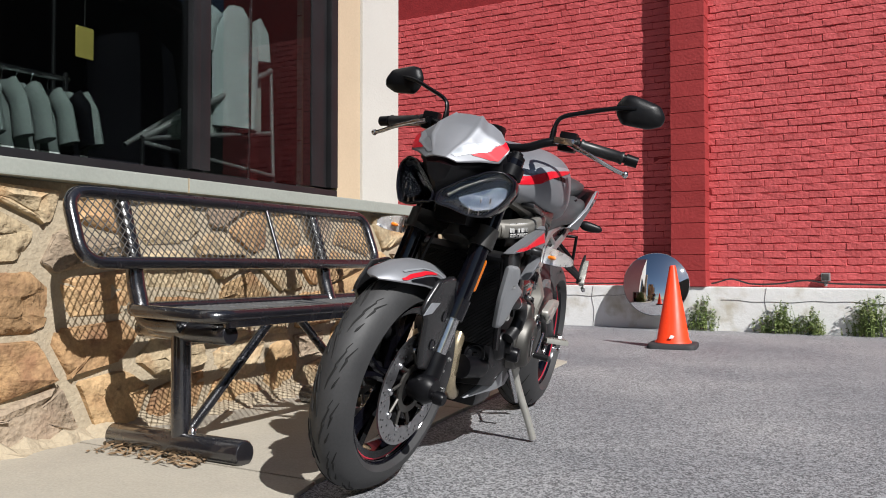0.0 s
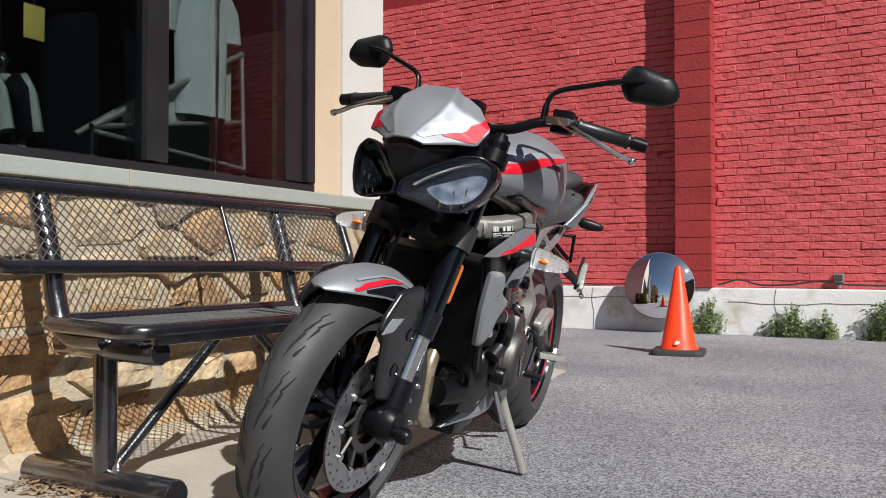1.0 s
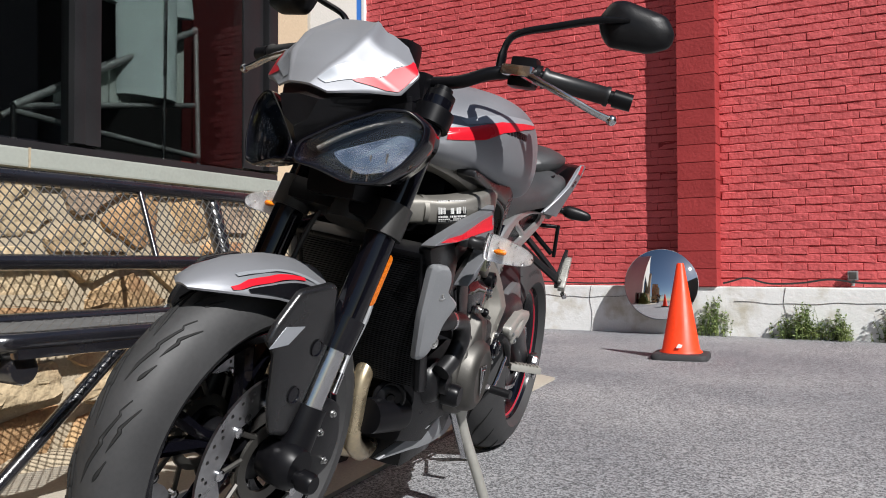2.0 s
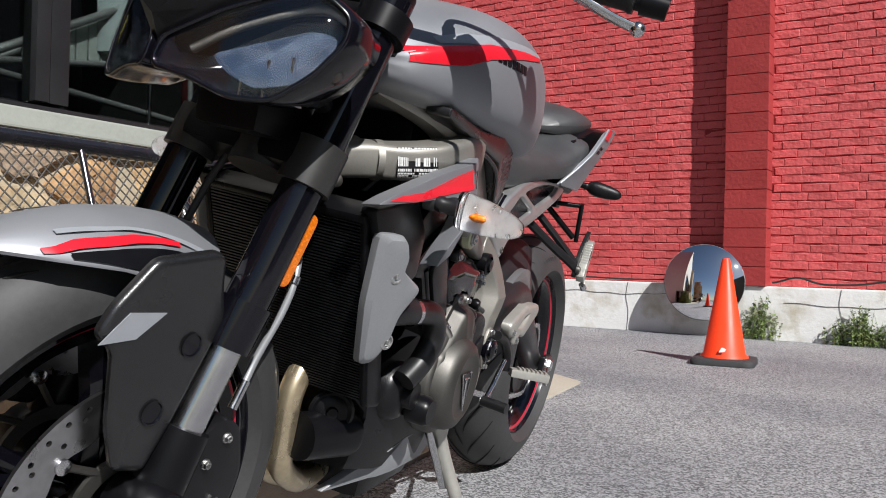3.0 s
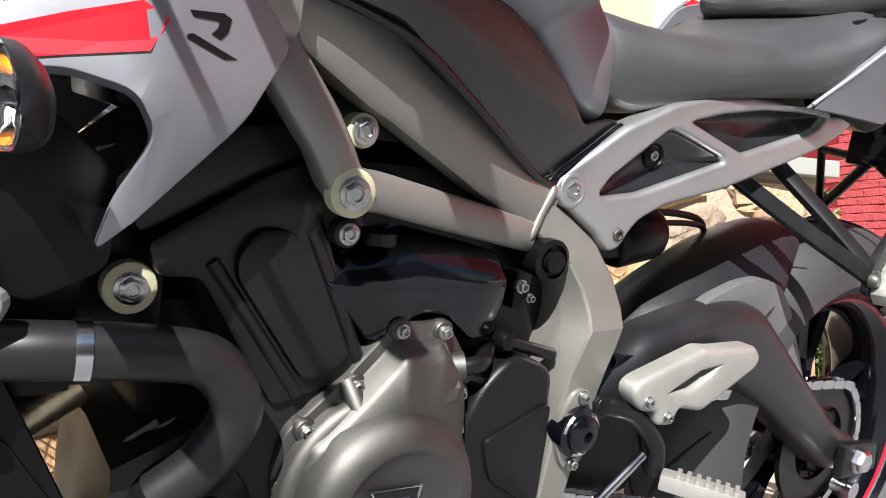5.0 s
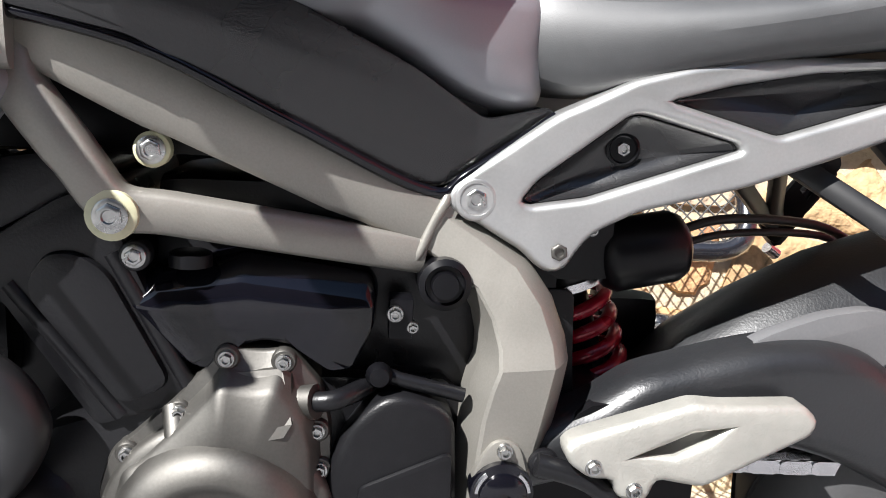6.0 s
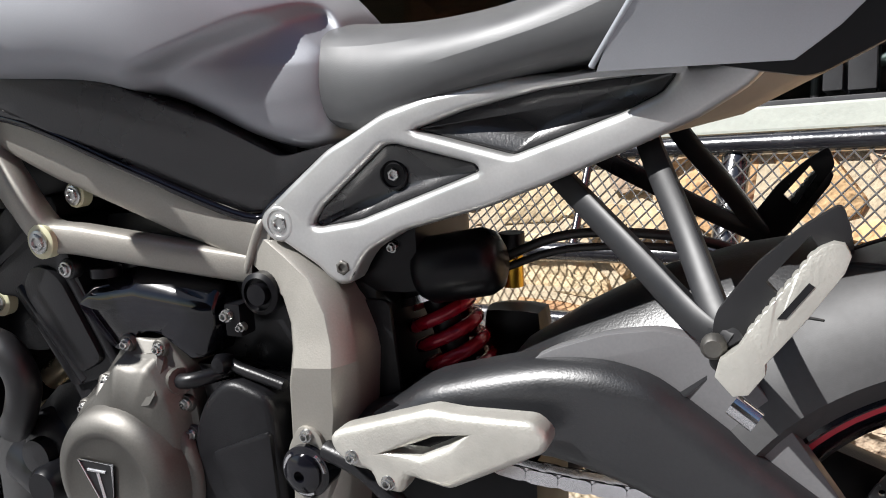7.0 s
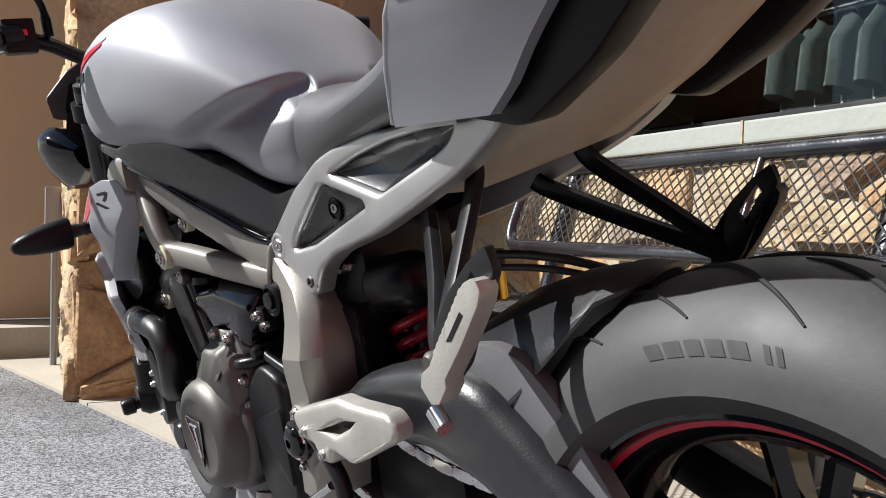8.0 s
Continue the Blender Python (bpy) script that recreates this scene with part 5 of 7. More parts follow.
mp("water_pipe", tube(bmesh.new(), curve([(-0.03, 0.12, 0.510), (-0.048, 0.135, 0.514), (-0.070, 0.138, 0.518), (-0.098, 0.11, 0.522)], 5), 0.0085, 10), CASE_DARK)
mp("pipe_collar", rod((-0.034, 0.128, 0.511), (-0.052, 0.137, 0.515), 0.0145, n=14), CASE)
mp("bracket", box((-0.128, 0.10, 0.565), (-0.108, 0.125, 0.60), 0.004), BLACK)
bolt(-0.113, 0.127, 0.588, 0.007)
for x, z in ((-0.128, 0.576),):
    bolt(x, 0.124, z, 0.005)

# radiator, its grey side covers, coolant hose
core = Matrix.Translation((0.3795, 0, 0.5365)) @ Matrix.Rotation(radians(25.6), 4, "Y") @ Matrix.Translation((-0.019, 0, 0))
bm = add_box(bmesh.new(), (-0.018, -0.122, -0.148), (0.014, 0.122, 0.146), 0.004)
bm.transform(core)
radiator = mp("radiator", bm, CASE_DARK, "black curved radiator with fine fins")
for k in range(60):
    z = -0.143 + 0.284 * k / 59
    bm = add_box(bmesh.new(), (0.013, -0.119, z - 0.0013), (0.019, 0.119, z + 0.0013))
    bm.transform(core)
    mp("fin", bm, FIN, "", radiator, False)
for s in (1, -1):
    bm = add_box(bmesh.new(), (-0.03, 0.124 * s - 0.005, -0.152), (0.021, 0.124 * s + 0.005, 0.152), 0.006)
    bm.transform(core)
    mp("radiator_tank", bm, BLACK, "", radiator)
bm = add_box(bmesh.new(), (-0.02, -0.128, 0.144), (0.022, 0.128, 0.156), 0.004)
bm.transform(core)
mp("top_rail", bm, BLACK, "", radiator)
cover_line = [(0.432, 0.660), (0.386, 0.662), (0.366, 0.615), (0.312, 0.588), (0.330, 0.545), (0.326, 0.505), (0.338, 0.474), (0.362, 0.470), (0.402, 0.560)]
for s in (1, -1):
    edge = rounded(cover_line, 0.012)
    mx, mz = 0.362, 0.566
    bm = rings(bmesh.new(), [[Vector((mx + (x - mx) * k, y, mz + (z - mz) * (1 - (1 - k) * 0.4))) for x, z in edge] for k, y in ((1.0, -0.006), (1.0, 0.004), (0.985, 0.0065), (0.80, 0.0125), (0.76, 0.013), (0.3, 0.0132))])
    bm.transform(Matrix.Translation((0.43, 0.128, 0.0)) @ Matrix.Rotation(radians(-24), 4, "Z") @ Matrix.Translation((-0.43, 0, 0)))
    for v in bm.verts:
        v.co.y += 0.25 * (v.co.z - 0.605)
    if s < 0:
        bm.transform(Matrix.Diagonal((1, -1, 1, 1)))
    cov = mp("radiator_cover", bm, PALE_COVER, "satin silver radiator side cover")
    cov.data.set_sharp_from_angle(angle=radians(20))
    if s > 0:
        for x, y, z in ((0.384, 0.160, 0.605), (0.348, 0.152, 0.508)):
            mp("bolt_cup", lathe(bmesh.new(), [(0.0, -0.004), (0.0105, -0.004), (0.0115, 0.001), (0.009, 0.002), (0.008, -0.002), (0, -0.002)], Matrix.Translation((x, y, z)) @ Matrix.Rotation(radians(-24), 4, "Z"), 20), SUBFRAME, "", cov)
            bolt(x, y - 0.001, z, 0.0062, parent=cov, h=0.004)
    side_name = plate(rounded([(0.352, 0.480), (0.318, 0.485), (0.268, 0.41), (0.275, 0.395), (0.316, 0.40)], 0.01), 0.118 * s, 0.132 * s, bevel=0.003)
    mp("radiator_foot", side_name, BLACK)
mp("coolant_hose", tube(bmesh.new(), curve([(0.345, 0.135, 0.545), (0.30, 0.15, 0.548), (0.23, 0.155, 0.545), (0.19, 0.155, 0.535), (0.168, 0.155, 0.50), (0.185, 0.15, 0.46), (0.215, 0.14, 0.43)], 6), 0.0195, 14), RUBBER, "thick black coolant hose")
mp("hose_band", rod((0.283, 0.151, 0.547), (0.273, 0.152, 0.547), 0.0215, n=18), CHROME, "steel hose clip")
mp("water_pump", lathe(bmesh.new(), [(0, 0.08), (0.05, 0.08), (0.05, 0.115), (0.04, 0.13), (0.022, 0.135), (0.022, 0.15), (0, 0.152)], Matrix.Translation((0.175, 0, 0.40)), 28), CASE_DARK, "black water pump housing")
mp("crash_bobbin", lathe(bmesh.new(), [(0, 0.08), (0.018, 0.08), (0.018, 0.13), (0.025, 0.135), (0.025, 0.165), (0.02, 0.172), (0, 0.172)], Matrix.Translation((0.145, 0, 0.375)), 20), BLACK)
mp("oil_filter", lathe(bmesh.new(), [(0, -0.06), (0.036, -0.06), (0.038, 0.03), (0.034, 0.042), (0, 0.045)], Matrix.Translation((0.27, 0.06, 0.33)) @ Matrix.Rotation(radians(70), 4, "Z"), 24), BLACK)

# exhaust headers and collector
for y, f in ((0.012, 0.012), (-0.048, 0.0), (-0.108, -0.01)):
    mp("header_pipe", tube(bmesh.new(), curve([(0.235 + f, y, 0.475), (0.290 + f, y * 1.04, 0.436), (0.318 + f, y * 1.06, 0.385), (0.312 + f, y, 0.325), (0.300 + f, y * 0.9, 0.275), (0.262, y * 0.7, 0.238), (0.19, y * 0.45 - 0.01, 0.215), (0.10, y * 0.3 - 0.03, 0.205)], 6), 0.0195, 16), HEADER, "bronze-stained header pipe")
mp("horn", lathe(bmesh.new(), [(0, -0.014), (0.026, -0.014), (0.034, -0.004), (0.036, 0.004), (0.031, 0.008), (0.026, 0.005), (0.017, 0.010), (0.010, 0.009), (0.008, 0.013), (0, 0.013)], Matrix.Translation((0.285, 0.062, 0.368)) @ Matrix.Rotation(radians(-50), 4, "Z"), 28), BLACK, "round black horn")
mp("collector_box", box((-0.16, -0.13, 0.16), (0.08, 0.05, 0.245), 0.03), CASE_DARK, "dark exhaust box")
mp("silencer", tube(bmesh.new(), [(-0.14, -0.13, 0.24), (-0.25, -0.15, 0.30), (-0.42, -0.17, 0.40), (-0.47, -0.17, 0.43)], [0.04, 0.055, 0.055, 0.045], 18), CASE_DARK, "short dark silencer")
for s in (1, -1):
    bm = plate(rounded([(0.222, 0.214), (0.205, 0.228), (0.135, 0.285), (0.075, 0.303), (0.02, 0.300), (-0.08, 0.285), (-0.10, 0.262), (-0.02, 0.245), (0.10, 0.247), (0.15, 0.240)], 0.008), -0.007, 0.007, bevel=0.004)
    for v in bm.verts:
        v.co.y = s * (v.co.y + float(np.interp(v.co.x, (-0.10, 0.05, 0.13, 0.22), (0.10, 0.112, 0.103, 0.036))))
    mp("belly_pan", bm, PALE_COVER, "silver belly pan side")

# grey air ducts, side pods with red stripe
for s in (1, -1):
    arm = beam(curve([(0.375, 0.022, 0.742), (0.350, 0.050, 0.750), (0.318, 0.084, 0.757), (0.285, 0.118, 0.768), (0.250, 0.138, 0.781), (0.205, 0.146, 0.793), (0.165, 0.144, 0.795)], 5), 0.052, [0.052] * 24 + [0.058] * 7, BRONZE, "frame_arm", "matt titanium arm of the frame", s, 20)
    mp("arm_pad", plate(rounded([(0.392, 0.762), (0.350, 0.782), (0.330, 0.770), (0.345, 0.722), (0.385, 0.715)], 0.008), 0.012 * s, 0.045 * s, bevel=0.006), BRONZE, "", arm)
    mp("arm_collar", rod((0.338, 0.066 * s, 0.752), (0.331, 0.073 * s, 0.7535), 0.0295, n=24), BRONZE, "", arm)
    mp("duct_knob", lathe(bmesh.new(), [(0, 0), (0.012, 0), (0.012, 0.006), (0.009, 0.008), (0.009, 0.016), (0.005, 0.018), (0, 0.018)], Matrix.Translation((0.372, 0.030 * s, 0.712)) @ Matrix.Rotation(radians(-45 if s > 0 else 225), 4, "Z"), 16), CASE, "bolt in the head bracket")
label_rng = random.Random(4)
arm_line = curve([(0.318, 0.084, 0.757), (0.285, 0.118, 0.768), (0.250, 0.138, 0.781)], 8)


def on_arm(f, a, lift):
    """A point on the arm's outer skin: f along it, a round it in degrees."""
    g = f * 10
    k = int(g)
    p = arm_line[k].lerp(arm_line[k + 1], g - k)
    way = (arm_line[k + 1] - arm_line[k]).normalized()
    out = Vector((way.y, -way.x, 0)).normalized()
    c, d = math.cos(radians(a)), math.sin(radians(a))
    return p + (out * math.copysign(abs(c) ** 0.45, c) + out.cross(way) * -math.copysign(abs(d) ** 0.45, d)) * (0.0262 + lift)


def arm_patch(f0, f1, a0, a1, lift):
    bm = bmesh.new()
    grid = [[bm.verts.new(on_arm(f0 + (f1 - f0) * i / 4, a0 + (a1 - a0) * j / 4, lift)) for j in range(5)] for i in range(5)]
    for p, q in zip(grid, grid[1:]):
        for j in range(4):
            bm.faces.new((p[j], p[j + 1], q[j + 1], q[j]))
    return bm


tag_plate = mp("warning_label", arm_patch(0.04, 0.98, -30, 52, 0.0006), CASE_DARK, "dark printed warning label", None, False)
for i in range(7):
    f = 0.07
    while f < 0.94:
        w = 0.018 + 0.045 * label_rng.random()
        if label_rng.random() < 0.9:
            a = -27 + i * 11.4
            mp("print_mark", arm_patch(f, min(f + w, 0.965), a, a + 7.2, 0.0012), LABEL_INK, "", tag_plate, False)
        f += w + 0.014
def tuck(bm):
    """The pod's rear end turns in towards the frame."""
    for v in bm.verts:
        v.co.y -= 0.5 * max(0.262 - v.co.x, 0)


pod_line = [(0.478, 0.690), (0.445, 0.706), (0.33, 0.752), (0.22, 0.788), (0.175, 0.782), (0.155, 0.758), (0.19, 0.70), (0.268, 0.612), (0.262, 0.65), (0.245, 0.69), (0.262, 0.715), (0.30, 0.722), (0.40, 0.702)]
for s in (1, -1):
    bm = plate(rounded(pod_line, 0.010), 0.0, 0.030, bevel=0.010, segments=3)
    tilt = Matrix.Translation((0.478, 0.128, 0.70)) @ Matrix.Rotation(radians(-12.5), 4, "Z") @ Matrix.Rotation(radians(9), 4, "X") @ Matrix.Translation((-0.478, 0, -0.70))
    flip = Matrix.Diagonal((1, s, 1, 1))
    bm.transform(tilt)
    for spot, way in [((x, 0, 0), (1, 0, 0)) for x in (0.30, 0.28, 0.262, 0.245, 0.23, 0.215, 0.20, 0.185, 0.17)] + [((0, 0, z), (0, 0, 1)) for z in (0.715, 0.735, 0.755, 0.775)]:
        bmesh.ops.bisect_plane(bm, geom=bm.verts[:] + bm.edges[:] + bm.faces[:], plane_co=spot, plane_no=way)
    for v in bm.verts:
        if v.co.x < 0.30 and v.co.z < 0.715:
            v.co.y -= 0.42 * (0.715 - v.co.z)
    tuck(bm)
    bm.transform(flip)
    pod = mp("side_pod", bm, SILVER, "matt silver side pod with red stripe")
    bm = plate([(0.455, 0.6975), (0.43, 0.707), (0.38, 0.718), (0.30, 0.752), (0.262, 0.766), (0.246, 0.758), (0.256, 0.738), (0.30, 0.728), (0.40, 0.703)], 0.0302, 0.0312)
    bm.transform(tilt)
    tuck(bm)
    bm.transform(flip)
    mp("red_stripe", bm, RED, "red stripe", pod, False)
    bm = bmesh.new()
    for line in ([(0.2335, 0.7665), (0.210, 0.7690), (0.204, 0.7665), (0.206, 0.7575), (0.211, 0.7525), (0.2175, 0.7550), (0.2135, 0.7590), (0.2125, 0.7635), (0.231, 0.7630)],
                 [(0.234, 0.7520), (0.230, 0.7530), (0.198, 0.7425), (0.207, 0.7410), (0.234, 0.7495)]):
        plate(line, 0.0300, 0.0306, bm=bm)
    bm.transform(tilt)
    tuck(bm)
    bm.transform(flip)
    mp("letter_mark", bm, CASE_DARK, "dark letter R", pod, False)
    mp("infill_panel", plate(rounded([(0.452, 0.688), (0.32, 0.712), (0.262, 0.665), (0.262, 0.60), (0.31, 0.575), (0.40, 0.625)], 0.012), 0.118 * s, 0.142 * s, bevel=0.006), BLACK)
    # front indicator
    def lamp_rings(grow, front=1.0, rear=1.0):
        """Rounded cross-sections out along the lamp; front and rear: how far each half reaches."""
        made = []
        for t, deep, tall in ((0.0, 0.014, 0.019), (0.002, 0.021, 0.0250), (0.010, 0.0235, 0.0262), (0.040, 0.0235, 0.0240), (0.066, 0.0210, 0.0195), (0.082, 0.0165, 0.0150), (0.092, 0.010, 0.009), (0.095, 0.003, 0.003)):
            loop = []
            for k in range(24):
                c, d = math.cos(k * math.tau / 24), math.sin(k * math.tau / 24)
                along = math.copysign(abs(c) ** 0.75, c) * deep * grow * (front if c > 0 else rear)
                loop.append(Vector((0.346 + along, (0.213 + 0.0475 + (t - 0.0475) * grow) * s, 0.711 - 0.10 * t + math.copysign(abs(d) ** 0.8, d) * tall * grow)))
            made.append(loop)
        return made
    ind = mp("indicator", rings(bmesh.new(), lamp_rings(1.0, -0.42, 0.9)), TEXTURED, "clear-fronted indicator with a black back")
    bm = rings(bmesh.new(), lamp_rings(1.0, 1.0, -0.05))
    inner = rings(bmesh.new(), lamp_rings(0.95, 0.96, -0.02))
    bmesh.ops.reverse_faces(inner, faces=inner.faces[:])
    hollow = bpy.data.meshes.new("hollow")
    inner.to_mesh(hollow)
    inner.free()
    bm.from_mesh(hollow)
    bpy.data.meshes.remove(hollow)
    lens = mp("lens", bm, THIN_LENS, "clear lens", ind)
    lens.visible_shadow = False
    mp("reflector", rings(bmesh.new(), lamp_rings(0.93, -0.05, 0.30)), LAMP_CUP, "bright silvered reflector", ind)
    mp("lens_edge", tube(bmesh.new(), lamp_rings(1.005, 1.0, -0.05)[2], 0.0010, 6, closed=True), CHROME, "", ind)
    mp("bulb", rings(bmesh.new(), [[Vector((0.352 + r * math.cos(a), y * s, 0.705 + r * math.sin(a))) for a in (k * math.tau / 10 for k in range(10))] for y, r in ((0.234, 0.002), (0.241, 0.0048), (0.253, 0.0048), (0.257, 0.002))]), AMBER, "amber bulb", ind)
    mp("indicator_stem", tube(bmesh.new(), [(0.355, 0.165 * s, 0.712), (0.353, 0.178 * s, 0.712), (0.352, 0.181 * s, 0.712), (0.351, 0.190 * s, 0.712), (0.351, 0.193 * s, 0.712), (0.350, 0.214 * s, 0.711)], [0.012, 0.0125, 0.0105, 0.0125, 0.0105, 0.0125], 12), RUBBER, "ribbed rubber stem", ind)

# subframe: silver casting with two openings and dark infill, splaying out to the rear
def splay(bm, s=1):
    for v in bm.verts:
        v.co.y = s * (v.co.y + 0.045 * max(-0.17 - v.co.x, 0))
    return bm


gaps = ([(-0.214, 0.682), (-0.226, 0.699), (-0.299, 0.757), (-0.310, 0.758), (-0.390, 0.739), (-0.394, 0.733), (-0.268, 0.687), (-0.222, 0.679)],
        [(-0.331, 0.770), (-0.381, 0.785), (-0.450, 0.799), (-0.507, 0.805), (-0.562, 0.808), (-0.550, 0.793), (-0.520, 0.779), (-0.425, 0.746)])
casting = [(-0.150, 0.682), (-0.156, 0.694), (-0.170, 0.704), (-0.237, 0.754), (-0.264, 0.767), (-0.300, 0.786), (-0.345, 0.799), (-0.420, 0.811), (-0.500, 0.8135), (-0.570, 0.8135), (-0.633, 0.816),
           (-0.612, 0.794), (-0.576, 0.772), (-0.536, 0.754), (-0.466, 0.726), (-0.400, 0.701), (-0.313, 0.677), (-0.276, 0.657), (-0.263, 0.640), (-0.256, 0.626), (-0.241, 0.621), (-0.228, 0.629), (-0.218, 0.639), (-0.174, 0.664), (-0.156, 0.671)]
for s in (1, -1):
    cast = mp("subframe", splay(cushion(rounded(casting, 0.008, 2), 0.082, 0.1095, 0.0068, 0.0085, [rounded(g, 0.005, 2) for g in gaps]), s), SUBFRAME, "cast silver seat subframe")
    if s > 0:
        sub = cast
    for loop in gaps:
        loop = rounded(loop, 0.005)
        mx, mz = sum(p[0] for p in loop) / len(loop), sum(p[1] for p in loop) / len(loop)
        tub = rings(bmesh.new(), [[Vector((mx + (x - mx) * k, y, mz + (z - mz) * k)) for x, z in loop] for k, y in ((1.0, 0.079), (1.0, 0.099), (0.965, 0.1005), (0.93, 0.0985), (0.50, 0.0885), (0.2, 0.0875))])
        mp("subframe_infill", splay(tub, s), KNEE, "dark infill panel", cast)
    mp("boss", lathe(bmesh.new(), [(0, 0.08), (0.0185, 0.08), (0.0185, 0.1085), (0.0165, 0.1105), (0.0135, 0.1105), (0.0125, 0.1075), (0, 0.1075)], Matrix.Diagonal((1, s, 1, 1)) @ Matrix.Translation((-0.176, 0, 0.682)), 28), SUBFRAME, "", cast)
bolt(-0.176, 0.1075, 0.682, 0.0118, parent=sub, h=0.004)
bolt(-0.248, 0.111, 0.641, 0.0098, CASE, parent=sub, h=0.004, ring=0.0125)
# shade of the bolt's recess put in as a shallow black disc
mp("bolt_well", splay(lathe(bmesh.new(), [(0, 0.086), (0.0145, 0.086), (0.0145, 0.0905), (0.0125, 0.0915), (0.011, 0.089), (0, 0.089)], Matrix.Translation((-0.300, 0, 0.728)), 22)), BLACK, "", sub)
bolt(-0.300, 0.092, 0.728, 0.0085, BOLT, parent=sub, h=0.005)

# seats and tail
def seat_half(w, top, edge, low):
    return [(0, top), (w * 0.55, top - 0.004), (w * 0.9, top - 0.022), (w, edge), (w * 0.93, low + 0.006), (w * 0.7, low), (0, low)]


soften(mp("rider_seat", shell(bmesh.new(), [
    (-0.192, seat_half(0.060, 0.868, 0.825, 0.80)),
    (-0.212, seat_half(0.090, 0.878, 0.815, 0.778)),
    (-0.258, seat_half(0.106, 0.872, 0.808, 0.757)),
    (-0.34, seat_half(0.128, 0.870, 0.825, 0.789)),
    (-0.46, seat_half(0.150, 0.886, 0.848, 0.812)),
    (-0.53, seat_half(0.164, 0.918, 0.868, 0.822)),
    (-0.58, seat_half(0.180, 0.945, 0.905, 0.83)),
    (-0.64, seat_half(0.180, 0.968, 0.945, 0.87))]), SEAT, "black vinyl rider seat"))
soften(mp("pillion_seat", shell(bmesh.new(), [
    (-0.530, seat_half(0.055, 0.955, 0.945, 0.930)),
    (-0.550, seat_half(0.100, 0.985, 0.955, 0.925)),
    (-0.62, seat_half(0.135, 1.014, 0.970, 0.930)),
    (-0.71, seat_half(0.142, 1.030, 0.990, 0.950)),
    (-0.79, seat_half(0.130, 1.030, 1.004, 0.975)),
    (-0.85, seat_half(0.075, 1.018, 1.006, 0.985))]), SEAT, "black vinyl pillion seat"))
TAIL_ROWS = ((0.811, (-0.499, 0.144), (-0.650, 0.156)), (0.86, (-0.538, 0.172), (-0.698, 0.164)), (0.90, (-0.572, 0.190), (-0.745, 0.170)), (0.95, (-0.620, 0.199), (-0.803, 0.177)), (0.985, (-0.665, 0.198), (-0.835, 0.180)))


def tail_at(u, z, lift=0.0):
    """A point of the tail panel's skin: u from its front edge (0) to its rear edge (1)."""
    fx, fy, rx, ry = (float(np.interp(z, [r[0] for r in TAIL_ROWS], [r[i][j] for r in TAIL_ROWS])) for i, j in ((1, 0), (1, 1), (2, 0), (2, 1)))
    return Vector((fx + (rx - fx) * u, fy + (ry - fy) * u + 0.007 * math.sin(math.pi * u) + lift, z))


def tail_skin(us, z0, z1, thick, lift=0.0, n=16):
    """A sheet on the tail panel between two heights; us gives its two edges at a height from 0 to 1."""
    loops = []
    for k in range(n + 1):
        f = k / n
        a, b = us(f)
        row = [tail_at(a + (b - a) * i / 8, z0 + (z1 - z0) * f, lift) for i in range(9)]
        loops.append(row + [p - Vector((0, thick, 0)) for p in row[::-1]])
    return rings(bmesh.new(), loops)


for s in (1, -1):
    flip = Matrix.Diagonal((1, s, 1, 1))
    bm = tail_skin(lambda f: (0.035 * (1 - min(f * 9, 1)) + 0.25 * max(f - 0.86, 0) / 0.14, 1 - 0.05 * (1 - min(f * 9, 1))), 0.811, 0.985, 0.012)
    bm.transform(flip)
    tail = mp("tail_panel", bm, SILVER, "matt silver tail panel")
    bm = tail_skin(lambda f: (0.02 + 0.02 * f, 0.30 - 0.06 * f), 0.948, 0.980, 0.001, 0.0012, 8)
    bm.transform(flip)
    mp("red_stripe", bm, RED, "red stripe on the tail", tail)
    bm = tube(bmesh.new(), [tail_at(-0.012, z, -0.002) for z in np.linspace(0.815, 0.975, 16)], 0.0026, 8)
    bm.transform(flip)
    mp("trim_edge", bm, STRIPE_WHITE, "pale edge of the tail panel", tail)
    # lettering on the upper panel, as plain strokes
    for z, u0, u1 in ((0.924, 0.10, 0.30), (0.912, 0.07, 0.26)):
        for k in range(6):
            a = u0 + (u1 - u0) * k / 6
            bm = tail_skin(lambda f: (a + 0.012 * f, a + 0.012 * f + 0.020), z - 0.004, z + 0.004, 0.001, 0.001, 3)
            bm.transform(flip)
            mp("letter_mark", bm, CASE_DARK, "", tail, False)
side_plate("tail_side", [(-0.56, 0.815), (-0.655, 0.797), (-0.735, 0.838), (-0.80, 0.888), (-0.865, 0.948), (-0.86, 0.995), (-0.70, 0.975), (-0.56, 0.92)], 0.095, 0.136, BLACK, "black tail side", 0.006, tilt=(-0.60, 0.85, -4, -5))
mp("undertail", shell(bmesh.new(), [
    (-0.44, [(0, 0.80), (0.07, 0.80), (0.075, 0.76), (0.05, 0.735), (0, 0.73)]),
    (-0.60, [(0, 0.90), (0.085, 0.90), (0.085, 0.81), (0.06, 0.776), (0, 0.768)]),
    (-0.70, [(0, 0.94), (0.085, 0.94), (0.080, 0.86), (0.055, 0.828), (0, 0.818)]),
    (-0.76, [(0, 0.960), (0.075, 0.955), (0.070, 0.895), (0.048, 0.868), (0, 0.860)]),
    (-0.86, [(0, 0.985), (0.045, 0.98), (0.04, 0.96), (0.03, 0.945), (0, 0.945)])]), UNDERTAIL, "brown-grey undertail")
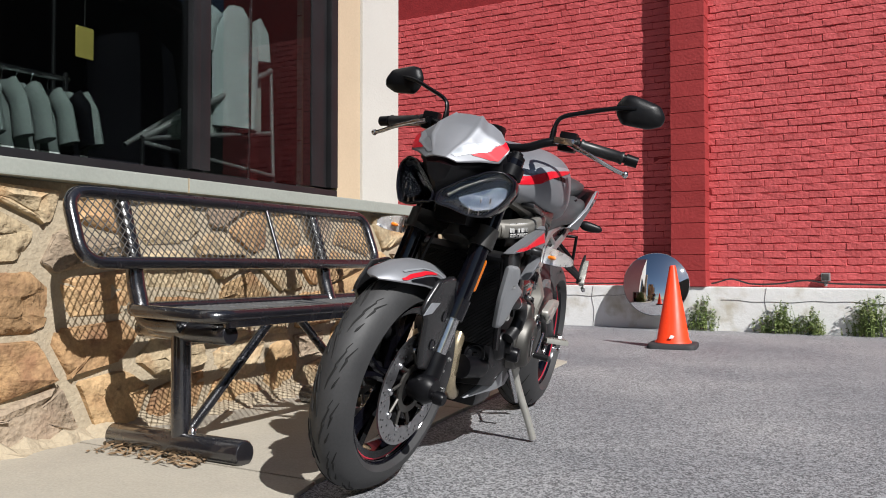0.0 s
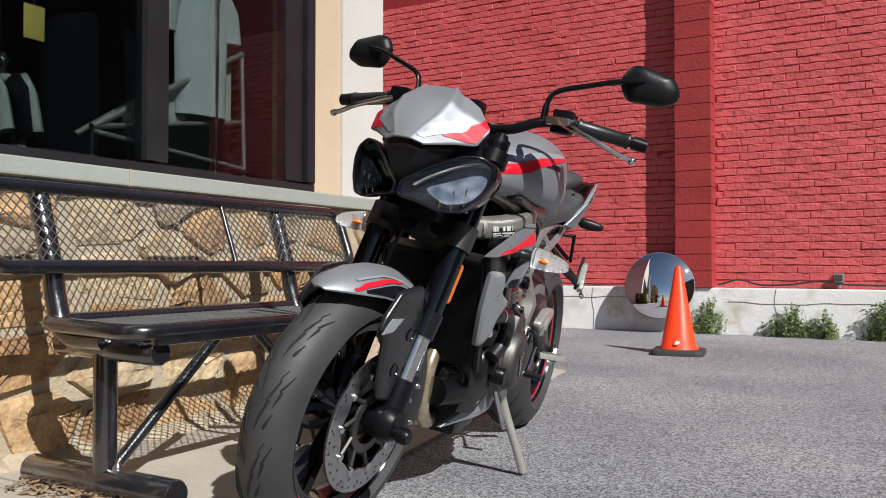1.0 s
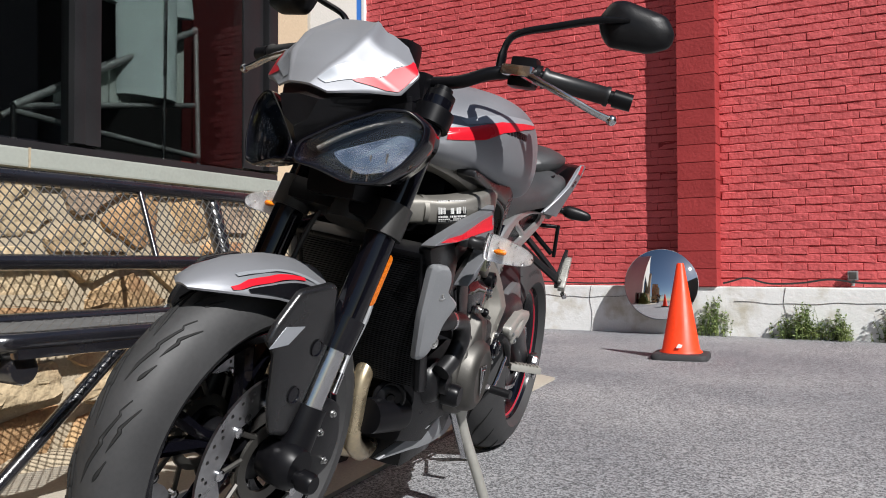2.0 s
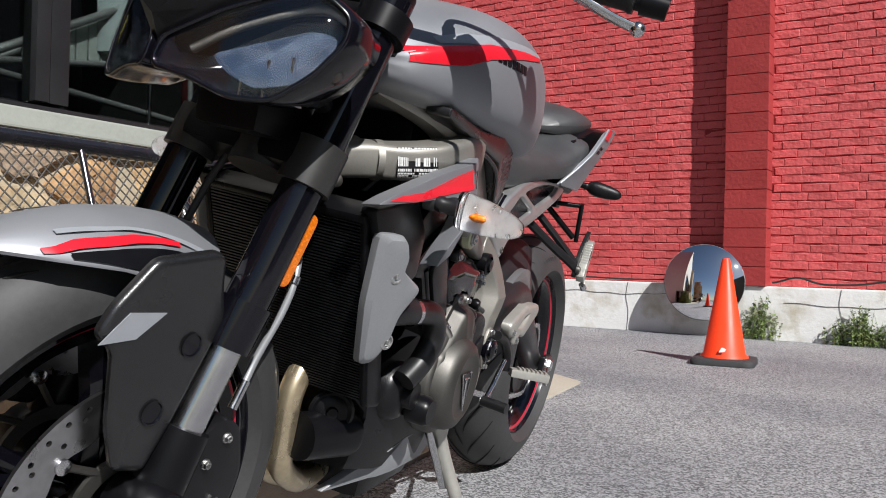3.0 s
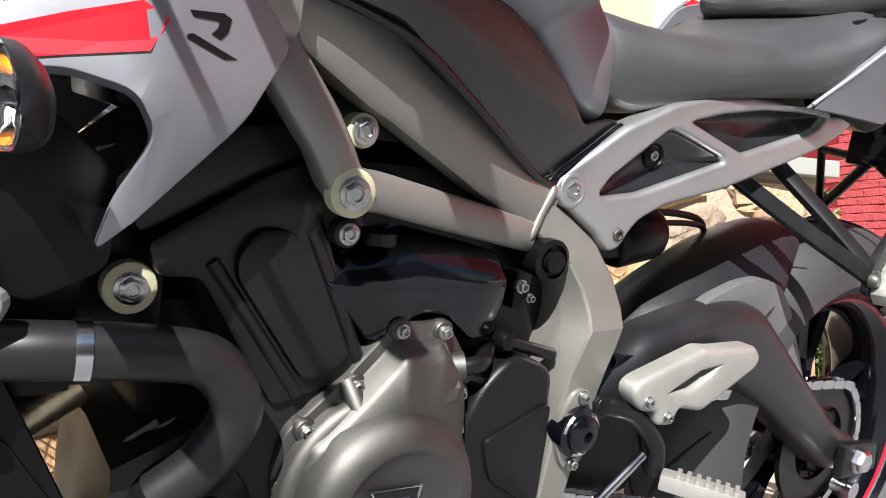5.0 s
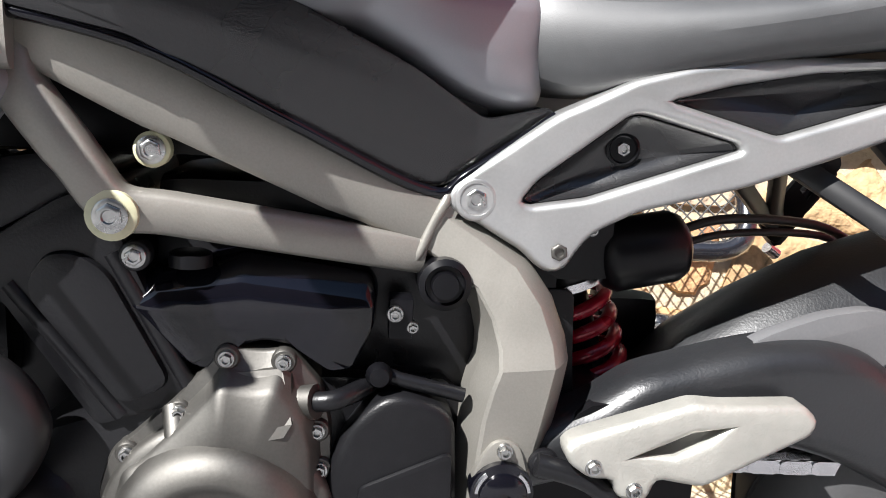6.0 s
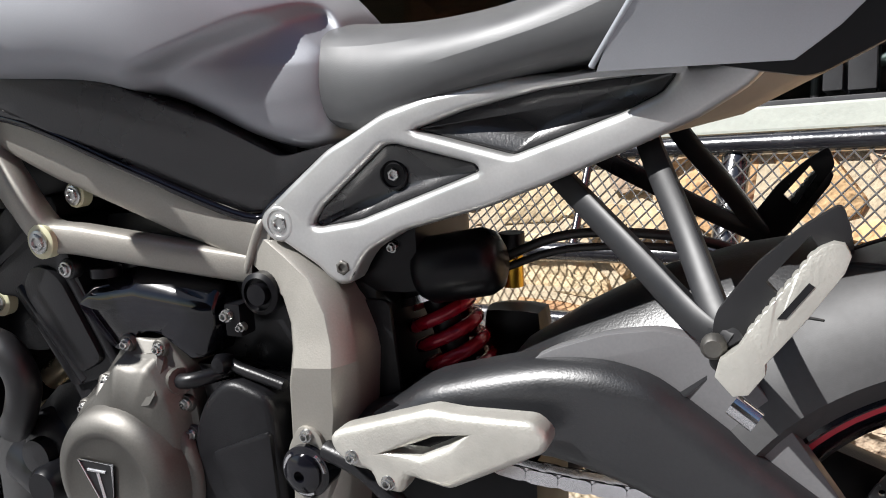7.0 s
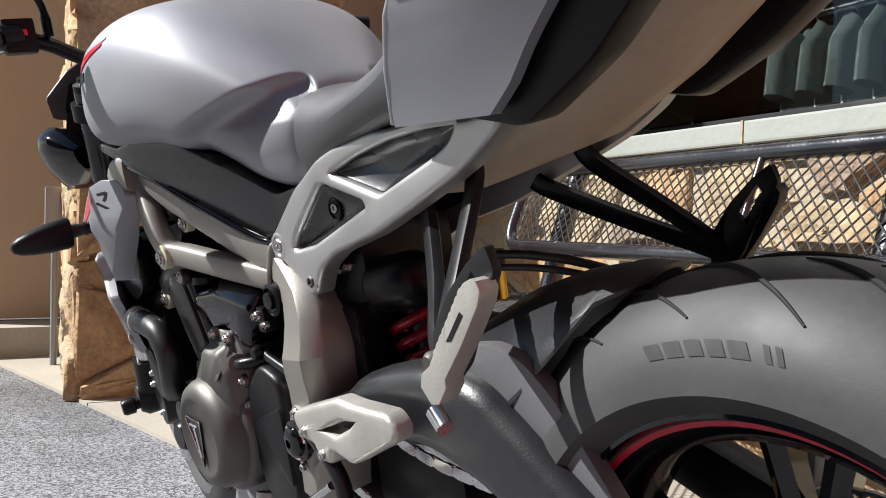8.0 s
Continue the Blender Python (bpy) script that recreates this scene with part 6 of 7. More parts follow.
mp("tail_lamp", shell(bmesh.new(), [(-0.835, [(0, 0.975), (0.065, 0.972), (0.06, 0.945), (0, 0.945)]), (-0.87, [(0, 0.98), (0.05, 0.978), (0.045, 0.955), (0, 0.955)])]), RED, "red tail lamp")

# plate bracket, rear indicators
bracket = mp("plate_bracket", tube(bmesh.new(), curve([(-0.82, 0, 0.935), (-0.90, 0, 0.885), (-0.965, 0, 0.81)], 5), [0.03] * 5 + [0.022] * 6, 8, squash=0.5), BLACK, "black plate bracket")
mp("bracket_box", box((-0.985, -0.045, 0.765), (-0.94, 0.045, 0.845), 0.008), BLACK, "", bracket)
for s in (1, -1):
    mp("bracket_arm", tube(bmesh.new(), [(-0.94, 0.0, 0.775), (-0.975, 0.105 * s, 0.785)], 0.007, 8), BLACK, "", bracket)
    mp("bracket_arm", tube(bmesh.new(), [(-0.95, 0.01 * s, 0.770), (-1.005, 0.10 * s, 0.69)], 0.009, 8), BLACK, "", bracket)
    mp("bracket_side", tube(bmesh.new(), [(-0.975, 0.11 * s, 0.79), (-1.01, 0.11 * s, 0.68)], 0.007, 8), BLACK, "", bracket)
    arm = mp("rear_indicator", tube(bmesh.new(), curve([(-0.945, 0.11 * s, 0.843), (-0.955, 0.13 * s, 0.843), (-0.962, 0.16 * s, 0.840), (-0.97, 0.20 * s, 0.837), (-0.975, 0.215 * s, 0.835)], 4), [0.010] * 3 + [0.016, 0.020, 0.021, 0.022, 0.022, 0.021, 0.020, 0.018, 0.016, 0.014, 0.011, 0.007, 0.003], 12, squash=0.75), TEXTURED, "black-bodied rear indicator")
    mp("indicator_stalk", rod((-0.93, 0.02 * s, 0.848), (-0.947, 0.115 * s, 0.844), 0.009, n=10), BLACK, "", arm)

# passenger footrest hangers
for s in (1, -1):
    mat = HANGER if s > 0 else BLACK
    beam(curve([(-0.452, 0.082, 0.728), (-0.468, 0.092, 0.715), (-0.535, 0.148, 0.668), (-0.582, 0.192, 0.636), (-0.608, 0.206, 0.622)], 4), 0.013, 0.021, mat, "footrest_hanger", "dark passenger footrest hanger", s, 12)
    beam(curve([(-0.528, 0.078, 0.768), (-0.536, 0.088, 0.745), (-0.571, 0.148, 0.688), (-0.598, 0.196, 0.640), (-0.610, 0.206, 0.622)], 4), 0.013, 0.021, mat, "footrest_hanger", "dark passenger footrest hanger", s, 12)
    hub = mp("hanger_foot", plate(rounded([(-0.594, 0.606), (-0.598, 0.644), (-0.624, 0.680), (-0.652, 0.706), (-0.674, 0.721), (-0.681, 0.700), (-0.652, 0.656), (-0.634, 0.622), (-0.608, 0.598)], 0.006), 0.200 * s, 0.209 * s, holes=([(-0.630, 0.668), (-0.656, 0.700), (-0.663, 0.690), (-0.642, 0.655)],), bevel=0.0025), mat, "dark heel plate of the hanger")
    teeth = []
    for k in range(9):
        teeth += [(0.0128, 0.008 + k * 0.0085), (0.0142, 0.0105 + k * 0.0085), (0.0142, 0.0145 + k * 0.0085), (0.0128, 0.0165 + k * 0.0085)]
    bm = plate([(0.012, -0.004), *teeth, (0.012, 0.090), (0.007, 0.098), (0.0, 0.101), (-0.008, 0.097), (-0.012, 0.085), (-0.013, 0.04), (-0.011, 0.0), (-0.016, -0.006), (-0.016, -0.026), (-0.008, -0.034), (0.012, -0.030), (0.017, -0.018)], -0.011, 0.011, bevel=0.002)
    place = Matrix.Translation((-0.624, 0.219 * s, 0.622)) @ Matrix.Rotation(radians(4 * s), 4, "X") @ Matrix.Rotation(radians(-35), 4, "Y") @ Matrix.Diagonal((0.85, 0.9, 0.90, 1))
    bm.transform(place)
    peg = mp("passenger_peg", bm, PEG if s > 0 else CASE_DARK, "folded cast footpeg")
    # slot's shade laid on as a dark sheet; the peg itself is uncut
    slot = plate([(0.004, 0.032), (0.003, 0.066), (-0.002, 0.066), (-0.001, 0.036)], 0.0108 * s, 0.0116 * s)
    slot.transform(place)
    mp("peg_slot", slot, CASE_DARK, "", peg, False)
    mp("peg_spring", rod((-0.612, 0.228 * s, 0.588), (-0.628, 0.232 * s, 0.578), 0.008, n=10), CHROME, "", peg)
    mp("peg_pin", lathe(bmesh.new(), [(0, 0), (0.009, 0), (0.009, 0.006), (0.006, 0.010), (0, 0.010)] if s > 0 else [(0, -0.010), (0.006, -0.010), (0.009, -0.006), (0.009, 0), (0, 0)], Matrix.Translation((-0.598, 0.209 * s, 0.622)), 14), CASE, "", peg)

# swingarm, chain, hugger, shock
arm_line = [(-0.20, 0.475), (-0.29, 0.508), (-0.325, 0.535), (-0.405, 0.557), (-0.45, 0.567), (-0.50, 0.569), (-0.541, 0.559), (-0.571, 0.538), (-0.64, 0.487), (-0.80, 0.375), (-0.86, 0.355), (-0.865, 0.315), (-0.80, 0.300), (-0.70, 0.355), (-0.60, 0.415), (-0.52, 0.455), (-0.44, 0.475), (-0.36, 0.46), (-0.30, 0.44), (-0.20, 0.415)]
swing = mp("swingarm", cushion(rounded(arm_line, 0.03, 3), 0.078, 0.130, 0.026, 0.030), SWING, "grained black swingarm")
mp("arm_right", plate(rounded([(-0.20, 0.475), (-0.36, 0.50), (-0.55, 0.47), (-0.84, 0.365), (-0.855, 0.32), (-0.81, 0.30), (-0.55, 0.40), (-0.30, 0.42), (-0.20, 0.415)], 0.02, 4), -0.138, -0.098, bevel=0.012), TEXTURED, "", swing)
mp("cross_tube", rod((-0.30, -0.12, 0.475), (-0.30, 0.12, 0.475), 0.035), CASE_DARK, "", swing)
mp("axle_block", plate(rounded([(-0.77, 0.365), (-0.86, 0.36), (-0.87, 0.315), (-0.77, 0.31)], 0.01), 0.135, 0.150, bevel=0.004), CASE_DARK, "", swing)
mp("axle_nut", lathe(bmesh.new(), [(0, 0.14), (0.02, 0.14), (0.02, 0.158), (0.015, 0.164), (0, 0.164)], Matrix.Translation((-0.81, 0, 0.337)), 6), CHROME, "", swing)
mp("paddock_bobbin", lathe(bmesh.new(), [(0, 0.138), (0.012, 0.138), (0.009, 0.15), (0.009, 0.158), (0.014, 0.162), (0.014, 0.168), (0, 0.168)], Matrix.Translation((-0.78, 0, 0.300)), 16), CHROME, "", swing)
loops = []
for x, z, half, dep in ((-0.690, 0.662, 0.03, 0.004), (-0.655, 0.663, 0.066, 0.022), (-0.60, 0.653, 0.092, 0.075), (-0.53, 0.630, 0.100, 0.120), (-0.46, 0.592, 0.100, 0.110), (-0.40, 0.552, 0.094, 0.085), (-0.36, 0.505, 0.08, 0.05)):
    pts = [Vector((x, 0.01 + half * t, z - dep * abs(t) ** 2.2)) for t in (-1 + k / 6 for k in range(13))]
    loops.append(pts + [p - Vector((0, 0, 0.004)) for p in pts[::-1]])
hugger = mp("hugger", rings(bmesh.new(), loops), SWING, "black rear hugger")
side_plate("hugger_side", [(-0.395, 0.540), (-0.45, 0.572), (-0.50, 0.590), (-0.545, 0.597), (-0.585, 0.588), (-0.62, 0.558), (-0.662, 0.500), (-0.700, 0.445), (-0.715, 0.415), (-0.695, 0.412), (-0.637, 0.474), (-0.589, 0.505), (-0.545, 0.548), (-0.50, 0.556), (-0.45, 0.552)], 0.086, 0.104, GUARD, "grey chain guard", 0.004, both=False)
chain_r = 0.098
loop_pts = [(-0.135, 0.445), (-0.30, 0.460), (-0.45, 0.44), (-0.79, 0.337 + chain_r), (-0.87, 0.337 + 0.078), (-0.81 - chain_r, 0.337), (-0.87, 0.337 - 0.078), (-0.79, 0.337 - chain_r), (-0.45, 0.29), (-0.135, 0.375)]
path = curve([(x, 0.085, z) for x, z in loop_pts], 14, closed=True)
lengths = [(path[i] - path[i - 1]).length for i in range(len(path))]
step, total = 0.0159, sum(lengths)
chain = mp("chain", bmesh.new(), CHROME, "steel drive chain")
bm = bmesh.new()
n_link = int(total / step)
acc, i, seg = 0.0, 0, path[1:] + path[:1]
spots = []
for k in range(n_link):
    want = k * step
    while acc + (seg[i % len(path)] - path[i % len(path)]).length < want:
        acc += (seg[i % len(path)] - path[i % len(path)]).length
        i += 1
    a, b = path[i % len(path)], seg[i % len(path)]
    spots.append((a + (b - a) * ((want - acc) / max((b - a).length, 1e-6)), (b - a).normalized()))
for k, (p, way) in enumerate(spots):
    ang = math.atan2(way.z, way.x)
    m = Matrix.Translation(p) @ Matrix.Rotation(-ang, 4, "Y")
    wide = 0.0088 if k % 2 else 0.0068
    out = [(-0.010 + 0.0068 * math.cos(t), 0.0068 * math.sin(t)) for t in (math.pi / 2 + j * math.pi / 5 for j in range(6))]
    out += [(0.010 + 0.0068 * math.cos(t), 0.0068 * math.sin(t)) for t in (-math.pi / 2 + j * math.pi / 5 for j in range(6))]
    for s in (1, -1):
        plate(out, s * wide, s * (wide + 0.0018), bm=bm, m=m)
old = chain.data
bm.to_mesh(old)
bm.free()
mp("rear_sprocket", ring_of(bmesh.new(), [(0.10, 0.080), (0.10, 0.088), (0.06, 0.088), (0.06, 0.080)], Matrix.Translation((-0.81, 0, 0.337)), 48), CASE_DARK)
shock_a, shock_b = Vector((-0.263, -0.005, 0.665)), Vector((-0.323, -0.005, 0.49))
axis = (shock_b - shock_a)
shock = mp("shock_absorber", rod(shock_a, shock_b, 0.017, n=16), CASE_DARK, "rear shock with red spring")
helix, u = [], axis.normalized()
e1 = u.cross(Vector((0, 1, 0))).normalized()
e2 = u.cross(e1)
for k in range(121):
    t = k / 120
    a = t * math.tau * 4.2
    helix.append(shock_a + axis * (0.47 + 0.51 * t) + 0.034 * (math.cos(a) * e1 + math.sin(a) * e2))
mp("spring", tube(bmesh.new(), helix, 0.0075, 10), SPRING, "dark red coil spring", shock)
mp("spring_seat", rod(shock_a + axis * 0.40, shock_a + axis * 0.445, 0.042, n=24), CHROME, "", shock)
mp("preload_ring", rod(shock_a + axis * 0.02, shock_a + axis * 0.40, 0.039, n=16), CASE_DARK, "", shock)
mp("reservoir", tube(bmesh.new(), [(-0.298, 0.05, 0.624), (-0.303, 0.05, 0.625), (-0.313, 0.05, 0.627), (-0.37, 0.045, 0.637), (-0.38, 0.045, 0.639), (-0.386, 0.045, 0.640)], [0.018, 0.028, 0.034, 0.034, 0.029, 0.018], 24), BLACK, "black shock reservoir", shock)
mp("fluid_pot", rod((-0.345, -0.10, 0.575), (-0.345, -0.10, 0.617), 0.0125, n=18), GOLD, "amber fluid pot", shock)
mp("pot_cap", rod((-0.345, -0.10, 0.616), (-0.345, -0.10, 0.638), 0.015, n=18), BLACK, "", shock)
# black filler panels: shade behind the pivot plate put in as colour
mp("rear_inner_panel", box((-0.31, -0.07, 0.605), (-0.20, 0.075, 0.70), 0.02), BLACK)
mp("rear_inner_panel", box((-0.262, -0.07, 0.46), (-0.20, 0.075, 0.63), 0.02), BLACK)
# black sheet added to fill the dark gap beside the shock
mp("shock_guard", plate(rounded([(-0.24, 0.45), (-0.24, 0.60), (-0.275, 0.60), (-0.278, 0.55), (-0.285, 0.47)], 0.01), 0.070, 0.076, bevel=0.002), TEXTURED, "added black filler sheet beside the shock")
for x, z in ((-0.258, 0.648), (-0.285, 0.655)):
    bolt(x, 0.079, z, 0.0055)
mp("cable", tube(bmesh.new(), curve([(-0.37, 0.0, 0.63), (-0.44, -0.01, 0.655), (-0.55, -0.02, 0.652), (-0.63, -0.06, 0.62)], 6), 0.005, 8), CABLE, "black cable over the swingarm")
mp("cable", tube(bmesh.new(), curve([(-0.37, 0.01, 0.62), (-0.44, 0.0, 0.642), (-0.55, -0.01, 0.643), (-0.62, -0.06, 0.61)], 6), 0.004, 8), CABLE)

# rider's foot controls and side stand
guard_line = [(-0.252, 0.492), (-0.262, 0.500), (-0.358, 0.531), (-0.385, 0.529), (-0.452, 0.531), (-0.466, 0.518), (-0.462, 0.504), (-0.373, 0.457), (-0.332, 0.464), (-0.326, 0.445), (-0.300, 0.447), (-0.295, 0.464), (-0.276, 0.464), (-0.257, 0.477)]
heel = mp("heel_guard", cushion(rounded(guard_line, 0.006, 2), 0.148, 0.172, 0.0075, 0.007, ([(-0.311, 0.484), (-0.336, 0.494), (-0.360, 0.505), (-0.389, 0.510), (-0.374, 0.499), (-0.346, 0.485)],)), PEG, "pale cast heel guard")
for x, z in ((-0.277, 0.476), (-0.313, 0.456)):
    bolt(x, 0.170, z, 0.0075, parent=heel)
hang = mp("foot_hanger", tube(bmesh.new(), curve([(-0.235, 0.15, 0.468), (-0.28, 0.155, 0.455), (-0.32, 0.158, 0.42), (-0.325, 0.16, 0.385)], 5), 0.010, 10), CASE_DARK, "dark foot control hanger")
bolt(-0.244, 0.142, 0.463, 0.0115, parent=hang, mat=CASE_DARK, ring=0.0135)
bm = bmesh.new()
add_box(bm, (-0.013, 0.0, -0.008), (0.013, 0.088, 0.010), 0.004)
peg_place = Matrix.Translation((-0.322, 0.172, 0.385)) @ Matrix.Rotation(radians(32), 4, "Z")
bm.transform(peg_place)
rider_peg = mp("rider_peg", bm, PEG, "bright knurled footpeg")
for k in range(7):
    bm = box((-0.012, 0.016 + k * 0.010, 0.009), (0.012, 0.021 + k * 0.010, 0.014), 0.001)
    bm.transform(peg_place)
    mp("tooth", bm, PEG, "", rider_peg)
mp("gear_lever", tube(bmesh.new(), [(-0.30, 0.16, 0.41), (-0.23, 0.165, 0.365), (-0.19, 0.165, 0.335), (-0.175, 0.165, 0.345)], 0.0055, 8), CHROME, "gear lever")
mp("lever_rubber", rod((-0.178, 0.165, 0.342), (-0.168, 0.22, 0.342), 0.011, n=12), RUBBER, "black rubber toe piece")
stand = mp("side_stand", tube(bmesh.new(), curve([(-0.045, 0.125, 0.315), (-0.055, 0.15, 0.25), (-0.075, 0.205, 0.14), (-0.09, 0.235, 0.075)], 5), [0.018] * 3 + [0.0125] * 13, 14), PEG, "silver side stand")
foot = box((-0.125, 0.215, 0.045), (-0.055, 0.275, 0.056), 0.004)
foot.transform(Matrix.Translation((-0.09, 0.24, 0.05)) @ Matrix.Rotation(LEAN, 4, "X") @ Matrix.Translation((0.09, -0.245, -0.044)))
mp("stand_foot", foot, PEG, "flat stand foot", stand)
mp("stand_spring", rod((-0.02, 0.118, 0.30), (-0.06, 0.16, 0.19), 0.008, n=10), CHROME, "", stand)


# ---- bench ----
bench = thing("bench", "black coated steel mesh bench on two pedestals before the wall", "bench")
B0, B1 = 1.515, 3.115


def expanded_mesh(origin, along, up, length, height, wide=0.028, tall=0.034, r=0.0027):
    """Diamond mesh of bent strands between two edges."""
    bm = bmesh.new()
    o, a, u = Vector(origin), Vector(along).normalized(), Vector(up).normalized()
    rows = int(height / (tall / 2))
    cols = int(length / (wide / 2))
    for j in range(rows + 1):
        pts = []
        for i in range(cols + 1):
            z = j * tall / 2 + (tall * 0.25 if (i + j) % 2 else -tall * 0.25)
            pts.append(o + a * (i * wide / 2) + u * min(max(z, 0), height))
        tube(bm, pts, r, 6)
    return bm


def frame_loop(corners, r, radius):
    """A closed round bar through rounded corners lying in one plane."""
    out, n = [], len(corners)
    for i in range(n):
        a, b, c = (Vector(corners[j % n]) for j in (i - 1, i, i + 1))
        p, q = b + (a - b).normalized() * radius, b + (c - b).normalized() * radius
        for s in range(7):
            t = s / 6
            out.append((1 - t) ** 2 * p + 2 * t * (1 - t) * b + t * t * q)
    return tube(bmesh.new(), out, r, 12, closed=True)


low, high = Vector((-1.312, 0, 0.612)), Vector((-1.395, 0, 0.835))
tilt_up = (high - low)
part("back_frame", frame_loop([(low.x, B0 + 0.02, low.z), (low.x, B1 - 0.02, low.z), (high.x, B1 - 0.02, high.z), (high.x, B0 + 0.02, high.z)], 0.021, 0.075), BENCH, bench, "black backrest frame with rounded corners")
part("back_mesh", expanded_mesh((low.x, B0 + 0.02, low.z), (0, 1, 0), tilt_up, B1 - B0 - 0.04, tilt_up.length), BENCH_MESH, bench, "black diamond expanded mesh, wires greyed for sun glints")
part("back_strap", rod((low.x + 0.004, 2.42, low.z), (high.x + 0.004, 2.42, high.z), 0.009, n=8), BENCH, bench)
seat_z = 0.445
S0, S1 = 1.69, 2.96
part("seat_frame", frame_loop([(-1.315, S0, seat_z + 0.02), (-1.315, S1, seat_z + 0.02), (-0.93, S1, seat_z + 0.005), (-0.93, S0, seat_z + 0.005)], 0.021, 0.075), BENCH, bench, "black seat frame")
part("seat_mesh", expanded_mesh((-1.315, S0, seat_z + 0.02), (0, 1, 0), (0.385, 0, -0.015), S1 - S0, 0.385), BENCH_MESH, bench, "black diamond expanded mesh, wires greyed for sun glints")
part("seat_apron", box((-0.945, S0 + 0.05, seat_z - 0.03), (-0.915, S1 - 0.05, seat_z + 0.022), 0.012), BENCH, bench)
for y in (1.77, 2.75):
    part("foot_tube", tube(bmesh.new(), [(-1.46, y, 0.044), (-1.455, y, 0.044), (-0.885, y, 0.044), (-0.88, y, 0.044)], [0.036, 0.04, 0.04, 0.036], 18), BENCH, bench, "black ground tube")
    part("post", rod((-1.15, y, 0.05), (-1.15, y, 0.40), 0.031, n=18), BENCH, bench, "black pedestal post")
    part("cross_tube", tube(bmesh.new(), [(-1.33, y, 0.405), (-1.325, y, 0.405), (-0.945, y, 0.395), (-0.94, y, 0.395)], [0.03, 0.034, 0.034, 0.03], 16), BENCH, bench)
    inner = y + (0.42 if y < 2 else -0.42)
    part("brace", rod((-1.15, y + (0.03 if y < 2 else -0.03), 0.075), (-1.15, inner, 0.415), 0.017, n=12), BENCH, bench, "slanting brace")
    part("back_support", tube(bmesh.new(), curve([(-1.12, y - 0.02, 0.42), (-1.28, y - 0.02, 0.43), (-1.330, y - 0.02, 0.52), (-1.352, y - 0.02, 0.62), (-1.42, y - 0.02, 0.83)], 6), 0.029, 12), BENCH, bench, "bent back support")
    part("anchor_bolt", lathe(bmesh.new(), [(0, 0), (0.014, 0), (0.014, 0.008), (0.007, 0.018), (0, 0.018)], Matrix.Translation((-1.10, y, 0.082)) @ Matrix.Rotation(radians(90), 4, "X"), 10), CHROME, bench)
for y in (B0 + 0.24, 2.26, B1 - 0.24):
    part("seat_strap", rod((-1.31, y, seat_z + 0.012), (-0.94, y, seat_z - 0.003), 0.009, n=8), BENCH, bench)

# dry leaves and mulch by the bench foot
bm = bmesh.new()
for k in range(190):
    x, y = random.uniform(-1.45, -0.98), 1.715 + random.gauss(0, 0.035)
    s = random.uniform(0.006, 0.022)
    a = random.uniform(0, math.pi)
    m = Matrix.Translation((x, y, 0.016 + random.uniform(0, 0.008))) @ Euler((random.uniform(-0.4, 0.4), random.uniform(-0.4, 0.4), a)).to_matrix().to_4x4()
    v = [bm.verts.new(m @ Vector(p)) for p in ((-s, -s * 0.25, 0), (s, -s * 0.2, 0), (s * 0.9, s * 0.3, 0.002), (-s * 0.8, s * 0.25, 0.001))]
    bm.faces.new(v)
tagged(mesh_object("leaf_litter", bm, SOIL, False), "dry brown leaf litter on the concrete", "litter", "", "stuff")

# ---- traffic cone ----
cone = thing("traffic_cone", "orange traffic cone on a black rubber base", "traffic cone", m=Matrix.Translation((-0.69, 6.07, 0)))
bm = bmesh.new()
prof = [(0.135, 0.035), (0.132, 0.05), (0.118, 0.06), (0.024, 0.60), (0.018, 0.61), (0.012, 0.606)]
lathe(bm, prof, Matrix.Rotation(radians(90), 4, "X"), 40)
part("body", bm, CONE, cone, "glossy orange cone body")
bm = bmesh.new()
outline = rounded([(-0.175, -0.175), (0.175, -0.175), (0.175, 0.175), (-0.175, 0.175)], 0.06, 5)
rings(bm, [[Vector((x * k, y * k, z)) for x, y in outline] for k, z in ((1, 0.002), (1.0, 0.025), (0.96, 0.036), (0.8, 0.04))])
bm.transform(Matrix.Rotation(radians(8), 4, "Z"))
part("base", bm, CONE_BASE, cone, "black rubber base")
bm = plate(rounded([(-0.02, 0.0), (0.012, 0.004), (0.022, 0.022), (-0.005, 0.03)], 0.006), 0, 0.001)
bm.transform(Matrix.Translation((0.02, -0.131, 0.075)) @ Matrix.Rotation(radians(-10), 4, "X"))
part("scuff", bm, WHITE, cone, "pale scuffed patch", False)

# ---- convex mirror leaning on the wall base ----
cm = Matrix.Translation((-1.265, 7.74, 0.445)) @ Matrix.Rotation(radians(14), 4, "Z") @ Matrix.Rotation(radians(-13), 4, "X")
dome = thing("convex_mirror", "round convex traffic mirror leaning on the white base", "mirror", m=cm)
R, sphere = 0.305, 0.76
bm = bmesh.new()
drop = sphere - math.sqrt(sphere ** 2 - R ** 2)
prof = [(0, -0.02)] + [(R * k / 16, -0.02 + (sphere - math.sqrt(sphere ** 2 - (R * k / 16) ** 2))) for k in range(1, 17)] + [(R, drop), (0, drop + 0.001)]
lathe(bm, prof, None, 64)
part("mirror_face", bm, MIRROR, dome, "bright convex mirror face")
part("rim", ring_of(bmesh.new(), [(R + 0.003, drop - 0.016), (R + 0.004, drop + 0.01), (R - 0.003, drop + 0.012), (R - 0.003, drop - 0.014)], None, 64), PIPE, dome, "thin grey rim")
part("back", lathe(bmesh.new(), [(0, drop + 0.012), (R * 0.98, drop + 0.012), (R * 0.9, drop + 0.03), (0, drop + 0.05)], None, 40), CABLE, dome)

# ---- socket box and cables over the base ----
socket = thing("socket_box", "small grey outlet box on the red wall", "socket box")
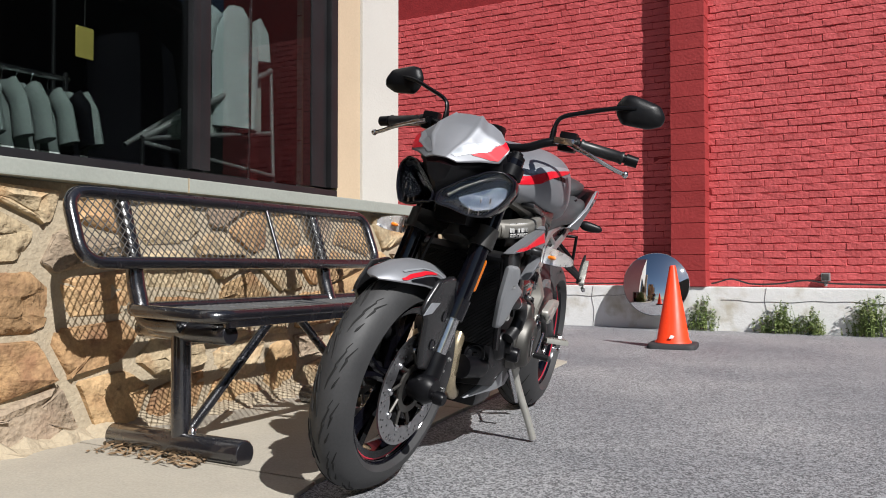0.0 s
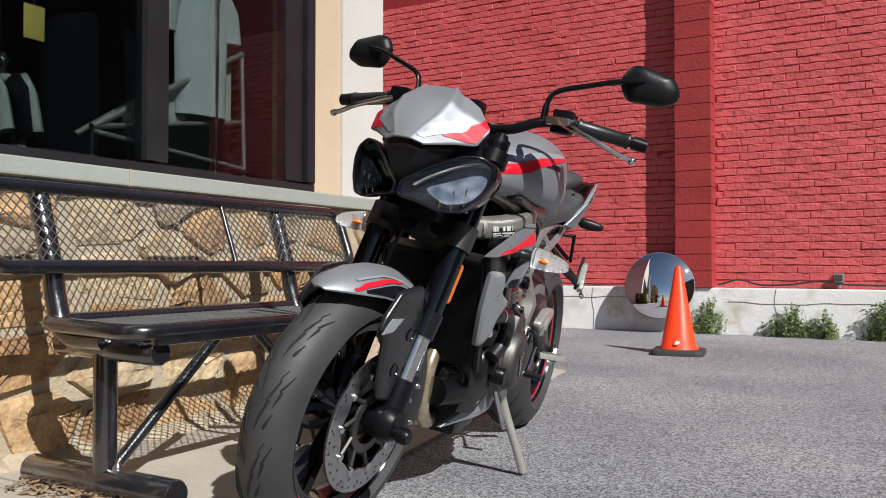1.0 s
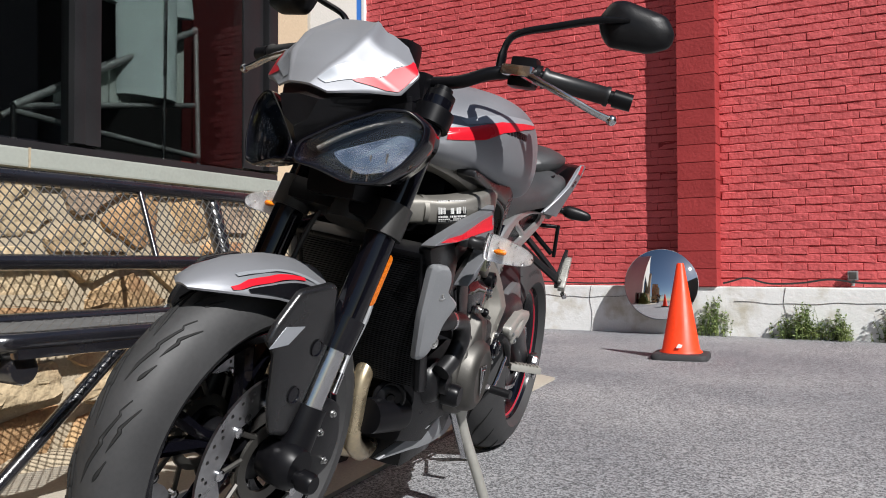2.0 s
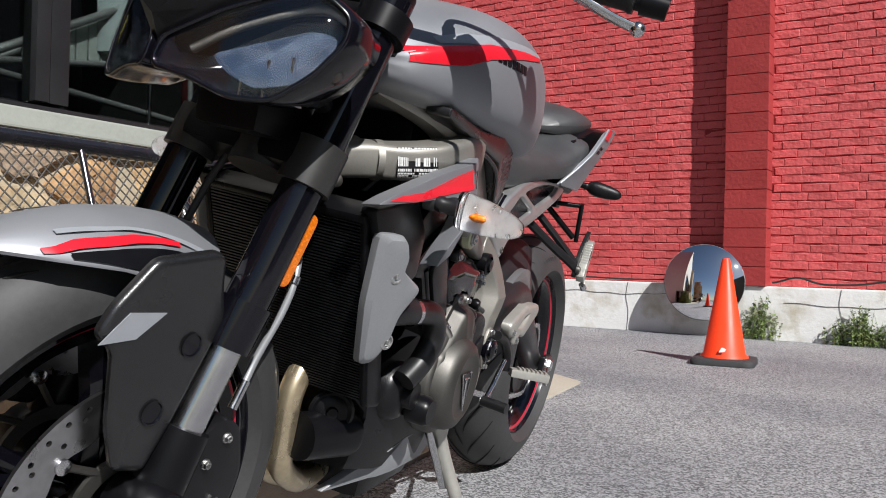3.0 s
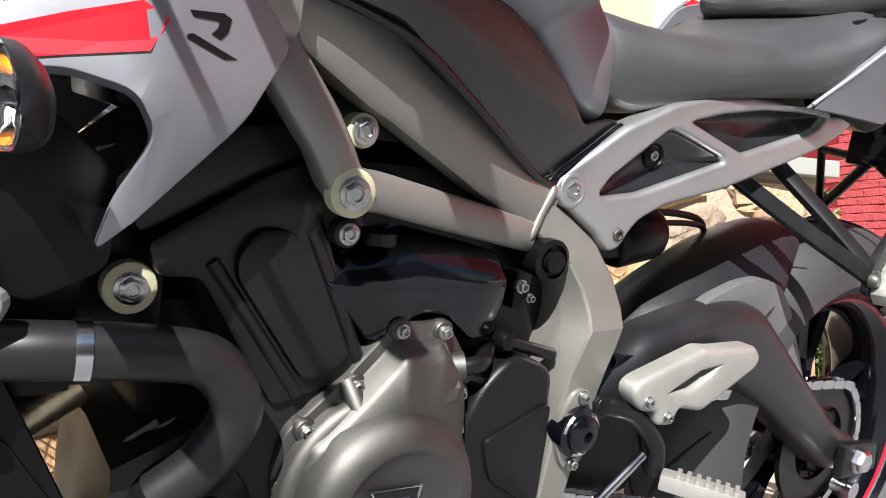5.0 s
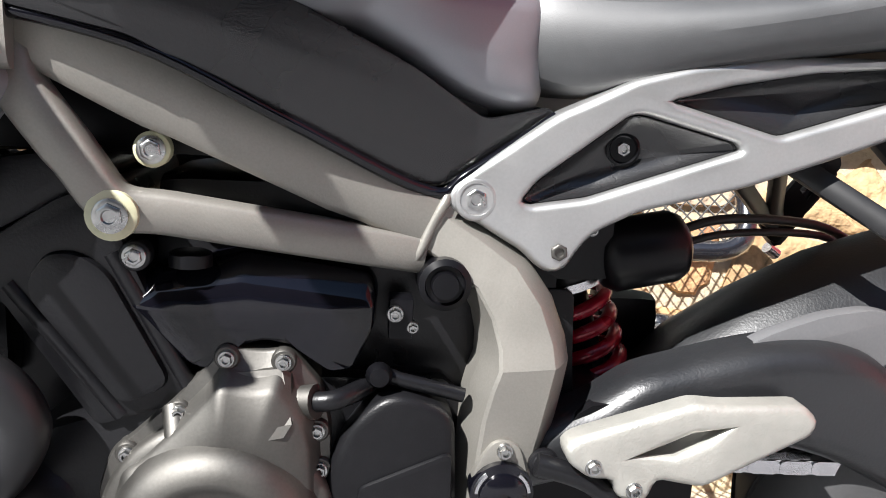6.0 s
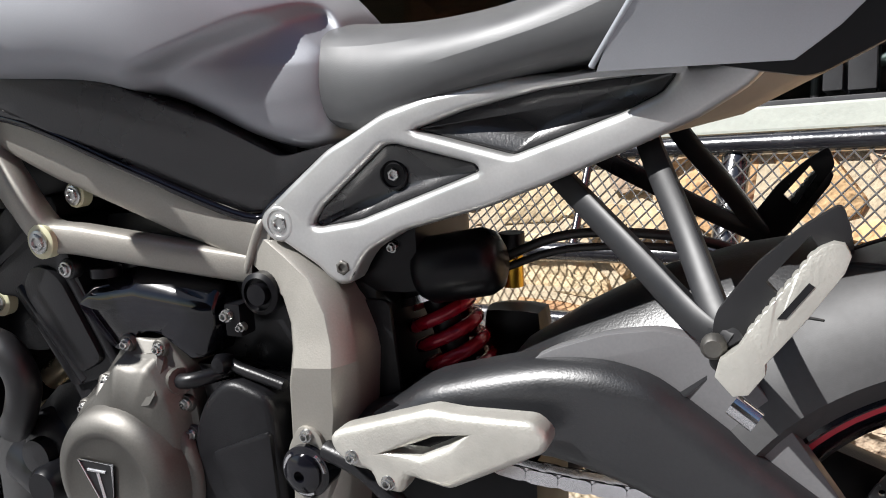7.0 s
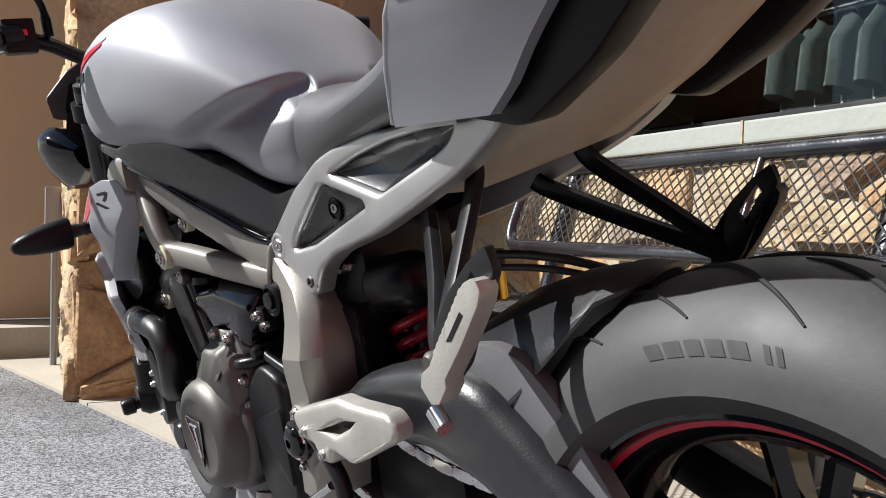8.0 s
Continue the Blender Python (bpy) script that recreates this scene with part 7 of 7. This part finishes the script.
part("box", box((0.15, WALL_Y - 0.07, 0.47), (0.225, WALL_Y + 0.012, 0.545), 0.008), PIPE, socket)
part("cover", box((0.16, WALL_Y - 0.076, 0.48), (0.215, WALL_Y - 0.07, 0.535), 0.002), CASE, socket)
part("stub", rod((0.187, WALL_Y - 0.03, 0.425), (0.187, WALL_Y - 0.03, 0.475), 0.014), PIPE, socket)
cable = thing("wall_cable", "black cable lying along the base of the red wall", "cable")
pts = [(x, 7.985 + 0.01 * math.sin(3 * x), 0.436 + 0.012 * max(0, math.sin(2.3 * x + 1)) + (0.05 * math.exp(-((x + 0.62) / 0.12) ** 2)) + 0.03 * math.exp(-((x - 0.02) / 0.15) ** 2)) for x in np.linspace(-0.8, 2.2, 90)]
part("run", tube(bmesh.new(), pts, 0.008, 6), CABLE, cable)
part("run", tube(bmesh.new(), [(x, 8.0, 0.440 + 0.008 * math.sin(4 * x)) for x in np.linspace(-4.5, -1.2, 60)], 0.007, 6), CABLE, cable)

# ---- blue board on the far end of the red wall ----
sign = thing("blue_board", "blue board with a pale edge on the red wall", "sign")
part("board", box((-5.2, WALL_Y - 0.04, 2.33), (-4.60, WALL_Y + 0.012, 3.6), 0.004), BLUE_SIGN, sign)
part("edge", box((-4.60, WALL_Y - 0.045, 2.33), (-4.56, WALL_Y + 0.012, 3.6), 0.003), WHITE, sign)


# ---- weeds at the foot of the base, bush beyond the corner ----
def weed(x, y, wide, tall, count, label, size=(0.012, 0.03), deep=0.06, base_z=0.0):
    plant = thing("weed", label, "weed", "weeds along the base", Matrix.Translation((x, y, base_z)))
    stems, leaves = bmesh.new(), bmesh.new()
    for k in range(count):
        px, py = random.gauss(0, wide * 0.42), -abs(random.gauss(0, deep))
        h = tall * random.uniform(0.35, 1.0) * math.exp(-(px / wide) ** 2)
        bend = Vector((random.uniform(-0.05, 0.05), random.uniform(-0.06, 0.01), 0))
        pts = [Vector((px, py, 0)) + bend * (t * t) + Vector((0, 0, h * t)) for t in (0, 0.35, 0.7, 1)]
        tube(stems, pts, [0.002, 0.0017, 0.0013, 0.0008], 4)
        for j in range(int(7 + h * 46)):
            t = random.uniform(0.08, 1.0)
            at = pts[0] + bend * t * t + Vector((0, 0, h * t))
            s = random.uniform(*size)
            m = Matrix.Translation(at) @ Euler((random.uniform(-0.9, 0.9), random.uniform(-0.9, 0.9), random.uniform(0, math.tau))).to_matrix().to_4x4()
            v = [leaves.verts.new(m @ Vector(p)) for p in ((0, 0, 0), (s * 0.5, s * 0.32, s * 0.1), (s * 1.15, 0, 0), (s * 0.5, -s * 0.32, s * 0.1))]
            leaves.faces.new(v)
    tagged(part("stem", stems, LEAF, plant), kind="stuff")
    tagged(part("leaves", leaves, LEAF, plant, "", False), kind="stuff")
    return plant


weed(-0.86, 7.9, 0.16, 0.36, 46, "scrawny green weed at the foot of the white base")
weed(-0.17, 7.9, 0.26, 0.30, 80, "spreading green weeds at the foot of the base")
weed(0.10, 7.9, 0.14, 0.26, 40, "small green weeds at the foot of the base")
weed(0.56, 7.9, 0.24, 0.38, 80, "taller green weeds in the crack of the asphalt")
weed(0.98, 7.9, 0.24, 0.34, 60, "taller green weeds in the crack of the asphalt")
weed(-1.95, 4.75, 0.45, 1.0, 260, "leafy green bush past the corner of the building", (0.03, 0.07), 0.3)

# ---- shop behind the glass ----
def garment(x, y, z, wide, tall, mat, label, yaw=0.0, sleeves=True):
    """A shirt hanging by its shoulders: a folded body and two sleeves."""
    top = thing("hanging_shirt", label, "shirt", "shirts in the shop", Matrix.Translation((x, y, z)) @ Matrix.Rotation(yaw, 4, "Z"))
    loops = []
    for t in np.linspace(0, 1, 9):
        half = wide * (0.30 + 0.70 * min(t * 5, 1)) / 2 if t < 0.2 else wide / 2 * (1 - 0.06 * t)
        loop = []
        for k in range(20):
            a = k * math.tau / 20
            fold = 1 + 0.16 * t * math.sin(5 * a + 3 * t + x * 9)
            loop.append(Vector((half * math.cos(a), 0.028 * fold * (1 + t) * math.sin(a), -tall * t)))
        loops.append(loop)
    part("body", rings(bmesh.new(), loops), mat, top)
    if sleeves:
        for s in (1, -1):
            part("sleeve", tube(bmesh.new(), [(s * wide * 0.40, 0, -0.05), (s * wide * 0.55, 0, -0.12), (s * wide * 0.60, 0.01, -0.27)], [0.05, 0.052, 0.06], 10, squash=0.5), mat, top)
    part("hanger", tube(bmesh.new(), curve([(0, 0, 0.0), (0, 0, 0.04), (0.015, 0, 0.06), (0, 0, 0.075)], 4), 0.003, 6), CHROME, top)
    return top


rail = thing("clothes_rail", "bright metal clothes rail in the shop window", "clothes rail")
part("bar", rod((-2.6, 0.5, 1.48), (-2.6, 2.40, 1.48), 0.014), CHROME, rail)
for y in (0.55, 2.38):
    part("upright", rod((-2.6, y, 0.4), (-2.6, y, 1.51), 0.014), FRAME_METAL, rail)
    part("foot", rod((-2.85, y, 0.42), (-2.4, y, 0.42), 0.014), FRAME_METAL, rail)
for k in range(24):
    y = 0.64 + k * 0.0745
    pale = 1.60 < y < 2.21 or y > 2.33 or k in (3, 7)
    garment(-2.58 + 0.012 * math.sin(k * 5), y, 1.405, 0.42, 0.70, CLOTH_TEAL if pale else CLOTH_DARK, "grey-green shirt hanging on the rail" if pale else "black shirt hanging on the rail", 0.14 * math.sin(k * 2.1))
garment(-2.42, 3.31, 2.05, 0.31, 0.68, CLOTH_GREY, "pale grey T-shirt shown in the window", radians(78))
jacket = thing("dress_form", "tall black covered display form in the shop", "display form")
loops = []
for z, r, q in ((0.4, 0.24, 0.18), (0.9, 0.30, 0.2), (1.3, 0.31, 0.2), (1.7, 0.31, 0.18), (1.92, 0.28, 0.14), (2.02, 0.13, 0.09), (2.10, 0.09, 0.09)):
    loops.append([Vector((-3.2 + q * math.sin(k * math.tau / 20), 3.26 + r * math.cos(k * math.tau / 20), z)) for k in range(20)])
part("cover", rings(bmesh.new(), loops), CLOTH_DARK, jacket)
top_rail = thing("clothes_rail", "high dark clothes rail with hangers and a yellow card", "clothes rail")
part("bar", rod((-3.05, 2.6, 2.20), (-2.95, 3.55, 2.14), 0.012), FRAME_METAL, top_rail)
part("upright", rod((-3.05, 2.63, 0.4), (-3.05, 2.63, 2.20), 0.012), FRAME_METAL, top_rail)
for k in range(8):
    part("hanger", tube(bmesh.new(), [(-3.02 + k * 0.008, 2.95 + k * 0.06, 2.17), (-3.10 + k * 0.008, 2.97 + k * 0.06, 2.11), (-2.94 + k * 0.008, 2.93 + k * 0.06, 2.11)], 0.004, 6, closed=True), CHROME, top_rail)
part("card", box((-3.04, 2.75, 1.73), (-3.034, 2.86, 1.90), 0.002), CARD, top_rail, "yellow price card")
part("card_string", rod((-3.037, 2.805, 1.89), (-3.035, 2.805, 2.19), 0.003, n=6), CABLE, top_rail)
ramp = thing("display_stand", "folded grey metal display stand in the shop window", "display stand")
A, U, M, D = Vector((-2.40, 2.66, 1.225)), Vector((-2.42, 3.60, 1.755)), Vector((-2.42, 3.60, 1.385)), Vector((-2.40, 3.60, 1.13))
for a, b, r in ((A, U, 0.017), (A, M, 0.013), (A - Vector((0, 0, 0.02)), D, 0.013), (A + Vector((-0.25, 0.1, 0)), U + Vector((-0.25, 0, 0)), 0.014), (D, U, 0.012)):
    part("bar", rod(a, b, r), PIPE, ramp)
for a in (A, D):
    part("leg", rod(a, (a.x, a.y, 0.4), 0.012), FRAME_METAL, ramp)
for k in range(13):
    t = 0.24 + k * 0.058
    a, b = A.lerp(U, t), A.lerp(M, t)
    part("slat", box((a.x - 0.05, a.y - 0.024, b.z), (a.x - 0.042, a.y + 0.024, a.z), 0.002), BLOCK, ramp)
post = thing("window_post", "slim grey display pole behind the glass", "pole")
part("pole", rod((-2.36, 3.345, 0.4), (-2.36, 3.37, 2.3), 0.009), CHROME, post)


# ---- fieldstone wall: uneven stones proud of the mortar ----
def cells(width, height, count, seed):
    """Uneven cells that fill a rectangle, as outlines."""
    rng = random.Random(seed)
    seeds = []
    while len(seeds) < count:
        best, far = None, -1
        for _ in range(12):
            p = (rng.uniform(0, width), rng.uniform(0, height))
            d = min(((p[0] - q[0]) ** 2 * 0.45 + (p[1] - q[1]) ** 2 * 1.3 for q in seeds), default=9)
            if d > far:
                best, far = p, d
        seeds.append(best)
    for i, p in enumerate(seeds):
        poly = [(0, 0), (width, 0), (width, height), (0, height)]
        for j, q in enumerate(seeds):
            if i == j:
                continue
            wx, wz = 0.45, 1.3
            nx, nz = (q[0] - p[0]) * wx, (q[1] - p[1]) * wz
            c = nx * (p[0] + q[0]) / 2 + nz * (p[1] + q[1]) / 2
            out = []
            for k in range(len(poly)):
                a, b = poly[k - 1], poly[k]
                da, db = nx * a[0] + nz * a[1] - c, nx * b[0] + nz * b[1] - c
                if (da < 0) != (db < 0):
                    t = da / (da - db)
                    out.append((a[0] + (b[0] - a[0]) * t, a[1] + (b[1] - a[1]) * t))
                if db <= 0:
                    out.append(b)
            poly = out
            if len(poly) < 3:
                break
        if len(poly) >= 3:
            yield poly, rng


def stone_mesh(poly, rng, gap, proud):
    """One stone: the shrunken, rounded cell with a lumpy face; local x along the wall, y outwards, z up."""
    cx, cz = sum(p[0] for p in poly) / len(poly), sum(p[1] for p in poly) / len(poly)
    size = min(max(p[0] for p in poly) - min(p[0] for p in poly), max(p[1] for p in poly) - min(p[1] for p in poly))
    k = max(1 - 2 * gap / max(size, 0.05), 0.4)
    base = rounded([((x - cx) * k, (z - cz) * k) for x, z in poly], 0.022, 2)
    base = [(x + rng.gauss(0, 0.005), z + rng.gauss(0, 0.005)) for x, z in base]
    bm = bmesh.new()
    tilt_x, tilt_z = rng.gauss(0, 0.05), rng.gauss(0, 0.05)
    loops = []
    for s, d in ((1.0, -0.03), (1.0, proud * 0.62), (0.955, proud * 0.92), (0.72, proud * 1.0), (0.38, proud * 1.03)):
        loops.append([Vector((x * s, d + (rng.gauss(0, 0.0048) if d > 0 else 0) + tilt_x * x * s + tilt_z * z * s, z * s)) for x, z in base])
    rings(bm, loops)
    return bm, cx, cz


stone_wall = thing("wall_stone", "fieldstone wall of tan, rusty and grey stones below the sill", "wall")
tagged(stone_wall, kind="structure")
for y0, width, height, count, seed in ((-0.9, 5.35, 0.871, 94, 5),):
    for poly, rng in cells(width, height, count, seed):
        bm, cx, cz = stone_mesh(poly, rng, 0.016, rng.uniform(0.028, 0.05))
        bm.transform(Matrix.Translation((FACE - 0.035, y0 + cx, cz)) @ Matrix.Rotation(radians(-90), 4, "Z") @ Matrix.Diagonal((-1, 1, 1, 1)))
        part("stone", bm, rng.choice((STONE_A, STONE_A, STONE_B, STONE_B, STONE_D, STONE_C)), stone_wall)

# crumbling mortar fillet along the wall's foot
rng = random.Random(21)
loops = []
for k in range(110):
    y = -0.88 + k * 5.3 / 109
    h, d = 0.055 + rng.gauss(0, 0.013), 0.055 + rng.gauss(0, 0.014)
    loops.append([Vector((FACE - 0.02, y, -0.02)), Vector((FACE - 0.02, y, h)), Vector((FACE + d * 0.35, y, h * 0.75 + rng.gauss(0, 0.006))), Vector((FACE + d * 0.75, y, h * 0.4 + rng.gauss(0, 0.006))), Vector((FACE + d, y, 0.012)), Vector((FACE + d, y, -0.02))])
structure("wall_foot", rings(bmesh.new(), loops), MORTAR, "crumbling pale mortar along the foot of the stone wall")

# stone pier beside the doorway
pier = thing("wall_pier", "tall fieldstone pier beside a doorway", "wall")
tagged(pier, kind="structure")
PX0, PX1, PY0, PY1, PH = -1.2, -0.17, -0.42, 0.45, 3.4
part("core", box((PX0, PY0, -0.1), (PX1 - 0.03, PY1 - 0.03, PH)), MORTAR, pier, "", False)
for width, height, count, seed, m in ((PY1 - PY0, PH, 34, 11, Matrix.Translation((PX1 - 0.035, PY0, 0)) @ Matrix.Rotation(radians(-90), 4, "Z") @ Matrix.Diagonal((-1, 1, 1, 1))),
                                      (PX1 - PX0, PH, 44, 12, Matrix.Translation((PX1, PY1 - 0.035, 0)) @ Matrix.Diagonal((-1, 1, 1, 1)))):
    for poly, rng in cells(width, height, count, seed):
        bm, cx, cz = stone_mesh(poly, rng, 0.010, rng.uniform(0.03, 0.05))
        bm.transform(m @ Matrix.Translation((cx, 0, cz)))
        part("stone", bm, rng.choice((STONE_A, STONE_B, STONE_D)), pier)
structure("door_1", box((-1.25, -1.0, 0.16), (0.35, -0.93, 3.2), 0.004), TAN, "tan painted door frame beyond the pier")
structure("step", box((-1.3, -1.0, -0.1), (0.35, -0.64, 0.15), 0.01), CONCRETE, "pale concrete door step")
conduit = thing("conduit", "grey conduit with a box on the stone pier", "conduit")
part("tube", rod((PX1 + 0.03, -0.36, 0.0), (PX1 + 0.03, -0.36, 0.75), 0.014), PIPE, conduit)
part("box", box((PX1 + 0.005, -0.42, 0.62), (PX1 + 0.07, -0.30, 0.80), 0.006), PIPE, conduit)

# ---- red wall: painted bricks and block pilaster ----
COURSE, BRICK = 0.0677, 0.203
brick_wall = thing("wall_brick", "rough brick wall painted red with flaking courses", "wall")
tagged(brick_wall, kind="structure")
rng = random.Random(3)


def brick_mesh(seed):
    r = random.Random(seed)
    bm = bmesh.new()
    L, H = BRICK - 0.0015, COURSE - 0.006
    loops = []
    for s, d in ((0.0, 0.02), (0.0, -0.001), (0.0055, -0.0065)):
        loops.append([Vector((x + r.gauss(0, 0.002), d + (r.gauss(0, 0.0014) if d < 0 else 0), z + r.gauss(0, 0.0024))) for x, z in ((s * 0.5, s), (L * 0.3, s * 0.8), (L * 0.65, s * 0.9), (L - s * 0.5, s), (L - s * 0.5, H - s), (L * 0.7, H - s * 0.8), (L * 0.35, H - s * 0.9), (s * 0.5, H - s))])
    rings(bm, loops)
    bmesh.ops.recalc_face_normals(bm, faces=bm.faces[:])
    me = bpy.data.meshes.new("brick")
    bm.to_mesh(me)
    bm.free()
    me.materials.append(RED_BRICK)
    return me


kinds = [brick_mesh(k) for k in range(12)]
rest, near = bmesh.new(), 0
for row in range(46):
    z = 0.414 + row * COURSE
    x = -4.8 + (BRICK / 2 if row % 2 else 0) + rng.uniform(-0.03, 0.03)
    while x < 2.4:
        hidden = -1.18 < x and x + BRICK < -0.8
        m = Matrix.Translation((x, WALL_Y + rng.gauss(0, 0.0016), z + rng.gauss(0, 0.0012))) @ Matrix.Rotation(rng.gauss(0, 0.006), 4, "Y") @ Matrix.Rotation(rng.gauss(0, 0.005), 4, "Z")
        k = rng.randrange(12)
        if not hidden:
            if -0.84 < x < 1.3 and row < 30 and near < 300:
                ob = new("brick", kinds[k])
                ob.matrix_basis = m
                ob.parent = brick_wall
                near += 1
            else:
                base = len(rest.verts)
                rest.from_mesh(kinds[k])
                rest.verts.ensure_lookup_table()
                for v in rest.verts[base:]:
                    v.co = m @ v.co
        x += BRICK
tagged(part("bricks_beyond", rest, RED_BRICK, brick_wall, "", False), kind="stuff")
pilaster = thing("wall_pilaster", "red painted block pilaster on the brick wall", "pilaster")
tagged(pilaster, kind="structure")
for row in range(26):
    z = 0.414 + row * 0.152
    part("block", box((-1.155 + rng.gauss(0, 0.001), 7.88 + rng.gauss(0, 0.0015), z), (-0.832 + rng.gauss(0, 0.001), WALL_Y + 0.01, z + 0.146), 0.004), RED_BLOCK, pilaster, "", False)
part("core", box((-1.15, 7.887, 0.411), (-0.837, WALL_Y + 0.01, 4.4)), RED_JOINT, pilaster, "", False)
